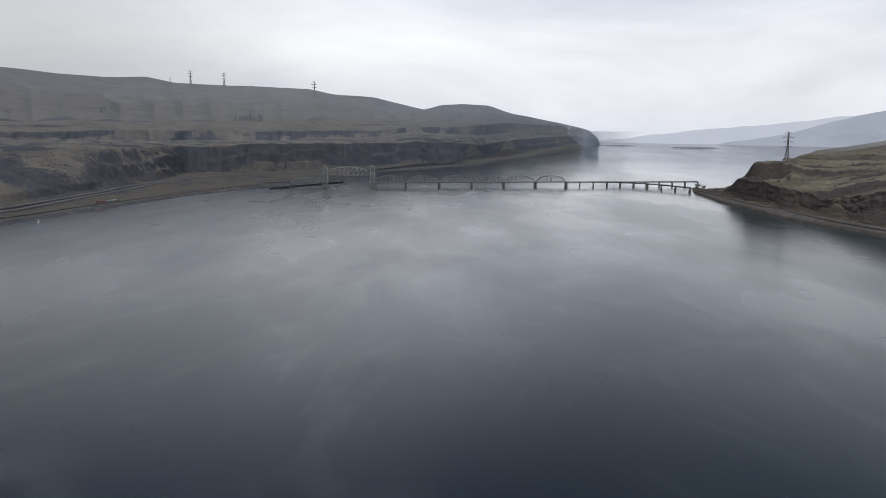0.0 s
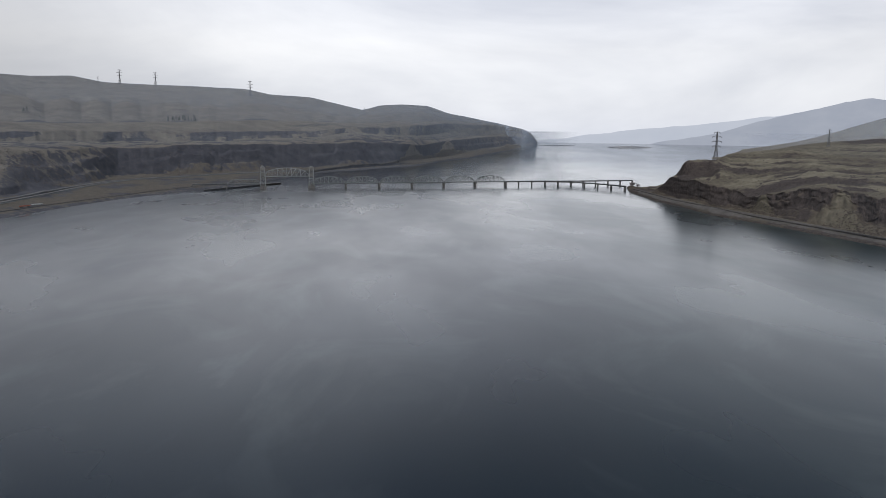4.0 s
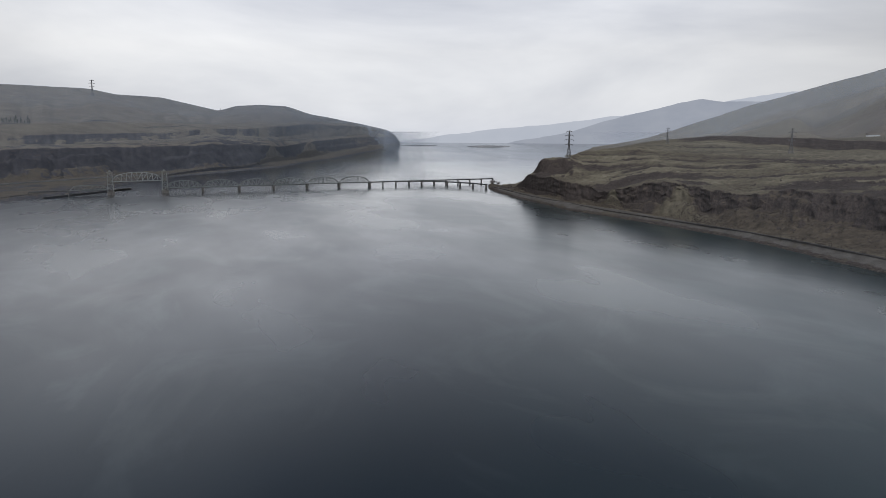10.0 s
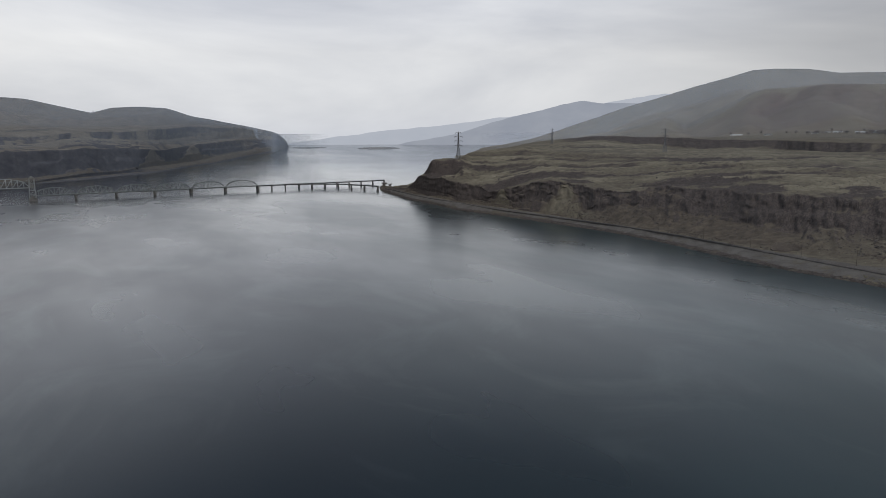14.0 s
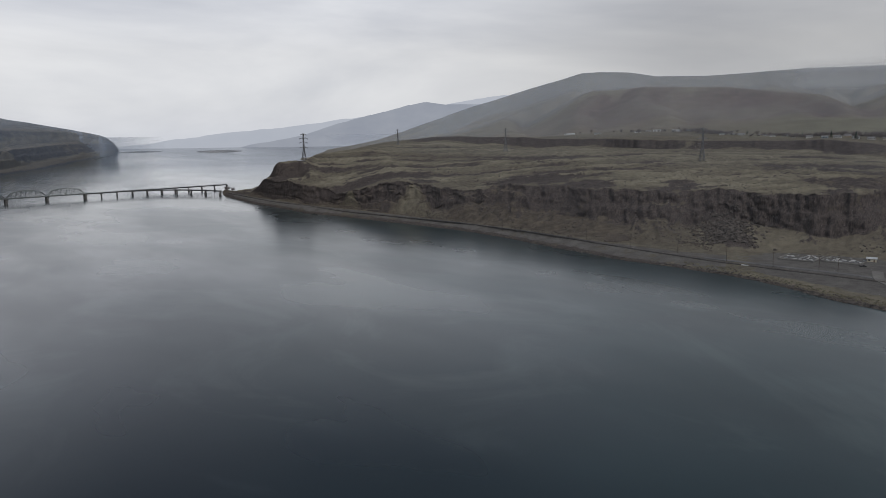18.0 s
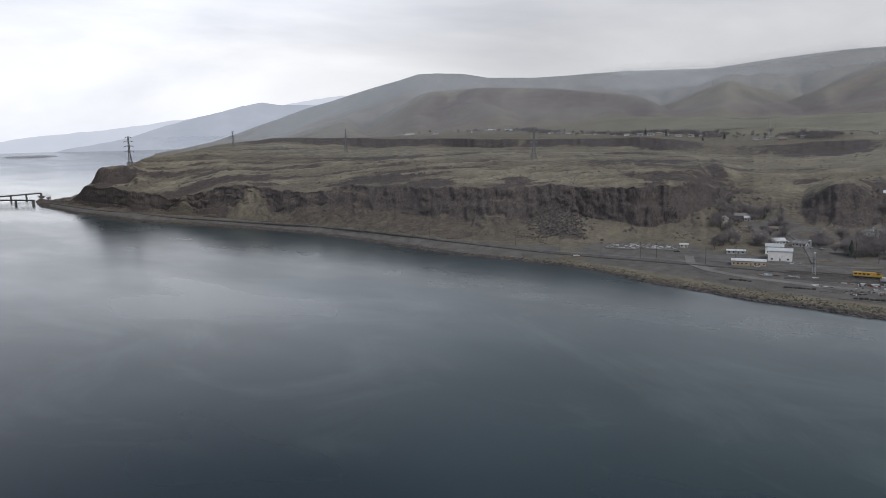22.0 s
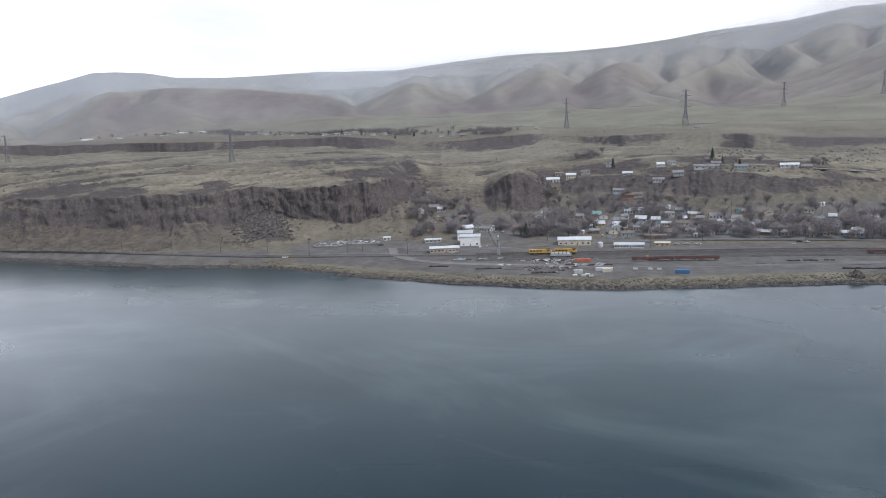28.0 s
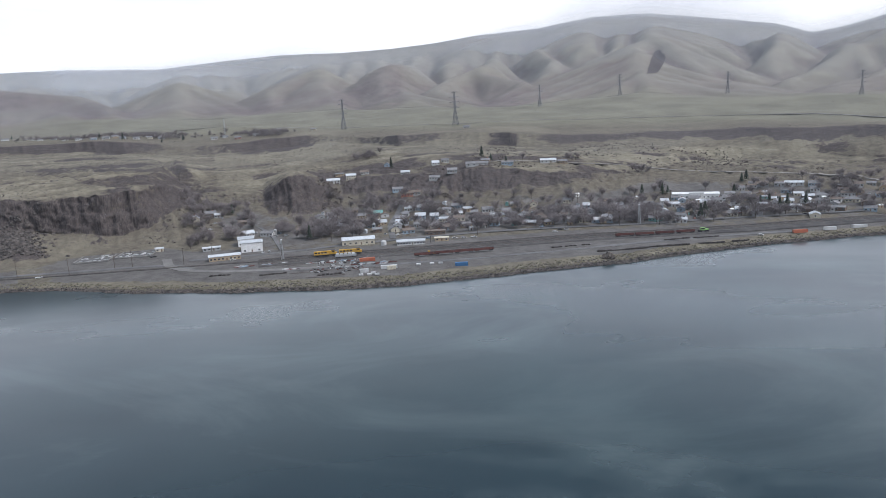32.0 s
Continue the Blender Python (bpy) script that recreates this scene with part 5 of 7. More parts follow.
def pier_shape(w, d, h):
    s = Shape()
    s.box(-w / 2, w / 2, -d / 2, d / 2, -7, h - 1.2)
    s.box(-w / 2 - 0.5, w / 2 + 0.5, -d / 2 - 0.6, d / 2 + 0.6, h - 1.2, h)
    s.add([(-w / 2, -d / 2, -7), (w / 2, -d / 2, -7), (0, -d / 2 - 2, -7), (-w / 2, -d / 2, h * 0.6), (w / 2, -d / 2, h * 0.6), (0, -d / 2 - 2, h * 0.55)],
          [(0, 2, 5, 3), (2, 1, 4, 5), (3, 5, 4)])
    return s


PIER = pier_shape(4.0, 10.0, DECK - 0.9).mesh("pier", M_PIER)
SLIM = pier_shape(1.2, 4.6, DECK - 1.9).mesh("pier", M_PIER)
for i in range(7):
    part("pier", PIER, None, bridge, "", on_bridge(i * SPAN))
for s in (-98.0, -169.5):
    part("pier", PIER, None, bridge, "", on_bridge(s))


def lift_tower(s):
    base = part("lift_tower", Shape().box(-6.5, 6.5, -6, 6, -7, 6), M_PIER, bridge, "grey lattice lift tower with a machine house on top", on_bridge(s))
    height = 39.0
    corners = [(-5.2, -4.2), (5.2, -4.2), (5.2, 4.2), (-5.2, 4.2)]
    for x, y in corners:
        part("tower_leg", Shape().beam((x, y, 6), (x * 0.75, y, height), 1.1), M_LIFT, base)
    levels = [6, 13, 20, 26, 33, height]
    for a, b in zip(levels[:-1], levels[1:]):
        for k in range(4):
            (x0, y0), (x1, y1) = corners[k], corners[(k + 1) % 4]
            f = lambda z: 1 - 0.25 * (z - 6) / (height - 6)
            part("tower_brace", Shape().beam((x0 * f(a), y0, a), (x1 * f(b), y1, b), 0.5).beam((x0 * f(b), y0, b), (x1 * f(b), y1, b), 0.55), M_LIFT, base)
    part("machine_house", Shape().box(-5.0, 5.0, -4.8, 4.8, height, height + 3.6).add([(-5.6, -5.2, height + 3.6), (5.6, -5.2, height + 3.6), (5.6, 5.2, height + 3.6), (-5.6, 5.2, height + 3.6), (0, -5.2, height + 5.0), (0, 5.2, height + 5.0)], [(0, 1, 4), (2, 3, 5), (1, 2, 5, 4), (3, 0, 4, 5), (3, 2, 1, 0)]), M_CONCRETE, base, "pale machine house")
    for y in (-3.2, 3.2):
        wheel = Shape().tube((0, y - 0.4, height + 5.2), (0, y + 0.4, height + 5.2), 2.2, 2.2, 16)
        part("sheave", wheel, M_LIFT, base)
    part("counterweight", Shape().box(-2.6, 2.6, -3.4, 3.4, 24, 31), M_CONCRETE, base)
    part("walkway", Shape().box(-9, 9, -0.8, 0.8, height - 1.2, height - 0.6), M_STEEL, base)


lift_tower(0.0)
lift_tower(-98.0)

# low girder spans to the two banks
def girder_run(points, every, name="girder_span"):
    for a, b in zip(points[:-1], points[1:]):
        a, b = Vector(a), Vector(b)
        d = b - a
        turn = math.degrees(math.atan2(d.y, d.x))
        n = d.length
        s = Shape().box(0, n, -2.6, 2.6, -0.4, 0.5)
        for y in (-2.2, 2.2):
            s.box(0, n, y - 0.25, y + 0.25, -1.8, -0.4)
        span = part(name, s, M_DARK_STEEL, bridge, "", pose(a.x, a.y, a.z, 0, 0, turn))
        for y in (-2.5, 2.5):
            part("handrail", Shape().box(0, n, y - 0.06, y + 0.06, 1.45, 1.6).box(0, 0.15, y - 0.06, y + 0.06, 0.5, 1.6), M_STEEL, span)
        part("pier", SLIM, None, bridge, "", pose(b.x, b.y, 0, 0, 0, turn))


end = P0 + ALONG * (6 * SPAN)
straight = [(*(end + ALONG * (32.0 * i)).xy, DECK) for i in range(11)]
girder_run(straight, 32)
fork = end + ALONG * 64
curve = []
for i in range(8):
    q = i / 7
    a, b, c = Vector((fork.x, fork.y)), Vector((455, 1632)), Vector((511, 1478))
    p = a * (1 - q) ** 2 + b * 2 * q * (1 - q) + c * q * q
    curve.append((p.x, p.y, DECK - 1.0 * q))
girder_run(curve, 30)
left_end = P0 - ALONG * 169.5
girder_run([(*(left_end - ALONG * (22.0 * i)).xy, DECK) for i in range(4)], 22)
# guide wall for boats
wall_a, wall_b = Vector((-343, 1432)), Vector((-226, 1640))
d = wall_b - wall_a
fender = thing("guide_wall", "long low timber and concrete guide wall beside the bridge channel", "guide wall", pose(wall_a.x, wall_a.y, 0, 0, 0, math.degrees(math.atan2(d.y, d.x))))
part("wall_cap", Shape().box(0, d.length, -1.8, 1.8, 2.6, 3.6), M_CONCRETE, fender)
part("wall_face", Shape().box(0, d.length, -1.4, 1.4, -6, 2.6), M_TIMBER, fender)
for i in range(12):
    part("bollard", Shape().tube((8 + i * 19.5, 0, 3.6), (8 + i * 19.5, 0, 5.0), 0.45, 0.35), M_DARK_STEEL, fender)


# ---- power pylons ----
def pylon(height, arms, label):
    """A lattice tower with its cross-arms, at the origin."""
    ob = thing("power_pylon", label, "pylon", group="power pylons")
    half = height * 0.08
    waist, neck = height * 0.46, height * 0.985
    width = lambda z: half * (1 - 0.72 * min(z / waist, 1)) if z < waist else half * 0.28 * (1 - 0.45 * (z - waist) / (height - waist))
    w = max(0.34, height * (0.0095 if arms is TALL else 0.012))
    corner = [(-1, -1), (1, -1), (1, 1), (-1, 1)]
    for cx, cy in corner:
        part("leg", Shape().beam((cx * width(0), cy * width(0), -1.5), (cx * width(waist), cy * width(waist), waist), w).beam((cx * width(waist), cy * width(waist), waist), (cx * width(neck), cy * width(neck), neck), w), M_PYLON, ob)
    levels = [0, 0.16, 0.30, 0.43, 0.55, 0.65, 0.75, 0.85, 0.985]
    for a, b in zip(levels[:-1], levels[1:]):
        za, zb = a * height, b * height
        s = Shape()
        for k in range(4):
            (x0, y0), (x1, y1) = corner[k], corner[(k + 1) % 4]
            s.beam((x0 * width(za), y0 * width(za), za), (x1 * width(zb), y1 * width(zb), zb), w * 0.7)
            s.beam((x1 * width(za), y1 * width(za), za), (x0 * width(zb), y0 * width(zb), zb), w * 0.7)
            s.beam((x0 * width(zb), y0 * width(zb), zb), (x1 * width(zb), y1 * width(zb), zb), w * 0.7)
        part("lattice_bay", s, M_PYLON, ob)
    for level, reach in arms:
        z, x = level * height, reach * height
        s = Shape()
        for sg in (-1, 1):
            s.beam((0, 0, z), (sg * x, 0, z), w * 1.2).beam((0, 0, z + height * 0.045), (sg * x, 0, z), w * 0.8)
        arm = part("cross_arm", s, M_PYLON, ob)
        for sg in (-1, 1):
            part("insulator", Shape().tube((sg * x, 0, z), (sg * x, 0, z - height * 0.04), 0.25, 0.2, 6), M_GLASS, arm)
    return ob


TALL = [(0.52, 0.135), (0.68, 0.155), (0.83, 0.15), (0.965, 0.10)]
FLAT = [(0.60, 0.15), (0.79, 0.20), (0.965, 0.13)]
BUILT = {}
for az, r, height, style in [(25.46, 1470, 57, 0), (32.77, 1831, 38, 0), (41.24, 1511, 48, 0), (55.98, 1147, 50, 0), (81.93, 1477, 60, 0), (90.67, 1447, 66, 0), (97.27, 1686, 50, 0), (103.3, 1790, 50, 0), (110.92, 1919, 52, 0), (119.4, 1619, 46, 0),
                             (-18.9, 3215, 58, 1), (-16.53, 3225, 54, 1), (-9.9, 2729, 108, 1), (-20.3, 3230, 22, 1), (69.05, 3560, 26, 1), (-1.3, 3500, 14, 0)]:
    key = (height, style)
    if style == 1 and az == -9.9:
        key = (62, 1)
        r = 3120
    if key not in BUILT:
        BUILT[key] = pylon(key[0], FLAT if style else TALL, "grey steel lattice power pylon with cross-arms on the grassy hill" if style else "dark grey steel lattice power pylon standing on dry grassland")
        BUILT[key].matrix_world = frame_at(az, r, 18)
    else:
        copy_thing(BUILT[key], frame_at(az, r, 18))


# ---- roads and railways, laid on the ground ----
def path_points(pts, step=6.0):
    a = np.array(pts, float)
    n = max(int(abs(a[-1, 0] - a[0, 0]) * np.mean(a[:, 1]) * 0.0175 / step), 2)
    if abs(a[-1, 0] - a[0, 0]) < 2.5:
        n = max(int(np.abs(np.diff(a[:, 1])).sum() / step), n)
    q = np.linspace(0, len(a) - 1, max(n, 8))
    az, r = np.interp(q, range(len(a)), a[:, 0]), np.interp(q, range(len(a)), a[:, 1])
    k = max(len(q) // (3 * len(a)), 1)
    ker = np.ones(2 * k + 1) / (2 * k + 1)
    az, r = np.convolve(np.pad(az, k, mode="edge"), ker, "valid"), np.convolve(np.pad(r, k, mode="edge"), ker, "valid")
    return np.stack([r * np.sin(np.radians(az)), r * np.cos(np.radians(az))], axis=1)


def strip(pts, width, lift, offset=0.0, thick=0.5, step=6.0, level=None):
    """A ribbon along bearings and distances that lies on the ground."""
    p = path_points(pts, step)
    t = np.gradient(p, axis=0)
    t /= np.linalg.norm(t, axis=1)[:, None] + 1e-9
    nrm = np.stack([-t[:, 1], t[:, 0]], axis=1)
    c = p + nrm * offset
    z = np.array([max(ground_z(x, y), ground_z(x + nx * width / 2, y + ny * width / 2), ground_z(x - nx * width / 2, y - ny * width / 2)) for (x, y), (nx, ny) in zip(c, nrm)])
    ker = np.ones(9) / 9
    z = np.maximum(np.convolve(np.pad(z, 4, mode="edge"), ker, "valid"), z - 0.3) + lift
    s = Shape()
    verts, faces = [], []
    for i in range(len(c)):
        for sg, dz in ((-1, -thick), (-0.94, 0), (0.94, 0), (1, -thick)):
            verts.append((*(c[i] + nrm[i] * sg * width / 2), z[i] + dz))
    for i in range(len(c) - 1):
        for k in range(3):
            faces.append((4 * i + k, 4 * i + k + 1, 4 * i + k + 5, 4 * i + k + 4))
    return s.add(verts, faces)


def railway(name, pts, offset, label):
    ob = thing(name, label, "railway track", kind="structure")
    part("ballast", strip(pts, 4.6, 0.35, offset, 1.2), M_BALLAST, ob)
    for g in (-0.75, 0.75):
        part("rail", strip(pts, 0.16, 0.62, offset + g, 0.22), M_RAIL, ob)


SHORE_LINE = [(19.6, 1545), (21.4, 1372), (23.2, 1262), (27.7, 1093), (32.15, 1000), (36.5, 916), (40.7, 842), (44.8, 781), (48.6, 732), (52.2, 694), (56.96, 655), (62.2, 628), (67.9, 605), (74.2, 588), (79, 587), (85.3, 588), (90, 593), (94.5, 603), (99, 616), (105.5, 634), (111.6, 659), (117.2, 700), (123, 752)]
YARD = SHORE_LINE[13:]
whole("yard_ballast", strip(YARD, 30, 0.18, -8, 0.6), M_BALLAST, "dark cinder ballast bed of the rail yard", "ballast", kind="structure")
railway("railway_track", SHORE_LINE, 0.0, "single railway track on dark ballast along the riverbank")
for off in (-5.5, -11.0, -16.5, 6.5):
    railway("railway_track", YARD, off, "yard siding on dark ballast")
whole("bank_road", strip([(56, 668), (62, 641), (68, 618), (70, 575), (76, 545), (84, 534), (92, 540), (100, 565), (108, 605), (116, 652)], 7, 0.12, 0, 0.4), M_ROAD, "pale gravel service road through the rail yard", "road", kind="structure")
whole("town_road", strip([(69, 625), (74, 617), (80, 622), (86, 633), (92, 645), (98, 655), (104, 668), (110, 690), (116, 725), (121, 762)], 8, 0.15, 0, 0.4), M_ROAD, "grey worn asphalt street beside the rail yard", "road", kind="structure")
whole("side_street", strip([(85.2, 632), (85.0, 690), (85.5, 730), (86.3, 780)], 6, 0.3, 0, 0.8, 3), M_ROAD, "asphalt side street climbing through the town", "road", kind="structure")
whole("side_street", strip([(76.4, 622), (75.7, 700), (73.9, 770), (72.6, 830)], 4, 0.12, 0, 0.8, 3), M_ROAD, "narrow street running up into the gully", "road", kind="structure")
whole("upper_road", strip([(66, 1790), (73.1, 1690), (81.6, 1560), (89.7, 1482), (99.2, 1425), (107.5, 1440), (115, 1430), (122, 1340)], 9, 0.4, 0, 0.8, 12), M_DIRT, "pale grey road across the upper grass plain", "road", kind="structure")
whole("bench_road", strip([(92, 905), (99.1, 890), (105.5, 940), (111.5, 922), (116, 900), (121.1, 864)], 6, 0.35, 0, 0.8), M_DIRT, "pale dirt road along the grassy slope", "road", kind="structure")
whole("yard_track", strip([(67.8, 646), (67.9, 612), (69.0, 586), (72, 562), (76, 549), (82, 540)], 8, 0.25, 0, 0.6, 5), M_DUST, "pale dusty track crossing the yard", "road", kind="structure")
whole("hill_track", strip([(67, 2140), (72, 2060), (78, 2000), (84, 1950), (90, 1870), (96, 1800), (101, 1790), (106, 1800), (110, 1830)], 6, 0.5, 0, 0.8, 12), M_DIRT, "pale dirt track below the hills", "road", kind="structure")
HIGHWAY = [(a, r - 14) for a, r, z in LEFT["flat"] if a < 0]
whole("highway", strip(HIGHWAY, 7, 0.7, 5, 1.6, 10), M_PALE_ROAD, "grey two-lane carriageway at the foot of the cliffs", "road", kind="structure")
whole("highway", strip(HIGHWAY, 7, 0.7, -6, 1.6, 10), M_PALE_ROAD, "grey two-lane carriageway at the foot of the cliffs", "road", kind="structure")
guard = thing("guard_rail", "pale steel guard rail beside the highway", "guard rail")
part("rail_band", strip(HIGHWAY, 0.5, 1.9, -14, 0.9, 10), M_STEEL, guard)
LEFT_LINE = [(a, r + 5) for a, r, z in LEFT["bank"] if a < 6.7]
railway("railway_track", LEFT_LINE, 0.0, "railway track on a dark embankment at the water's edge")

# ---- paints ----
PAINT = {
    "white": surface_mat("white_paint", (0.48, 0.48, 0.475), (0.60, 0.60, 0.595), 0.3, 0.7),
    "cream": surface_mat("cream_paint", (0.52, 0.47, 0.37), (0.62, 0.57, 0.46), 0.3, 0.75),
    "grey": surface_mat("grey_paint", (0.30, 0.31, 0.31), (0.40, 0.41, 0.41), 0.3, 0.75),
    "blue": surface_mat("blue_grey_paint", (0.24, 0.31, 0.38), (0.34, 0.41, 0.47), 0.3, 0.75),
    "tan": surface_mat("tan_paint", (0.36, 0.28, 0.19), (0.46, 0.37, 0.26), 0.3, 0.75),
    "brown": surface_mat("brown_paint", (0.12, 0.085, 0.065), (0.18, 0.13, 0.10), 0.3, 0.8),
    "teal": surface_mat("teal_paint", (0.13, 0.30, 0.28), (0.20, 0.38, 0.35), 0.3, 0.7),
    "brick": surface_mat("dull_red_paint", (0.26, 0.11, 0.085), (0.34, 0.16, 0.12), 0.3, 0.8),
    "yellow": surface_mat("yellow_engine_paint", (0.44, 0.25, 0.025), (0.55, 0.33, 0.045), 0.3, 0.55),
    "orange": surface_mat("orange_steel", (0.38, 0.11, 0.06), (0.48, 0.16, 0.085), 0.3, 0.65),
    "sky_blue": surface_mat("blue_steel", (0.045, 0.14, 0.30), (0.07, 0.19, 0.38), 0.3, 0.6),
    "rust": surface_mat("rusty_red_steel", (0.085, 0.034, 0.030), (0.145, 0.058, 0.046), 0.3, 0.8),
    "black": surface_mat("sooty_black", (0.02, 0.02, 0.021), (0.045, 0.043, 0.042), 0.3, 0.8),
    "green": surface_mat("green_machine_paint", (0.16, 0.32, 0.09), (0.24, 0.42, 0.14), 0.3, 0.6),
    "bright": surface_mat("fresh_white_roof", (0.70, 0.70, 0.69), (0.80, 0.80, 0.79), 0.3, 0.6),
    "metal": surface_mat("pale_roof_metal", (0.46, 0.48, 0.50), (0.58, 0.60, 0.615), 0.2, 0.5, 0.15),
    "shingle": surface_mat("grey_shingles", (0.15, 0.15, 0.155), (0.24, 0.235, 0.235), 0.4, 0.9),
    "shingle_brown": surface_mat("brown_shingles", (0.13, 0.105, 0.09), (0.20, 0.165, 0.14), 0.4, 0.9),
}


# ---- buildings ----
def building(name, label, category, w, d, h, roof_h, wall, roof, az, r, turn=0.0, windows=3, storeys=1, door=True, chimney=False, group="", over=0.5, flat=False, side_windows=1):
    """A house, w along its ridge, d deep, with gable roof, door and windows; its front looks to the river."""
    ob = thing(name, label, category, frame_at(az, r, turn), group)
    low = -1.6
    s = Shape()
    x0, x1, y0, y1 = -w / 2, w / 2, -d / 2, d / 2
    s.add([(x0, y0, low), (x1, y0, low), (x1, y1, low), (x0, y1, low), (x0, y0, h), (x1, y0, h), (x1, y1, h), (x0, y1, h), (x0, 0, h + roof_h), (x1, 0, h + roof_h)],
          [(3, 2, 1, 0), (0, 1, 5, 4), (1, 2, 6, 9, 5), (2, 3, 7, 6), (3, 0, 4, 8, 7), (4, 5, 9, 8), (6, 7, 8, 9)])
    part("wall", s, PAINT[wall], ob)
    k, t = over, 0.22
    drop = roof_h * k / (d / 2)
    for sg in (-1, 1):
        e = Shape()
        ya, yb = sg * (d / 2 + k), 0.0
        za, zb = h - drop + 0.06, h + roof_h + 0.06
        e.add([(x0 - k, ya, za), (x1 + k, ya, za), (x1 + k, yb, zb), (x0 - k, yb, zb), (x0 - k, ya, za + t), (x1 + k, ya, za + t), (x1 + k, yb, zb + t), (x0 - k, yb, zb + t)],
              [(3, 2, 1, 0), (4, 5, 6, 7), (0, 1, 5, 4), (1, 2, 6, 5), (2, 3, 7, 6), (3, 0, 4, 7)])
        part("roof_slope", e, PAINT[roof], ob)
    slots = windows + (1 if door else 0)
    for level in range(storeys):
        zb = 0.9 + level * 2.7
        for i in range(slots):
            x = x0 + w * (i + 0.5) / slots
            if door and level == 0 and i == slots // 2:
                part("door", Shape().box(x - 0.5, x + 0.5, y0 - 0.07, y0 + 0.05, 0.0, 2.05), PAINT["brown"], ob)
                continue
            ww = min(0.75, w / slots * 0.33)
            win = part("window", Shape().box(x - ww - 0.1, x + ww + 0.1, y0 - 0.05, y0 + 0.05, zb - 0.1, zb + 1.3), PAINT["white"], ob)
            part("pane", Shape().box(x - ww, x + ww, y0 - 0.09, y0 - 0.04, zb, zb + 1.2), M_GLASS, win)
    for i in range(side_windows):
        y = y0 + d * (i + 0.5) / side_windows
        for x, sg in ((x0, -1), (x1, 1)):
            win = part("window", Shape().box(x - 0.05, x + 0.05, y - 0.75, y + 0.75, 0.8, 2.2), PAINT["white"], ob)
            part("pane", Shape().box(min(x, x + sg * 0.09), max(x, x + sg * 0.09), y - 0.63, y + 0.63, 0.92, 2.08), M_GLASS, win)
    if chimney:
        part("chimney", Shape().box(w * 0.2, w * 0.2 + 0.7, 0.4, 1.1, h, h + roof_h + 0.9), PAINT["brick"], ob)
    return ob


rng = random.Random(5)
WALLS = ["white", "white", "white", "cream", "grey", "blue", "tan", "white", "cream", "brown"]
ROOFS = ["shingle", "shingle", "metal", "shingle_brown", "shingle", "shingle", "metal", "shingle_brown"]
WORD = {"white": "white-painted", "cream": "cream-painted", "grey": "grey", "blue": "blue-grey", "tan": "tan", "brown": "brown", "brick": "dull red", "teal": "teal"}
ROOF_WORD = {"shingle": "grey shingle roof", "metal": "pale metal roof", "shingle_brown": "brown shingle roof", "teal": "teal roof", "white": "white roof", "brick": "red roof"}


def home(az, r, w=None, wall=None, roof=None, turn=None, storeys=1):
    wall, roof = wall or rng.choice(WALLS), roof or rng.choice(ROOFS)
    w = w or rng.uniform(8, 12.5)
    d = rng.uniform(6.5, 8.5) if w < 16 else 8.0
    turn = rng.choice([0, 0, 0, 90]) + rng.uniform(-12, 12) if turn is None else turn
    building("house", "%s %s house with a %s" % ("two-storey" if storeys == 2 else "single-storey", WORD[wall], ROOF_WORD[roof]), "house", w, d, 2.7 * storeys + 0.2, rng.uniform(1.3, 2.4),
             wall, roof, az, r, turn, windows=2 if w < 11 else 3, storeys=storeys, chimney=rng.random() < 0.35, group="houses of the town")


TOWN = [(71.3, 793), (71.9, 786), (70.2, 764), (73.6, 760), (80.3, 699), (82.8, 732), (85.9, 714), (87.5, 713), (88.6, 710), (89.4, 712), (91.8, 694), (92.6, 704), (94.8, 708), (95.7, 705), (96.8, 699), (96.3, 670), (97.7, 671), (93.4, 667), (88.2, 762), (85.8, 816), (87.2, 793), (83.3, 926), (85.1, 972), (88.8, 847), (90.2, 847), (81.3, 953), (88.9, 926), (89.7, 935)]
TOWN += [(92.9, 906), (98.9, 889), (103.8, 716), (104.7, 740), (105.4, 752), (104.5, 773), (107.8, 679), (111.2, 801), (112.7, 838), (113.4, 842), (114.6, 842), (116.8, 840), (111.9, 831), (113.3, 801), (114.1, 792), (111.6, 758), (113.3, 734), (114.2, 737), (116.3, 777), (117.7, 747), (118.4, 752), (118.2, 785), (119.2, 786), (113.1, 715), (120.3, 755), (118.9, 806), (119.6, 815), (120.9, 803)]
TOWN += [(90.5, 745), (86.6, 745), (101.0, 712), (109.6, 735), (110.3, 770), (106.5, 700), (115.2, 770), (121.6, 775), (116.9, 720), (109.0, 720), (99.6, 720), (92.9, 728), (115.8, 808), (117.4, 800)]
for az, r in TOWN:
    home(az, r)
taken = [at(a, r) for a, r in TOWN]
spare = random.Random(77)
for _ in range(900):
    az = spare.uniform(79.5, 121.8)
    lo = float(np.interp(az, [79, 86, 92, 100, 108, 115, 122], [690, 655, 662, 672, 690, 725, 770]))
    r = spare.uniform(lo, lo + (75 if az < 103 else 95))
    q = at(az, r)
    if len(taken) < 165 and all((q - t).length > 13.5 for t in taken):
        taken.append(q)
        home(az, r, spare.uniform(6.5, 11))
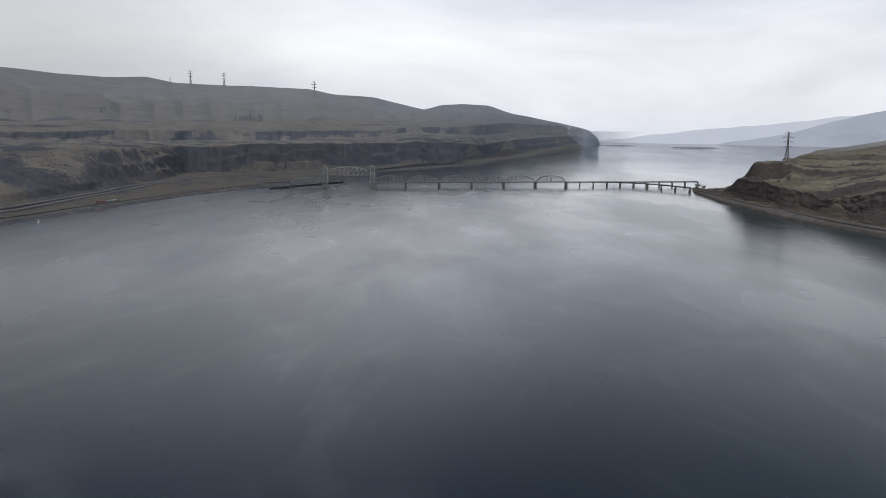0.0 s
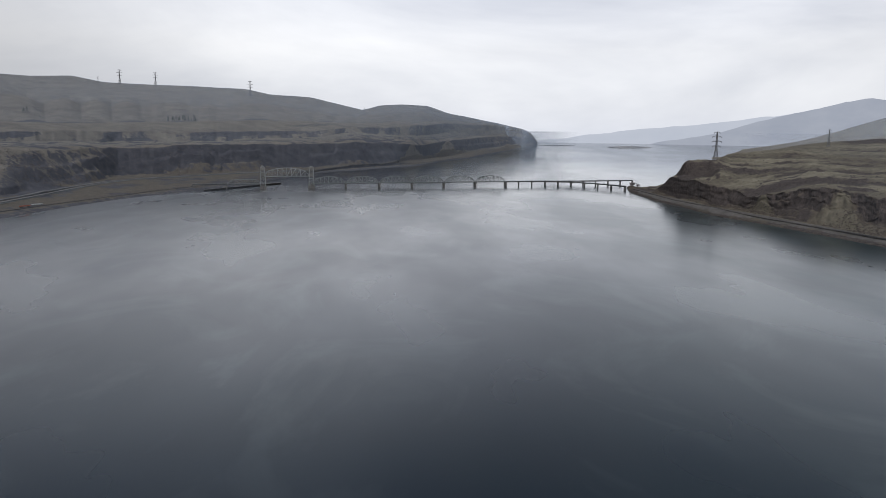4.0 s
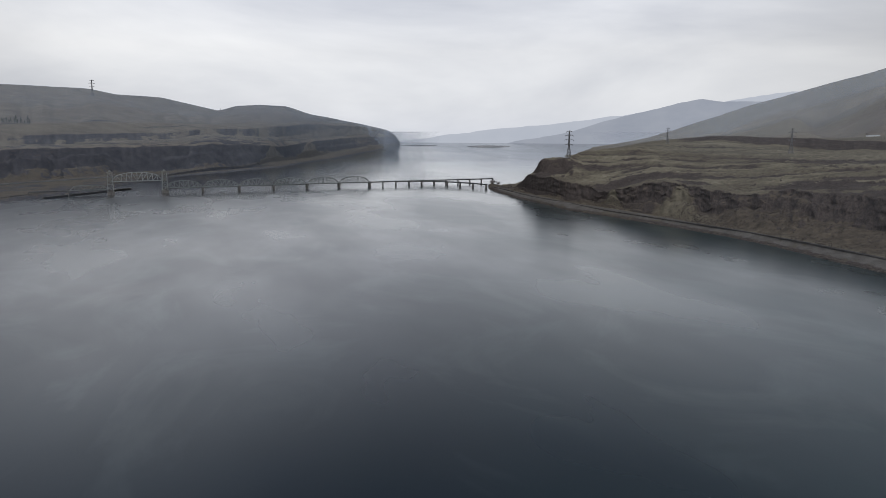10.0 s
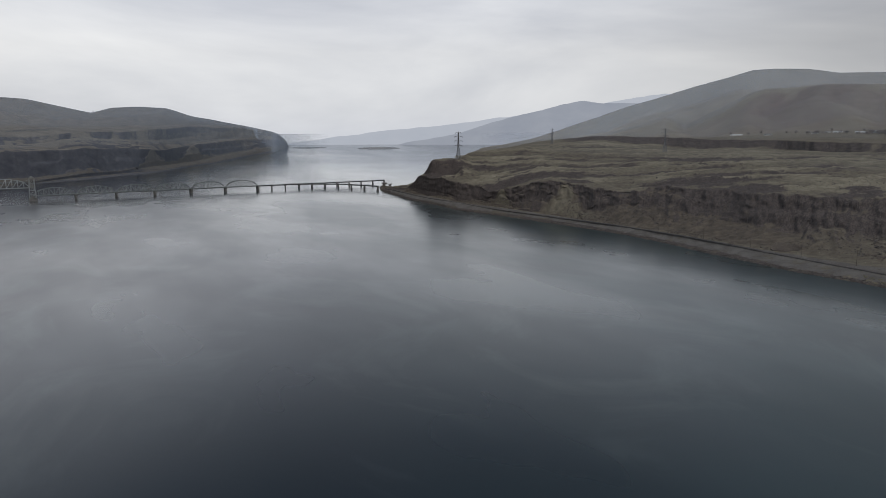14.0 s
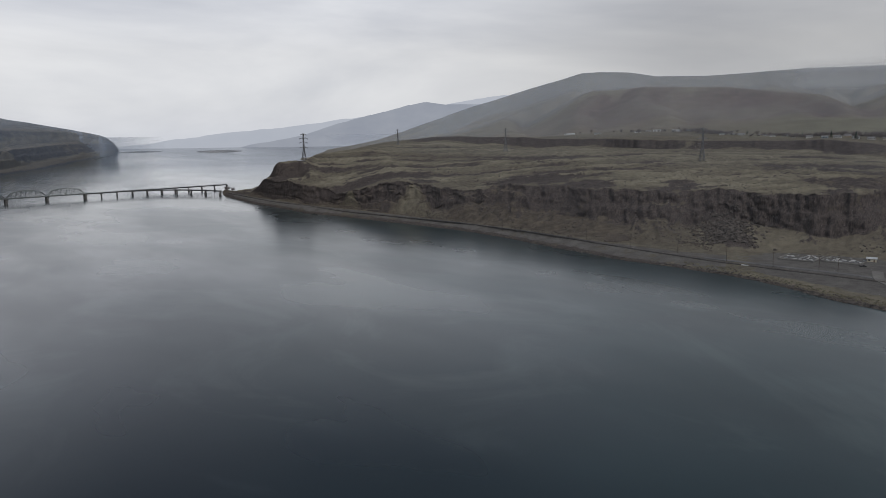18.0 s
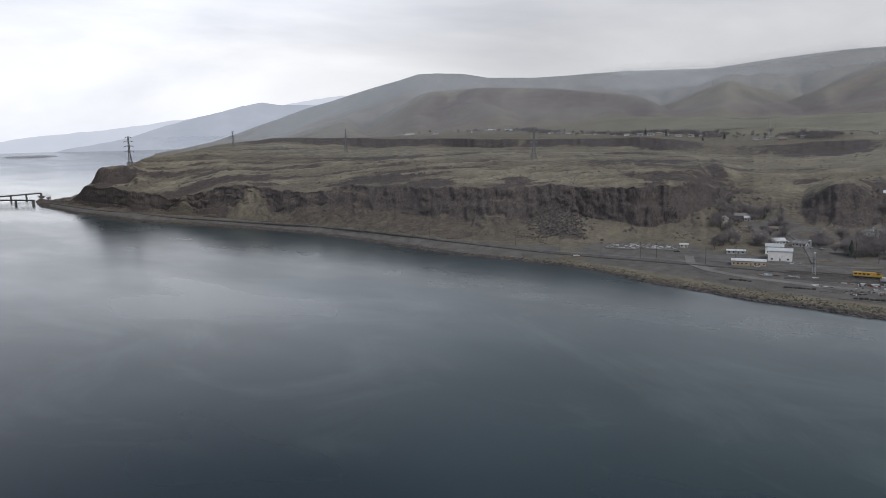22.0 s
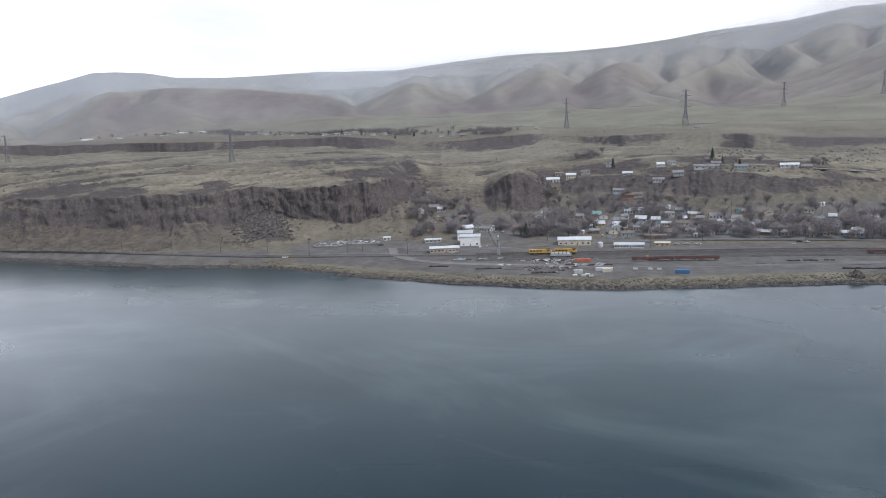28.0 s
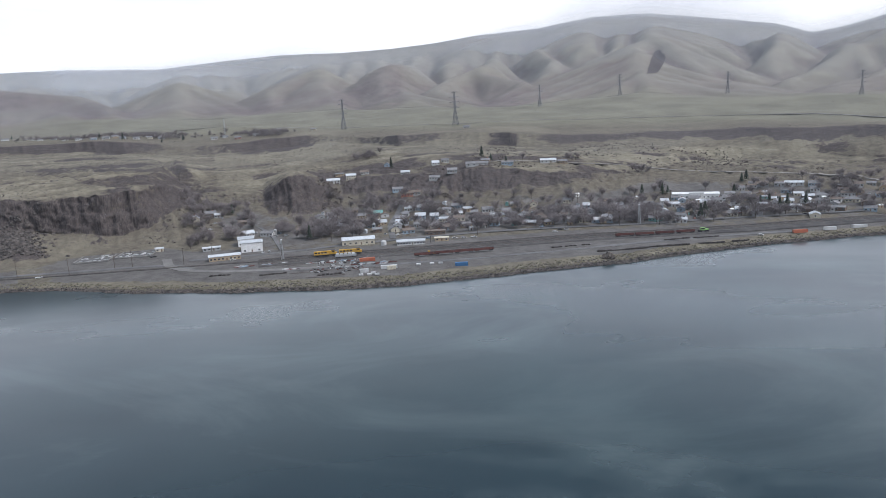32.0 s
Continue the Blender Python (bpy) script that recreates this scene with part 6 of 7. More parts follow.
for _ in range(1500):
    az = spare.uniform(79.5, 121.8)
    lo = float(np.interp(az, [79, 86, 92, 100, 108, 115, 122], [690, 655, 662, 672, 690, 725, 770]))
    r = spare.uniform(lo - 8, lo + 95)
    q = at(az, r)
    if len(taken) < 225 and all((q - t).length > 8.5 for t in taken):
        taken.append(q)
        tone = spare.choice(["white", "grey", "brown", "tan", "metal", "teal"])
        building("shed", "small %s garden shed beside a house" % {"metal": "metal", "white": "white", "grey": "grey", "brown": "brown timber", "tan": "tan", "teal": "teal"}[tone], "shed", spare.uniform(3, 5.5), spare.uniform(2.6, 4), 2.3, 0.8, tone, spare.choice(["shingle", "metal", "shingle_brown", "bright"]), az, r, spare.uniform(0, 90), windows=0, side_windows=0, group="garden sheds", over=0.25)
home(73.9, 706, 11, "white", "metal", 20)
home(75.4, 698, 12, "white", "shingle", -25)
home(78.2, 696, 15, "tan", "shingle_brown", 0)
home(80.9, 698, 13, "blue", "metal", 0)
home(83.9, 744, 15, "brick", "teal", 5)
home(93.9, 701, 20, "white", "metal", 0)
home(87.1, 746, 14, "blue", "metal", 0)
home(86.5, 788, 13, "brick", "shingle_brown", 0)
home(80.8, 905, 16, "white", "metal", 0)
home(82.2, 902, 12, "cream", "metal", 0, 2)
home(86.5, 888, 11, "white", "metal", 0)
home(92.2, 877, 27, "white", "shingle", 0)
home(94.6, 873, 14, "blue", "shingle", 0)
home(97.8, 894, 19, "white", "metal", 0)
home(101.9, 677, 19, "blue", "white", 0)
home(105.9, 687, 12, "teal", "shingle", 0)
home(113.0, 846, 15, "white", "shingle", 0)
home(115.5, 843, 18, "white", "metal", 0)

building("warehouse", "tall white metal-clad warehouse beside the tracks", "warehouse", 14, 16, 6.0, 1.4, "bright", "metal", 73.7, 668, 0, 2, 1, True)
building("warehouse", "large white metal-clad warehouse beside the tracks", "warehouse", 18, 14, 8.0, 1.4, "bright", "metal", 74.1, 640, 0, 2, 1, True)
building("depot", "long low tan depot with a pale metal roof", "depot", 25, 8, 3.6, 1.2, "tan", "metal", 72.0, 612, 0, 7, 1, True)
building("station_building", "long white station building with a pale metal roof", "building", 28, 10, 4.4, 2.0, "cream", "metal", 82.4, 626, 0, 5, 1, True)
building("bunkhouse", "long white single-storey railway bunkhouse", "building", 24, 8, 3.0, 1.2, "white", "metal", 86.6, 612, 0, 9, 1, True)
building("shelter", "dark open-fronted timber shelter by the yard", "shelter", 18, 7, 3.4, 0.8, "brown", "shingle_brown", 88.6, 645, 0, 5, 1, False)
building("shed", "low tan yard shed", "shed", 12, 5, 2.8, 0.7, "tan", "cream", 89.1, 620, 0, 2)
building("shed", "small yellow hut beside the concrete pads", "shed", 7, 5, 2.6, 0.9, "cream", "metal", 67.4, 686, 0, 1)
building("shed", "long pale carport with parked machines", "shed", 15, 6, 2.6, 0.7, "grey", "metal", 71.1, 660, 0, 3)
school = building("school", "long white flat school building above the town", "school", 46, 17, 4.6, 0.5, "bright", "bright", 108.8, 790, 0, 10, 1, True)
part("entrance_wing", Shape().box(-6, 8, -11.0, -8.4, -1, 6.2).box(-6.4, 8.4, -11.4, -8.0, 6.2, 6.6), PAINT["bright"], school, "taller white entrance wing")

VILLAGE = [(46.2, 2440, 40, "white"), (48.3, 2276, 22, "grey"), (51.3, 2213, 20, "white"), (52.1, 2210, 16, "white"), (52.7, 2201, 26, "white"), (54.1, 2167, 30, "white"), (55.1, 2174, 24, "blue"), (56.1, 2121, 18, "white"), (57.3, 1990, 16, "white"), (58.0, 1980, 15, "grey"), (58.6, 1968, 18, "white"), (59.9, 1895, 14, "cream"), (60.7, 1830, 16, "white"), (61.5, 1790, 14, "grey"), (62.2, 1735, 15, "white"), (63.1, 1660, 18, "white"), (64.0, 1560, 13, "blue"), (64.8, 1560, 15, "white"), (65.9, 1540, 13, "grey"), (66.8, 1545, 14, "white"), (67.7, 1560, 12, "cream"), (68.5, 1560, 15, "grey"), (72.2, 1480, 15, "white")]
VILLAGE += [(73.0, 1475, 12, "white"), (73.9, 1440, 14, "brick"), (75.2, 1460, 12, "white"), (79.6, 1500, 12, "cream"), (77.0, 1520, 12, "grey"), (91.5, 1300, 12, "grey"), (65.4, 1600, 14, "tan"), (60.3, 1880, 14, "white")]
for az, r, w, wall in VILLAGE:
    building("house", "low %s house of the upland village" % WORD[wall], "house", w * 0.85, 8, 2.9, 1.9, wall, "metal" if w > 23 else "shingle", az, r, rng.uniform(-10, 10), windows=3, side_windows=1, group="houses of the upland village")


# ---- railway vehicles ----
def bogie(parent, x, wheels=2):
    frame = part("bogie", Shape().box(x - 1.5, x + 1.5, -1.2, 1.2, 0.55, 0.95), PAINT["black"], parent)
    for i in range(wheels):
        wx = x - 0.95 + 1.9 * i / (wheels - 1)
        part("wheel", Shape().tube((wx, -0.85, 0.48), (wx, 0.85, 0.48), 0.48, 0.48, 10), PAINT["black"], frame)


def gondola(az, r, turn, length=15.5, colour="rust", label="rusty red open gondola wagon standing in the yard"):
    ob = thing("gondola_wagon", label, "railway wagon", frame_at(az, r, turn, 0.75), "wagons in the yard")
    h = length / 2
    s = Shape().box(-h, h, -1.5, 1.5, 1.0, 1.25)
    for a, b, c, d in ((-h, h, -1.5, -1.38), (-h, h, 1.38, 1.5), (-h, -h + 0.12, -1.38, 1.38), (h - 0.12, h, -1.38, 1.38)):
        s.box(a, b, c, d, 1.25, 2.45)
    part("body", s, PAINT[colour], ob)
    n = 11
    for i in range(n):
        x = -h + 0.4 + (length - 0.8) * i / (n - 1)
        for y in (-1.62, 1.5):
            part("side_rib", Shape().box(x - 0.1, x + 0.1, y, y + 0.12, 1.0, 2.45), PAINT[colour], ob)
    for x in (-h + 2.2, h - 2.2):
        bogie(ob, x)
    for sg in (-1, 1):
        part("coupler", Shape().box(min(sg * h, sg * (h + 0.5)), max(sg * h, sg * (h + 0.5)), -0.15, 0.15, 0.8, 1.1), PAINT["black"], ob)
    return ob


def locomotive(az, r, turn, flip=1):
    ob = thing("locomotive", "yellow diesel locomotive with dark roof and running gear", "locomotive", frame_at(az, r, turn, 0.75), "locomotives in the yard")
    part("underframe", Shape().box(-9.6, 9.6, -1.5, 1.5, 1.1, 1.5), PAINT["black"], ob)
    part("hood", Shape().box(-9.2, 5.2, -1.15, 1.15, 1.5, 4.1).box(-8.8, 4.8, -0.9, 0.9, 4.1, 4.35), PAINT["yellow"], ob)
    part("cab", Shape().box(5.2, 7.8, -1.5, 1.5, 1.5, 4.5), PAINT["yellow"], ob)
    part("cab_roof", Shape().box(5.0, 8.0, -1.55, 1.55, 4.5, 4.7), PAINT["black"], ob)
    part("nose", Shape().box(7.8, 9.3, -1.1, 1.1, 1.5, 3.1), PAINT["yellow"], ob)
    for y in (-1.53, 1.5):
        part("cab_window", Shape().box(5.6, 7.4, y, y + 0.03, 3.3, 4.1), M_GLASS, ob)
    for i in range(4):
        part("grille", Shape().box(-8.4 + 2.6 * i, -6.6 + 2.6 * i, -1.19, -1.15, 2.6, 3.7), PAINT["black"], ob)
    part("fuel_tank", Shape().box(-2.6, 2.6, -1.3, 1.3, 0.35, 1.1), PAINT["black"], ob)
    for x in (-6.6, 6.6):
        bogie(ob, x, 3)
    part("handrail", Shape().box(-9.4, 5.0, -1.48, -1.43, 2.5, 2.56).box(-9.4, 5.0, 1.43, 1.48, 2.5, 2.56), PAINT["white"], ob)
    return ob


def bank_turn(az):
    """How far the tracks swing from square to the line of sight."""
    a = np.array(SHORE_LINE)
    r0, r1 = np.interp([az - 1.5, az + 1.5], a[:, 0], a[:, 1])
    return math.degrees(math.atan2(r1 - r0, radians(3.0) * (r0 + r1) / 2))


def r_on(line, az, off=0.0):
    a = np.array(line)
    return float(np.interp(az, a[:, 0], a[:, 1])) + off


locomotive(79.7, r_on(YARD, 79.7, -5.5) , 0)
locomotive(81.7, r_on(YARD, 81.7, -5.5), 0)
flat = gondola(81.3, r_on(YARD, 81.3, -16.5), 0, 17, "grey", "grey flat wagon loaded with pale crates")
for i in range(5):
    part("crate", Shape().box(-7.5 + 3.1 * i, -5.2 + 3.1 * i, -1.2, 1.2, 1.25, 3.6), PAINT["white"], flat, "pale crate")
for i in range(4):
    az = 87.6 + 1.62 * i
    gondola(az, 556 + 2.6 * i, bank_turn(az))
for i in range(4):
    az = 103.6 + 1.5 * i
    gondola(az, r_on(YARD, az, -16.5), bank_turn(az))
gondola(-25.4, 1187, 38, 16, "orange", "red open wagon standing on the shore line")
gondola(-24.65, 1206, 38, 16, "white", "pale wagon standing on the shore line")


# ---- containers, cars, machines ----
def container(az, r, length, colour, label, turn=0.0):
    ob = thing("shipping_container", label, "container", frame_at(az, r, turn, 0.05), "containers in the yard")
    h = length / 2
    part("body", Shape().box(-h, h, -1.2, 1.2, 0.1, 2.6), PAINT[colour], ob)
    n = int(length / 0.9)
    ribs = Shape()
    for i in range(n):
        x = -h + (i + 0.5) * length / n
        ribs.box(x - 0.14, x + 0.14, -1.27, -1.2, 0.25, 2.45).box(x - 0.14, x + 0.14, 1.2, 1.27, 0.25, 2.45)
    part("side_ribs", ribs, PAINT[colour], ob)
    for sg in (-1, 1):
        part("door", Shape().box(h, h + 0.06, min(0.02 * sg, 1.15 * sg), max(0.02 * sg, 1.15 * sg), 0.2, 2.5), PAINT[colour], ob)
    part("roof_panel", Shape().box(-h, h, -1.2, 1.2, 2.6, 2.68), PAINT[colour], ob)


container(83.0, 553, 12.2, "orange", "orange-red shipping container in the yard")
container(90.6, 517, 9.5, "sky_blue", "blue steel container near the riverbank")
container(82.7, 514, 6.1, "white", "white container near the riverbank")
container(84.7, 521, 12.2, "white", "white container with stained sides near the riverbank", 3)
container(84.9, 517.5, 6.1, "cream", "cream container near the riverbank", 2)
container(116.0, 648, 12.2, "orange", "orange-red container at the end of the yard", 34)
container(117.9, 664, 10, "white", "white container at the end of the yard", 34)
container(119.7, 680, 12.2, "white", "white container at the end of the yard", 34)
for i, (az, r) in enumerate([(82.4, 506), (83.1, 505), (83.7, 504), (83.4, 508), (87.1, 526), (88.2, 527), (88.9, 527)]):
    ob = thing("pallet_stack", "pale stacked pallets and crates near the riverbank", "pallet stack", frame_at(az, r, rng.uniform(-8, 8)), "stacks in the yard")
    for k in range(3):
        part("pallet", Shape().box(-1.6, 1.6, -1.0, 1.0, 0.1 + 0.45 * k, 0.48 + 0.45 * k), PAINT["white" if k else "grey"], ob)


def car(az, r, colour, turn=0.0, label="", big=False):
    ob = thing("pickup" if big else "car", label or "%s %s parked on the gravel" % (colour, "pickup truck" if big else "car"), "car", frame_at(az, r, turn, 0.02), "parked cars")
    w, half = 0.9, 2.7 if big else 2.25
    prof = [(-half, 0.35), (half, 0.35), (half, 0.75), (half * 0.5, 0.95), (-half, 1.0)]
    part("body", Shape().add([(x, -w, z) for x, z in prof] + [(x, w, z) for x, z in prof], [(0, 1, 2, 3, 4), (9, 8, 7, 6, 5)] + [(i, i + 5, (i + 1) % 5 + 5, (i + 1) % 5) for i in range(5)]), PAINT[colour], ob)
    a, b = (-0.3, 1.3) if big else (-1.7, 1.0)
    part("cabin", Shape().add([(a, -w * 0.92, 0.97), (b + 0.3, -w * 0.92, 0.95), (b + 0.3, w * 0.92, 0.95), (a, w * 0.92, 0.97), (a + 0.3, -w * 0.75, 1.45), (b - 0.3, -w * 0.75, 1.45), (b - 0.3, w * 0.75, 1.45), (a + 0.3, w * 0.75, 1.45)], [(0, 1, 5, 4), (1, 2, 6, 5), (2, 3, 7, 6), (3, 0, 4, 7)]), M_GLASS, ob)
    part("roof", Shape().box(a + 0.28, b - 0.28, -w * 0.76, w * 0.76, 1.44, 1.5), PAINT[colour], ob)
    for x in (-half * 0.62, half * 0.62):
        for y in (-w, w):
            part("wheel", Shape().tube((x, y - 0.1, 0.33), (x, y + 0.1, 0.33), 0.33, 0.33, 10), PAINT["black"], ob)


for az, r, c, t, big in [(90.15, 626, "white", 0, 0), (90.9, 627, "white", 3, 0), (91.7, 628, "white", -2, 1), (59.3, 640, "white", 0, 1), (113.4, 629, "white", -15, 0), (74.9, 624, "white", 80, 1), (75.4, 625, "grey", 85, 0), (85.6, 650, "white", 60, 0), (86.0, 655, "white", 60, 0), (84.6, 655, "grey", 70, 0), (66.9, 660, "black", 10, 1),
                         (98.6, 648, "black", 0, 0), (99.1, 649, "white", 0, 0), (98.2, 640, "white", 0, 0), (81.9, 630, "black", 90, 0), (72.6, 604, "white", 0, 0), (88.0, 630, "blue", 0, 0), (84.2, 690, "grey", 80, 0), (88.8, 700, "white", 0, 0), (96.5, 684, "grey", 10, 0), (104.2, 700, "white", 0, 1), (76.8, 688, "grey", 30, 0), (110.9, 740, "white", 0, 0), (72.4, 745, "black", 0, 0), (72.9, 742, "white", 0, 1), (71.2, 742, "white", 0, 0), (74.3, 716, "black", 0, 1)]:
    car(az, r, c, t, big=bool(big))
for _ in range(400):
    az = spare.uniform(70, 121.5)
    lo = float(np.interp(az, [70, 76, 79, 86, 92, 100, 108, 115, 122], [740, 690, 690, 655, 662, 672, 690, 725, 770]))
    r = spare.uniform(lo - 10, lo + 80)
    q = at(az, r)
    if len(taken) < 262 and all((q - t).length > 7.5 for t in taken):
        taken.append(q)
        car(az, r, spare.choice(["white", "white", "grey", "black", "blue", "brick", "tan"]), spare.uniform(0, 180), big=spare.random() < 0.35)
mach = thing("track_machine", "green track maintenance machine on a siding", "machine", frame_at(109.4, r_on(YARD, 109.4, -16.5), bank_turn(109.4), 0.75))
part("chassis", Shape().box(-4.2, 4.2, -1.3, 1.3, 0.9, 1.5), PAINT["black"], mach)
part("cab", Shape().box(-2.6, 1.2, -1.3, 1.3, 1.5, 3.6), PAINT["green"], mach)
part("engine_cover", Shape().box(1.2, 4.0, -1.1, 1.1, 1.5, 2.6), PAINT["green"], mach)
part("cab_window", Shape().box(-2.2, 0.8, -1.34, -1.3, 2.4, 3.3), M_GLASS, mach)
bogie(mach, -2.8)
bogie(mach, 2.8)
digger = thing("loader", "yellow loader standing on a wagon siding", "machine", frame_at(88.0, 562, 0, 0.3))
part("chassis", Shape().box(-3.4, 3.4, -1.2, 1.2, 0.7, 1.7), PAINT["yellow"], digger)
part("cab", Shape().box(-0.8, 0.9, -0.8, 0.8, 1.7, 3.2), PAINT["yellow"], digger)
part("bucket", Shape().add([(3.8, -1.3, 0.3), (5.2, -1.3, 0.3), (4.0, -1.3, 1.6), (3.8, 1.3, 0.3), (5.2, 1.3, 0.3), (4.0, 1.3, 1.6)], [(0, 1, 2), (5, 4, 3), (0, 3, 4, 1), (1, 4, 5, 2), (2, 5, 3, 0)]), PAINT["yellow"], digger)
for x in (-2.2, 2.2):
    for y in (-1.3, 1.3):
        part("wheel", Shape().tube((x, y - 0.25, 0.7), (x, y + 0.25, 0.7), 0.7, 0.7, 12), PAINT["black"], digger)


# stacks of sleepers and rail
def sleeper_stack(az, r, length, turn):
    ob = thing("sleeper_stack", "dark stack of old railway sleepers on the gravel", "sleeper stack", frame_at(az, r, turn), "stacks in the yard")
    n = max(int(length / 2.8), 1)
    for i in range(n):
        x = -length / 2 + (i + 0.5) * length / n
        h = rng.uniform(0.6, 1.3)
        s = Shape().box(x - 1.25, x + 1.25, -1.1, 1.1, 0, h)
        part("sleeper_block", s, M_TIMBER, ob)


for az, r, n, t in [(98.3, 573, 9, -8), (99.4, 577, 10, -8), (100.6, 581, 8, -8), (107.5, 603, 22, -12), (109.6, 613, 22, -14), (107.9, 583, 12, -12), (110.0, 596, 22, -14), (112.0, 610, 14, -14), (79.9, 517, 18, 0), (71.5, 552, 16, 5), (75.5, 536, 20, 3), (103.4, 560, 40, -10), (106.0, 573, 30, -12)]:
    sleeper_stack(az, r, n, bank_turn(az) + (6 if az > 100 else 0))
for az, r, n in [(79.2, 562, 24), (80.5, 559, 18), (81.8, 560, 20), (82.6, 543, 16), (83.8, 541, 14), (84.6, 545, 12), (73.5, 575, 16), (75.8, 572, 20), (77.0, 546, 14)]:
    ob = thing("scrap_pile", "low pile of pale rail ends and scrap on the gravel", "scrap pile", frame_at(az, r, rng.uniform(-10, 10)), "stacks in the yard")
    for k in range(12):
        x, y = rng.uniform(-n / 2, n / 2), rng.uniform(-2.5, 2.5)
        part("scrap_piece", Shape().box(x - rng.uniform(0.6, 2.2), x + rng.uniform(0.6, 2.2), y - 0.5, y + 0.5, 0, rng.uniform(0.3, 0.9)), PAINT[rng.choice(["white", "grey", "black", "rust", "blue"])], ob)

for k in range(26):
    az, r = rng.gauss(81.3, 1.3), rng.uniform(522, 566)
    ob = thing("scrap_heap", "loose heap of rail ends, plates and timbers lying in the yard", "scrap heap", frame_at(az, r, rng.uniform(0, 90)), "litter in the yard")
    for n in range(9):
        x, y, lx = rng.gauss(0, 2.6), rng.gauss(0, 1.6), rng.uniform(0.4, 2.4)
        part("scrap_piece", Shape().box(-lx / 2, lx / 2, -0.2, 0.2, 0, rng.uniform(0.25, 0.8)), PAINT[rng.choice(["white", "grey", "black", "rust", "black", "metal"])], ob, "", pose(x, y, -0.05, 0, 0, rng.uniform(0, 180)))
for az, r, n, turn in [(78.4, 532, 34, 4), (79.6, 513, 30, 0), (77.6, 561, 26, 0), (82.8, 529, 24, -3), (85.6, 549, 30, -4), (93.0, 545, 40, -8), (97.5, 560, 36, -8), (101.5, 571, 34, -10)]:
    ob = thing("rail_stack", "bundle of long rusty rails laid out on the gravel", "rail stack", frame_at(az, r, bank_turn(az) + turn), "stacks in the yard")
    for m in range(4):
        part("rail", Shape().box(-n / 2 + rng.uniform(0, 3), n / 2 - rng.uniform(0, 3), -1.0 + 0.55 * m, -0.75 + 0.55 * m, 0, 0.22), M_RAIL, ob)

# concrete pads of the old works
for az, r, w, d in [(63.0, 684, 28, 30), (65.8, 682, 30, 28)]:
    pad = thing("concrete_pad", "low walled concrete pads with debris beside the yard", "concrete pad", frame_at(az, r, -16, 0.0))
    part("slab", Shape().box(-w / 2, w / 2, -d / 2, d / 2, -0.8, 0.12), M_ROAD, pad)
    for a, b, c, e in ((-w / 2, w / 2, -d / 2, -d / 2 + 0.6), (-w / 2, w / 2, d / 2 - 0.6, d / 2), (-w / 2, -w / 2 + 0.6, -d / 2, d / 2), (w / 2 - 0.6, w / 2, -d / 2, d / 2)):
        part("kerb_wall", Shape().box(a, b, c, e, 0.12, 1.1), M_CONCRETE, pad)
    for k in range(34):
        x, y = rng.uniform(-w / 2 + 2, w / 2 - 2), rng.uniform(-d / 2 + 2, d / 2 - 2)
        part("debris", Shape().box(x - rng.uniform(0.4, 1.8), x + rng.uniform(0.4, 1.8), y - 0.6, y + 0.6, 0.12, rng.uniform(0.3, 0.8)), PAINT[rng.choice(["white", "grey", "white"])], pad)


# ---- poles and masts ----
def utility_pole():
    ob = thing("utility_pole", "brown timber utility pole with cross-arms", "pole", group="utility poles")
    part("pole", Shape().tube((0, 0, -1.2), (0, 0, 14), 0.24, 0.16, 8), M_POLE, ob)
    for z in (13.2, 12.0):
        arm = part("cross_arm", Shape().box(-1.4, 1.4, -0.08, 0.08, z - 0.09, z + 0.09), M_POLE, ob)
        for x in (-1.2, -0.5, 0.5, 1.2):
            part("insulator", Shape().tube((x, 0, z + 0.09), (x, 0, z + 0.3), 0.06, 0.05, 6), M_GLASS, arm)
    return ob


POLE_AT = [(61.2, 634), (64.2, 632), (65.4, 630), (69.0, 612), (71.1, 620), (76.3, 582), (78.9, 650), (88.2, 610), (92.0, 636), (99.0, 645), (85.4, 655), (80.3, 640), (103.2, 663), (58, 655), (54.5, 685), (51, 712), (47.6, 745), (44.3, 785), (41, 832), (96, 650), (106, 672), (109.5, 690), (113, 705), (117, 735), (120, 760), (83, 690), (89.5, 735), (94, 735), (100, 740), (107, 760)]
first_pole = utility_pole()
first_pole.matrix_world = frame_at(*POLE_AT[0], 10)
for az, r in POLE_AT[1:]:
    copy_thing(first_pole, frame_at(az, r, rng.uniform(-20, 20)))


def mast(az, r, height, w0, label, name="radio_mast"):
    ob = thing(name, label, "mast", frame_at(az, r))
    for cx, cy in ((-1, -1), (1, -1), (1, 1), (-1, 1)):
        part("leg", Shape().beam((cx * w0, cy * w0, -1), (cx * w0 * 0.35, cy * w0 * 0.35, height), 0.28), PAINT["grey"], ob)
    n = 7
    for i in range(n):
        a, b = i / n, (i + 1) / n
        s = Shape()
        for k in range(4):
            c = [(-1, -1), (1, -1), (1, 1), (-1, 1)]
            (x0, y0), (x1, y1) = c[k], c[(k + 1) % 4]
            fa, fb = w0 * (1 - 0.65 * a), w0 * (1 - 0.65 * b)
            s.beam((x0 * fa, y0 * fa, a * height), (x1 * fb, y1 * fb, b * height), 0.2).beam((x0 * fb, y0 * fb, b * height), (x1 * fb, y1 * fb, b * height), 0.2)
        part("brace_bay", s, PAINT["grey"], ob)
    part("head_platform", Shape().box(-w0 * 0.6, w0 * 0.6, -w0 * 0.6, w0 * 0.6, height, height + 0.8), PAINT["white"], ob)


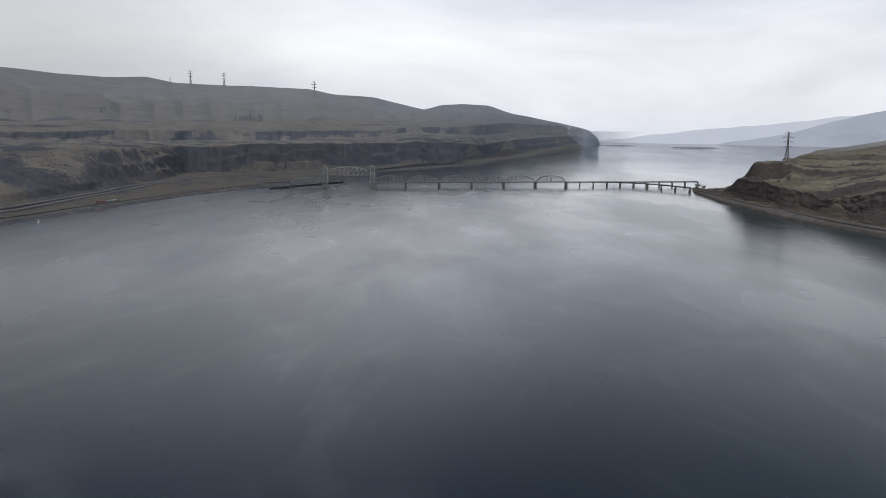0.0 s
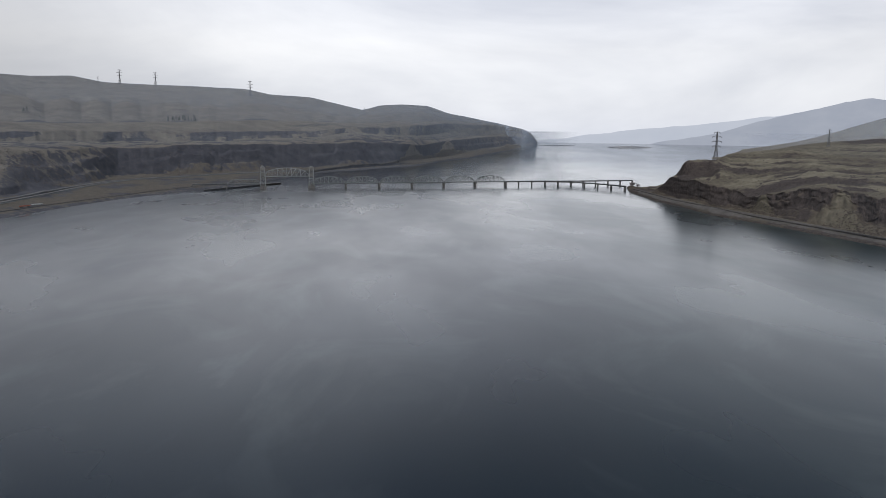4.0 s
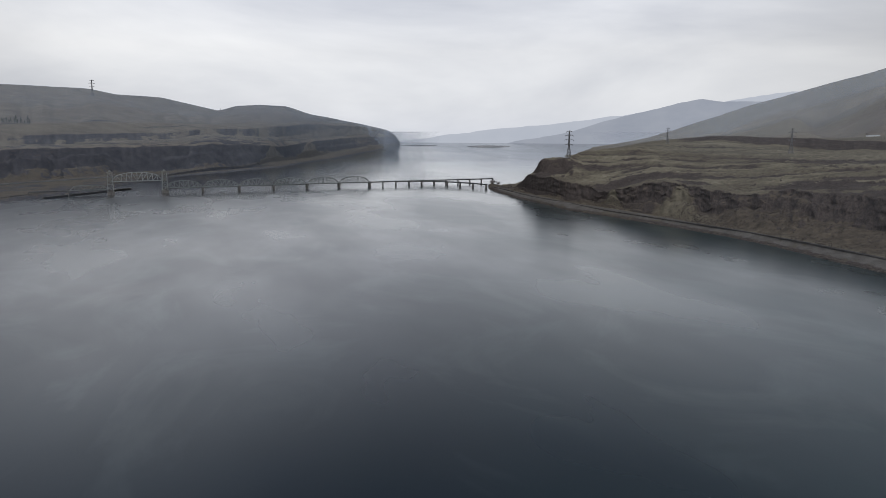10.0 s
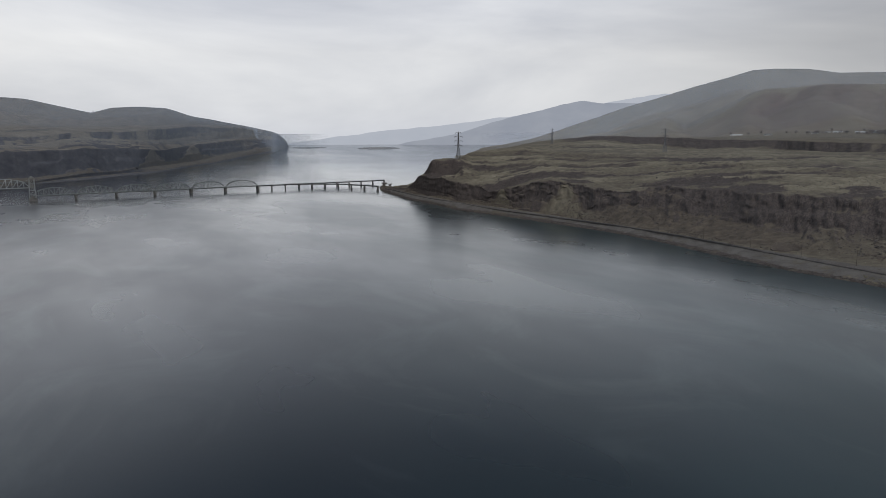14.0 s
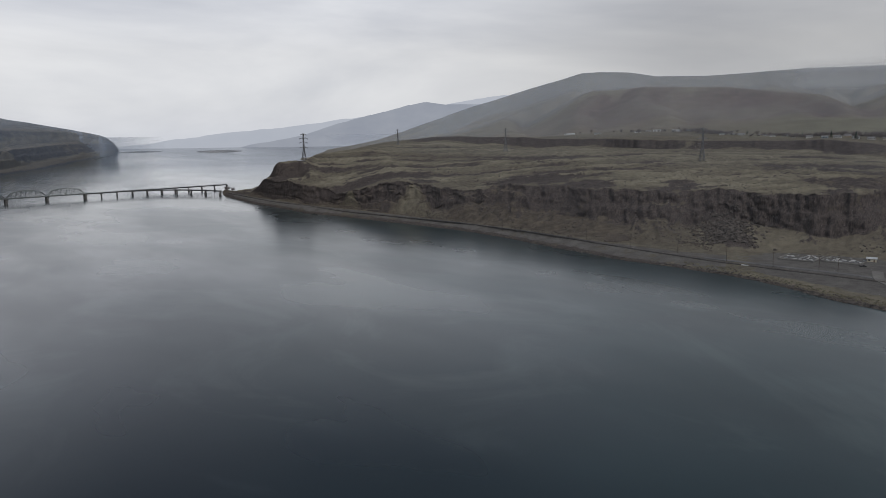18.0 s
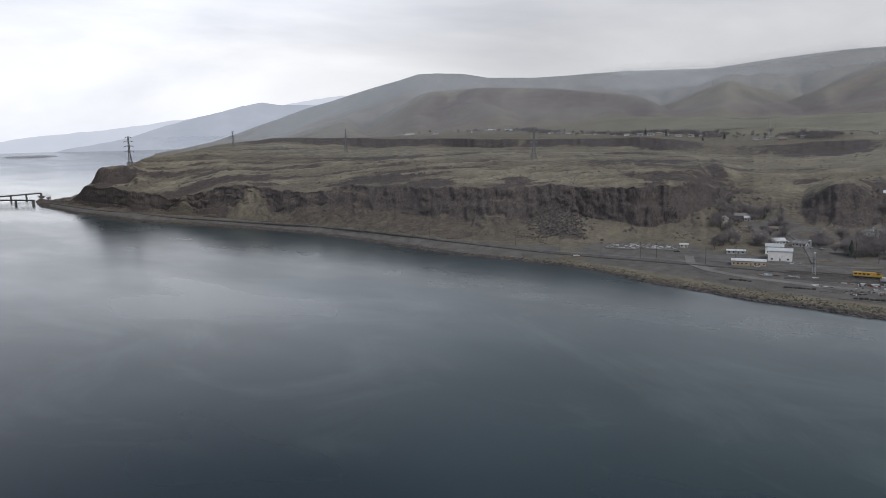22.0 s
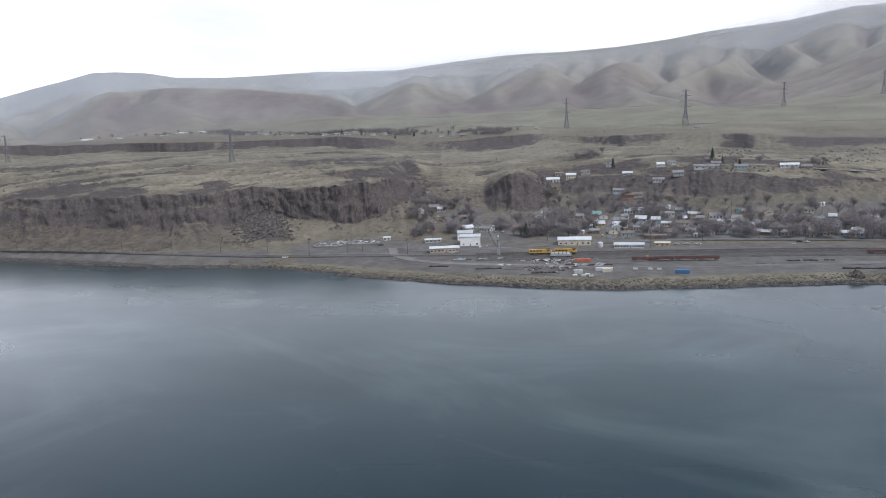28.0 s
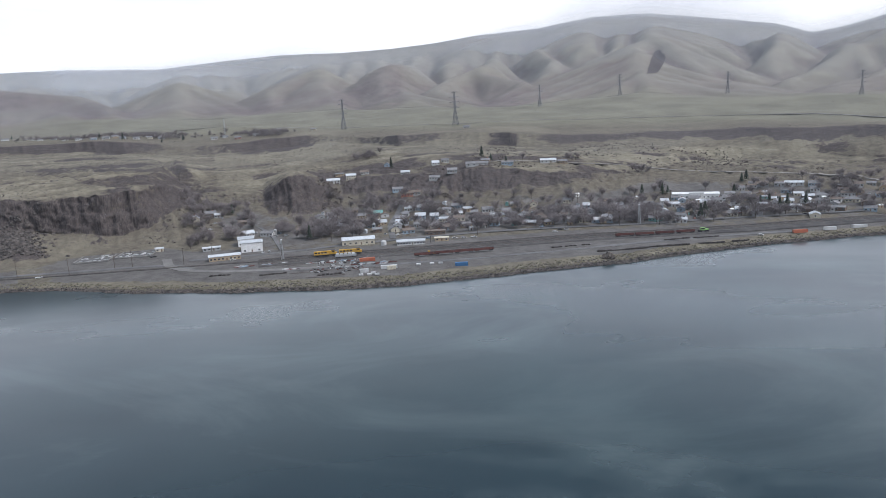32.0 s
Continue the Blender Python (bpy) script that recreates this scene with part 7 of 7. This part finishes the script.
mast(76.35, 585, 16, 1.2, "pale lattice floodlight mast in the yard", "light_mast")
mast(104.7, 668, 18, 1.3, "pale lattice radio mast by the tracks")
mast(73.0, 1475, 34, 1.5, "slim pale radio mast in the upland village")
tank = thing("storage_tank", "white dome-topped storage tank by the station", "tank", frame_at(84.4, 615))
part("shell", Shape().tube((0, 0, -0.5), (0, 0, 3.4), 2.4, 2.4, 20), PAINT["white"], tank)
part("dome", Shape().tube((0, 0, 3.4), (0, 0, 4.4), 2.4, 0.6, 20), PAINT["white"], tank)
tank = thing("storage_tank", "upright white propane tank by a street", "tank", frame_at(76.0, 700))
part("shell", Shape().tube((0, 0, -0.5), (0, 0, 4.6), 1.5, 1.5, 16), PAINT["white"], tank)
part("dome", Shape().tube((0, 0, 4.6), (0, 0, 5.3), 1.5, 0.4, 16), PAINT["white"], tank)

# ---- buoy ----
p = Vector((-29.4, 1003.0))
buoy = thing("buoy", "pale channel buoy floating near the shore", "buoy", pose(p.y * math.sin(radians(p.x)), p.y * math.cos(radians(p.x)), 0))
part("float", Shape().tube((0, 0, -0.8), (0, 0, 1.4), 2.0, 1.6, 14), PAINT["white"], buoy)
part("topmark", Shape().tube((0, 0, 1.4), (0, 0, 4.6), 0.7, 0.25, 8), PAINT["white"], buoy)

# ---- trees and shrubs ----
M_TWIG = surface_mat("bare_twigs", (0.158, 0.139, 0.138), (0.222, 0.196, 0.192), 0.1, 0.95, spread=0.25)
M_BARK = surface_mat("grey_bark", (0.085, 0.072, 0.064), (0.13, 0.11, 0.098), 0.4, 0.95)
M_NEEDLE = surface_mat("dark_conifer_needles", (0.020, 0.030, 0.020), (0.045, 0.058, 0.036), 0.3, 0.9, spread=0.2)
M_SAGE = surface_mat("sagebrush", (0.095, 0.082, 0.060), (0.150, 0.130, 0.095), 0.02, 0.95)
M_BRUSH = surface_mat("leafless_brush", (0.088, 0.074, 0.064), (0.135, 0.115, 0.098), 0.05, 0.95)


def bare_tree(seed, height, spread):
    g = random.Random(seed)
    ob = thing("bare_tree", "leafless grey-brown deciduous tree in the town", "tree", group="bare trees")
    part("trunk", Shape().tube((0, 0, -1), (0.2, 0, height * 0.42), height * 0.028, height * 0.016, 7), M_BARK, ob)
    limbs, twigs = Shape(), Shape()
    tips = []
    for i in range(9):
        a = 2 * math.pi * i / 9 + g.uniform(-0.4, 0.4)
        z0 = height * g.uniform(0.2, 0.42)
        tip = Vector((math.cos(a) * spread * g.uniform(0.4, 0.95), math.sin(a) * spread * g.uniform(0.4, 0.95), height * g.uniform(0.55, 0.98)))
        mid = Vector((0, 0, z0)).lerp(tip, 0.5) + Vector((0, 0, height * 0.05))
        limbs.tube((0.1, 0, z0), mid, height * 0.013, height * 0.008, 5).tube(mid, tip, height * 0.008, height * 0.003, 5)
        tips += [mid, tip]
    for i in range(1000):
        base = g.choice(tips).lerp(Vector((0, 0, height * 0.4)), g.uniform(0, 0.7))
        base = base + Vector((g.gauss(0, spread * 0.22), g.gauss(0, spread * 0.22), g.gauss(0, height * 0.11)))
        d = Vector((base.x * 0.5 + g.gauss(0, 1), base.y * 0.5 + g.gauss(0, 1), g.uniform(0.2, 2.2))).normalized() * g.uniform(0.6, 1.4)
        w = d.cross(Vector((g.gauss(0, 1), g.gauss(0, 1), g.gauss(0, 1)))).normalized() * 0.10
        twigs.add([base - w, base + w, base + d], [(0, 1, 2)])
    part("branchwork", limbs, M_BARK, ob)
    part("crown", twigs, M_TWIG, ob, "fine bare twigs")
    return ob


def conifer(seed, height, width):
    g = random.Random(seed)
    ob = thing("conifer", "dark green conifer standing among the houses", "tree", group="conifers")
    part("trunk", Shape().tube((0, 0, -1), (0, 0, height * 0.9), height * 0.022, 0.05, 7), M_BARK, ob)
    s = Shape()
    for i in range(460):
        q = g.random() ** 0.8
        z = height * (0.10 + 0.88 * q)
        rad = width * (1 - q) * g.uniform(0.35, 1.05) + 0.15
        a = g.uniform(0, 2 * math.pi)
        c = Vector((math.cos(a) * rad, math.sin(a) * rad, z))
        out = Vector((math.cos(a), math.sin(a), -0.45)) * g.uniform(0.5, 1.1)
        side = Vector((-math.sin(a), math.cos(a), g.uniform(-0.3, 0.3))) * g.uniform(0.3, 0.6)
        s.add([c - side, c + side, c + out, c - out * 0.4 + Vector((0, 0, 0.35))], [(0, 1, 2), (0, 3, 1)])
    part("crown", s, M_NEEDLE, ob, "dark needles")
    return ob


def planted(makers, places, jitter=0.25):
    made = []
    for i, (az, r) in enumerate(places):
        k = i % len(makers)
        p = at(az, r)
        m = pose(p.x, p.y, p.z, 0, 0, rng.uniform(0, 360))
        if k >= len(made):
            ob = makers[k]()
            ob.matrix_world = m
            made.append(ob)
        else:
            sc = rng.uniform(1 - jitter, 1 + jitter)
            ob = copy_thing(made[k], m)
            ob.scale = (sc, sc, sc * rng.uniform(0.9, 1.1))
    return made


BARE = [(70.2, 690), (69.6, 676), (70.6, 735), (69.4, 742), (70.9, 760), (69.9, 705), (77.6, 668), (78.6, 664), (79.4, 668), (80.2, 662), (81.0, 670), (81.8, 676), (78.9, 680), (82.6, 705), (83.4, 715), (84.0, 690), (87.7, 668), (88.4, 672), (89.1, 668), (89.9, 675), (87.0, 690), (91.0, 720), (90.3, 700), (92.4, 672), (93.0, 660), (93.7, 680), (94.4, 690), (95.2, 665), (96.0, 720)]
BARE += [(97.2, 668), (98.0, 680), (98.9, 668), (99.8, 672), (100.6, 690), (101.5, 700), (102.5, 710), (103.2, 700), (106.2, 668), (106.9, 674), (107.5, 668), (107.0, 690), (105.6, 710), (109.3, 672), (110.1, 682), (110.9, 690), (111.6, 700), (112.3, 708), (113.0, 700), (114.3, 715), (115.0, 722), (115.7, 730), (116.8, 740), (112.6, 745), (110.4, 720), (117.5, 770), (119.9, 775), (121.3, 790), (103.6, 735)]
BARE += [(90.8, 770), (92.2, 760), (93.6, 765), (95.0, 760), (96.4, 758), (97.9, 755), (99.3, 762), (100.6, 770), (101.9, 780), (88.0, 780), (86.0, 765), (84.6, 775), (82.0, 780), (81.2, 800), (83.5, 800), (89.9, 800), (91.4, 790), (80.4, 830), (79.9, 860), (81.6, 860), (86.9, 830), (104.0, 800), (105.8, 812), (109.5, 825), (116, 860), (118, 850), (92.4, 915), (95.8, 905), (84.0, 1060), (84.6, 1075), (83.3, 1070), (82.6, 1080)]
more = random.Random(123)
tries = 0
while len(BARE) < 255:
    az = more.uniform(69.5, 122.5)
    lo = float(np.interp(az, [69, 76, 79, 86, 92, 100, 108, 115, 122], [690, 690, 655, 645, 650, 660, 680, 715, 755]))
    r = lo + 130 * more.random() ** 1.4
    q = at(az, r)
    if float(fbm(np.array([q.x]), np.array([q.y]), 60, 3, 301)[0]) > -0.12 and not (74.4 < az < 80.6 and r > 715) and not (91 < az < 104 and r > 750) and not (106.4 < az < 111.2 and r > 735):
        BARE.append((az, r))
TREE_KINDS = planted([lambda: bare_tree(1, 11, 5.2), lambda: bare_tree(2, 9, 4.8), lambda: bare_tree(3, 13, 5.8), lambda: bare_tree(4, 8, 4.4), lambda: bare_tree(8, 10, 5.6)], BARE)


def grove(name, label, kinds, places, piece, mat, seed, low=0.8, high=1.3):
    """The trees past those that can be told apart: one piece of each, joined."""
    g = np.random.default_rng(seed)
    shapes = []
    for ob in kinds:
        me = next(c for c in ob.children if c.name.startswith(piece)).data
        co = np.empty(len(me.vertices) * 3)
        me.vertices.foreach_get("co", co)
        shapes.append((co.reshape(-1, 3), [tuple(p.vertices) for p in me.polygons]))
    verts, faces = [], []
    for i, (az, r) in enumerate(places):
        co, polys = shapes[i % len(shapes)]
        p, a, sc = at(az, r), g.uniform(0, 6.28), g.uniform(low, high)
        c, s_ = math.cos(a) * sc, math.sin(a) * sc
        o = len(verts)
        verts += np.stack([co[:, 0] * c - co[:, 1] * s_ + p.x, co[:, 0] * s_ + co[:, 1] * c + p.y, co[:, 2] * sc + p.z], axis=1).tolist()
        faces += [tuple(k + o for k in q) for q in polys]
    whole(name, Shape().add(verts, faces), mat, label, "trees", kind="stuff")


extra = []
while len(extra) < 300:
    az = more.uniform(69.5, 122.5)
    lo = float(np.interp(az, [69, 76, 79, 86, 92, 100, 108, 115, 122], [690, 690, 655, 645, 650, 660, 680, 715, 755]))
    r = lo + 150 * more.random() ** 1.2
    q = at(az, r)
    if float(fbm(np.array([q.x]), np.array([q.y]), 55, 3, 311)[0]) > 0.0 and not (74.4 < az < 80.6 and r > 715) and not (91 < az < 104 and r > 750) and not (106.4 < az < 111.2 and r > 735):
        extra.append((az, r))
hedge = [(a, float(np.interp(a, [46, 56, 63, 76], [2330, 2110, 1690, 1470])) + more.uniform(-45, 30)) for a in (more.choice([more.uniform(50, 77), more.gauss(56, 1.0), more.gauss(63.5, 1.6), more.gauss(68, 1.2), more.gauss(75.8, 0.8)]) for _ in range(620))]
for spot, n in (((83.6, 1068), 14), ((70.4, 700), 10), ((69.8, 750), 10), ((76.2, 1500), 14), ((99.5, 930), 8), ((104.5, 905), 8)):
    hedge += [(spot[0] + more.gauss(0, 0.45), spot[1] + more.gauss(0, 9)) for _ in range(n)]
for piece, mat in (("branchwork", M_BARK), ("crown", M_TWIG)):
    grove("town_grove", "leafless grey-brown trees crowded between the houses", TREE_KINDS, extra, piece, mat, 5)
    grove("upland_grove", "leafless dark trees around the upland village", TREE_KINDS, hedge, piece, mat, 6, 0.5, 0.95)
FIRS = [(112.3, 869), (112.0, 866), (104.9, 794), (106.4, 808), (106.8, 810), (109.2, 693), (113.3, 753), (114.6, 756), (116.3, 767), (111.5, 807), (68.5, 1470), (65.9, 1500), (92.6, 943), (94.5, 890), (85.4, 942), (72.9, 797), (74.3, 737), (78.6, 655), (93.3, 913), (113.9, 765), (115.1, 760), (109.5, 705), (70.0, 1520), (64.4, 1600), (62.6, 1740), (59.0, 1985)]
planted([lambda: conifer(11, 13, 3.2), lambda: conifer(12, 10, 2.8), lambda: conifer(13, 15, 3.6)], FIRS)
GROVE = [(-15.8, 2420), (-15.5, 2430), (-15.25, 2440), (-15.0, 2450), (-14.8, 2460), (-14.6, 2468), (-14.4, 2470), (-14.2, 2475), (-14.0, 2478), (-15.1, 2470), (-14.7, 2490), (-25.0, 2330), (-24.8, 2334), (-13.9, 2490), (-15.4, 2450)]
planted([lambda: conifer(21, 22, 6.5), lambda: conifer(22, 17, 6.0)], GROVE)
VILLAGE_TREES = [(46 + 1.05 * i + rng.uniform(-0.4, 0.4), 0) for i in range(30)]
planted([lambda: bare_tree(31, 13, 7.0), lambda: bare_tree(32, 11, 6.5)], [(a, float(np.interp(a, [46, 56, 63, 76], [2350, 2130, 1700, 1480])) + rng.uniform(-30, 50)) for a, _ in VILLAGE_TREES])
spit = [(19.55, 1600), (19.7, 1625), (19.5, 1650), (20.0, 1610)]
planted([lambda: bare_tree(41, 9, 4.5)], spit)


def clump_field(name, label, mat, places, size, seed, kind="stuff"):
    """Many low bushes in one mesh: each a handful of ragged blades round a centre."""
    g = np.random.default_rng(seed)
    verts, faces = [], []
    for az, r in places:
        x, y = r * math.sin(radians(az)), r * math.cos(radians(az))
        z = ground_z(x, y)
        s = size * g.uniform(0.5, 1.5)
        for k in range(7):
            a = g.uniform(0, 2 * math.pi)
            c, d = math.cos(a), math.sin(a)
            o = s * g.uniform(0.1, 0.6)
            h = s * g.uniform(0.45, 0.95)
            i = len(verts)
            verts += [(x + c * o - d * s * 0.45, y + d * o + c * s * 0.45, z - 0.3), (x + c * o + d * s * 0.45, y + d * o - c * s * 0.45, z - 0.3), (x + c * (o + s * 0.35) + g.normal(0, s * 0.1), y + d * (o + s * 0.35) + g.normal(0, s * 0.1), z + h * 0.7), (x + c * o * 0.3, y + d * o * 0.3, z + h)]
            faces += [(i, i + 1, i + 2), (i, i + 2, i + 3), (i + 1, i + 3, i + 2)]
    ob = whole(name, Shape().add(verts, faces), mat, label, "shrubs", kind=kind)
    return ob


g2 = np.random.default_rng(9)


def field(n, az0, az1, inner, outer, seed_size, thresh):
    """Scattered places between two of the bank's lines, thicker where a noise is high."""
    out = []
    lo, hi = NAMES.index(inner), NAMES.index(outer)
    while len(out) < n:
        a = g2.uniform(az0, az1)
        j = int(np.argmin(np.abs(AZ - a)))
        r = g2.uniform(R_LINES[lo, j], R_LINES[hi, j])
        x, y = r * math.sin(radians(a)), r * math.cos(radians(a))
        if float(fbm(np.array([x]), np.array([y]), seed_size, 3, 77)[0]) > thresh:
            out.append((a, r))
    return out


clump_field("sagebrush", "low grey-green sagebrush scattered over the plateau", M_SAGE, field(2400, 23.6, 70, "rim", "base2", 90, 0.08), 0.7, 1)
clump_field("slope_brush", "brown leafless brush on the foot of the cliffs", M_BRUSH, field(1500, 21, 57, "flat", "base", 60, 0.0), 1.1, 2)
clump_field("town_brush", "brown leafless brush on the slopes above the town", M_BRUSH, field(900, 70, 122, "rim", "base2", 70, 0.1), 1.3, 3)
clump_field("hillside_thicket", "dense grey-brown leafless brush on the slope behind the town", M_BRUSH, field(1000, 80.4, 91, "foot", "rim", 45, 0.05), 1.8, 14)
clump_field("far_bank_brush", "dark brush on the hillside across the river", M_BRUSH, field(1800, -36, -2, "foot", "rim", 80, 0.05), 1.4, 4)
clump_field("ridge_brush", "dots of dark brush on the upland slopes", M_BRUSH, field(300, 44, 122, "top2", "hillfoot", 200, 0.05), 1.3, 5)
clump_field("thicket", "grey leafless thicket of brush below the cliff", M_BRUSH, field(160, 46, 52, "flat", "foot", 30, 0.0) + [(a, r) for a, r in zip(g2.normal(70.4, 0.7, 120), g2.normal(800, 35, 120))] + [(a, r) for a, r in zip(g2.normal(80.6, 0.5, 100), g2.normal(830, 40, 100))], 1.9, 6)
clump_field("bank_bush", "round dark bush on the stony riverbank", M_BRUSH, [(102.3 + 0.25 * math.cos(k), 541 + 2.5 * math.sin(k * 1.7)) for k in range(16)], 3.0, 7)


# ---- riprap along the bank ----
def stones(name, label, places, size, seed):
    g = np.random.default_rng(seed)
    cube = np.array([(-1, -1, -1), (1, -1, -1), (1, 1, -1), (-1, 1, -1), (-1, -1, 1), (1, -1, 1), (1, 1, 1), (-1, 1, 1)], float)
    quads = [(3, 2, 1, 0), (4, 5, 6, 7), (0, 1, 5, 4), (1, 2, 6, 5), (2, 3, 7, 6), (3, 0, 4, 7)]
    verts, faces = [], []
    for az, r in places:
        x, y = r * math.sin(radians(az)), r * math.cos(radians(az))
        z = ground_z(x, y)
        s = size * g.uniform(0.5, 1.4)
        q = Euler(g.uniform(0, 3.1, 3)).to_matrix()
        i = len(verts)
        pts = cube * g.uniform(0.55, 1.0, (8, 3)) * s * 0.5
        verts += [(x + v.x, y + v.y, z + v.z * 0.8 + 0.1) for v in (q @ Vector(p) for p in pts)]
        faces += [tuple(i + k for k in f) for f in quads]
    return whole(name, Shape().add(verts, faces), M_STONE, label, "stones", kind="stuff")


places = []
for a in np.arange(56, 123, 0.075):
    for k in range(3):
        j = int(np.argmin(np.abs(AZ - a)))
        places.append((a + g2.uniform(-0.05, 0.05), R_LINES[0, j] + g2.uniform(-1.0, 5.5)))
stones("riprap", "dark broken basalt riprap along the riverbank", places, 1.5, 3)
M_BANK = surface_mat("bank_grass", (0.120, 0.110, 0.076), (0.190, 0.173, 0.118), 0.05, 0.95)
tufts, upper = [], []
for a in np.arange(55, 123, 0.028):
    j = int(np.argmin(np.abs(AZ - a)))
    tufts.append((a, R_LINES[0, j] + g2.uniform(4.0, 17.0)))
for a in np.arange(55, 123, 0.11):
    j = int(np.argmin(np.abs(AZ - a)))
    upper.append((a, R_LINES[0, j] + g2.uniform(5.0, 13.0)))
clump_field("bank_grass", "straw-coloured grass tufts along the top of the riprap", M_BANK, tufts, 0.75, 15)
stones("bank_stones", "loose basalt stones scattered in the bank grass", upper, 1.1, 9)
places = []
for a in np.arange(20, 56, 0.07):
    j = int(np.argmin(np.abs(AZ - a)))
    for k in range(2):
        places.append((a, R_LINES[0, j] + g2.uniform(-1.0, 7)))
stones("riprap", "dark broken basalt riprap below the railway embankment", places, 1.3, 4)
stones("boulders", "fallen basalt boulders below the cliff", field(900, 24, 69, "foot", "base", 50, -0.1), 1.3, 5)
stones("rubble", "heap of dark broken basalt fallen from the cliff", [(a, r) for a, r in zip(g2.normal(58.0, 1.0, 900), g2.uniform(712, 785, 900))], 2.6, 8)
stones("ledge_rocks", "broken basalt ledges on the plateau", field(800, 24, 69, "rim", "mid", 60, 0.05), 1.15, 6)


# ---- islands far down the river ----
def island(name, az0, az1, r, h, label):
    n, verts, faces = 40, [], []
    for i in range(n + 1):
        a = az0 + (az1 - az0) * i / n
        e = math.sin(math.pi * i / n) ** 0.6
        z = float(water_level(r))
        for dr, dz in ((-26 * e - 1, -2.0), (-10 * e, h * e * (0.7 + 0.5 * noise.noise((a * 3, 0, 0)))), (12 * e, h * e), (30 * e + 1, -1.0)):
            verts.append(((r + dr) * math.sin(radians(a)), (r + dr) * math.cos(radians(a)), z + dz))
    for i in range(n):
        for k in range(3):
            faces.append((4 * i + k, 4 * i + k + 1, 4 * i + k + 5, 4 * i + k + 4))
    whole(name, Shape().add(verts, faces), M_ISLAND, label, "island", kind="structure")


# scrub colour of the far islands, with distance haze mixed in
M_ISLAND = surface_mat("hazy_island_scrub", (0.22, 0.23, 0.25), (0.30, 0.30, 0.31), 0.02, 0.95)
island("island", 17.5, 20.9, 4620, 7, "low scrubby island far down the river")
island("sand_bar", 12.0, 15.2, 4680, 3.5, "thin sand bar reaching out from the far point")
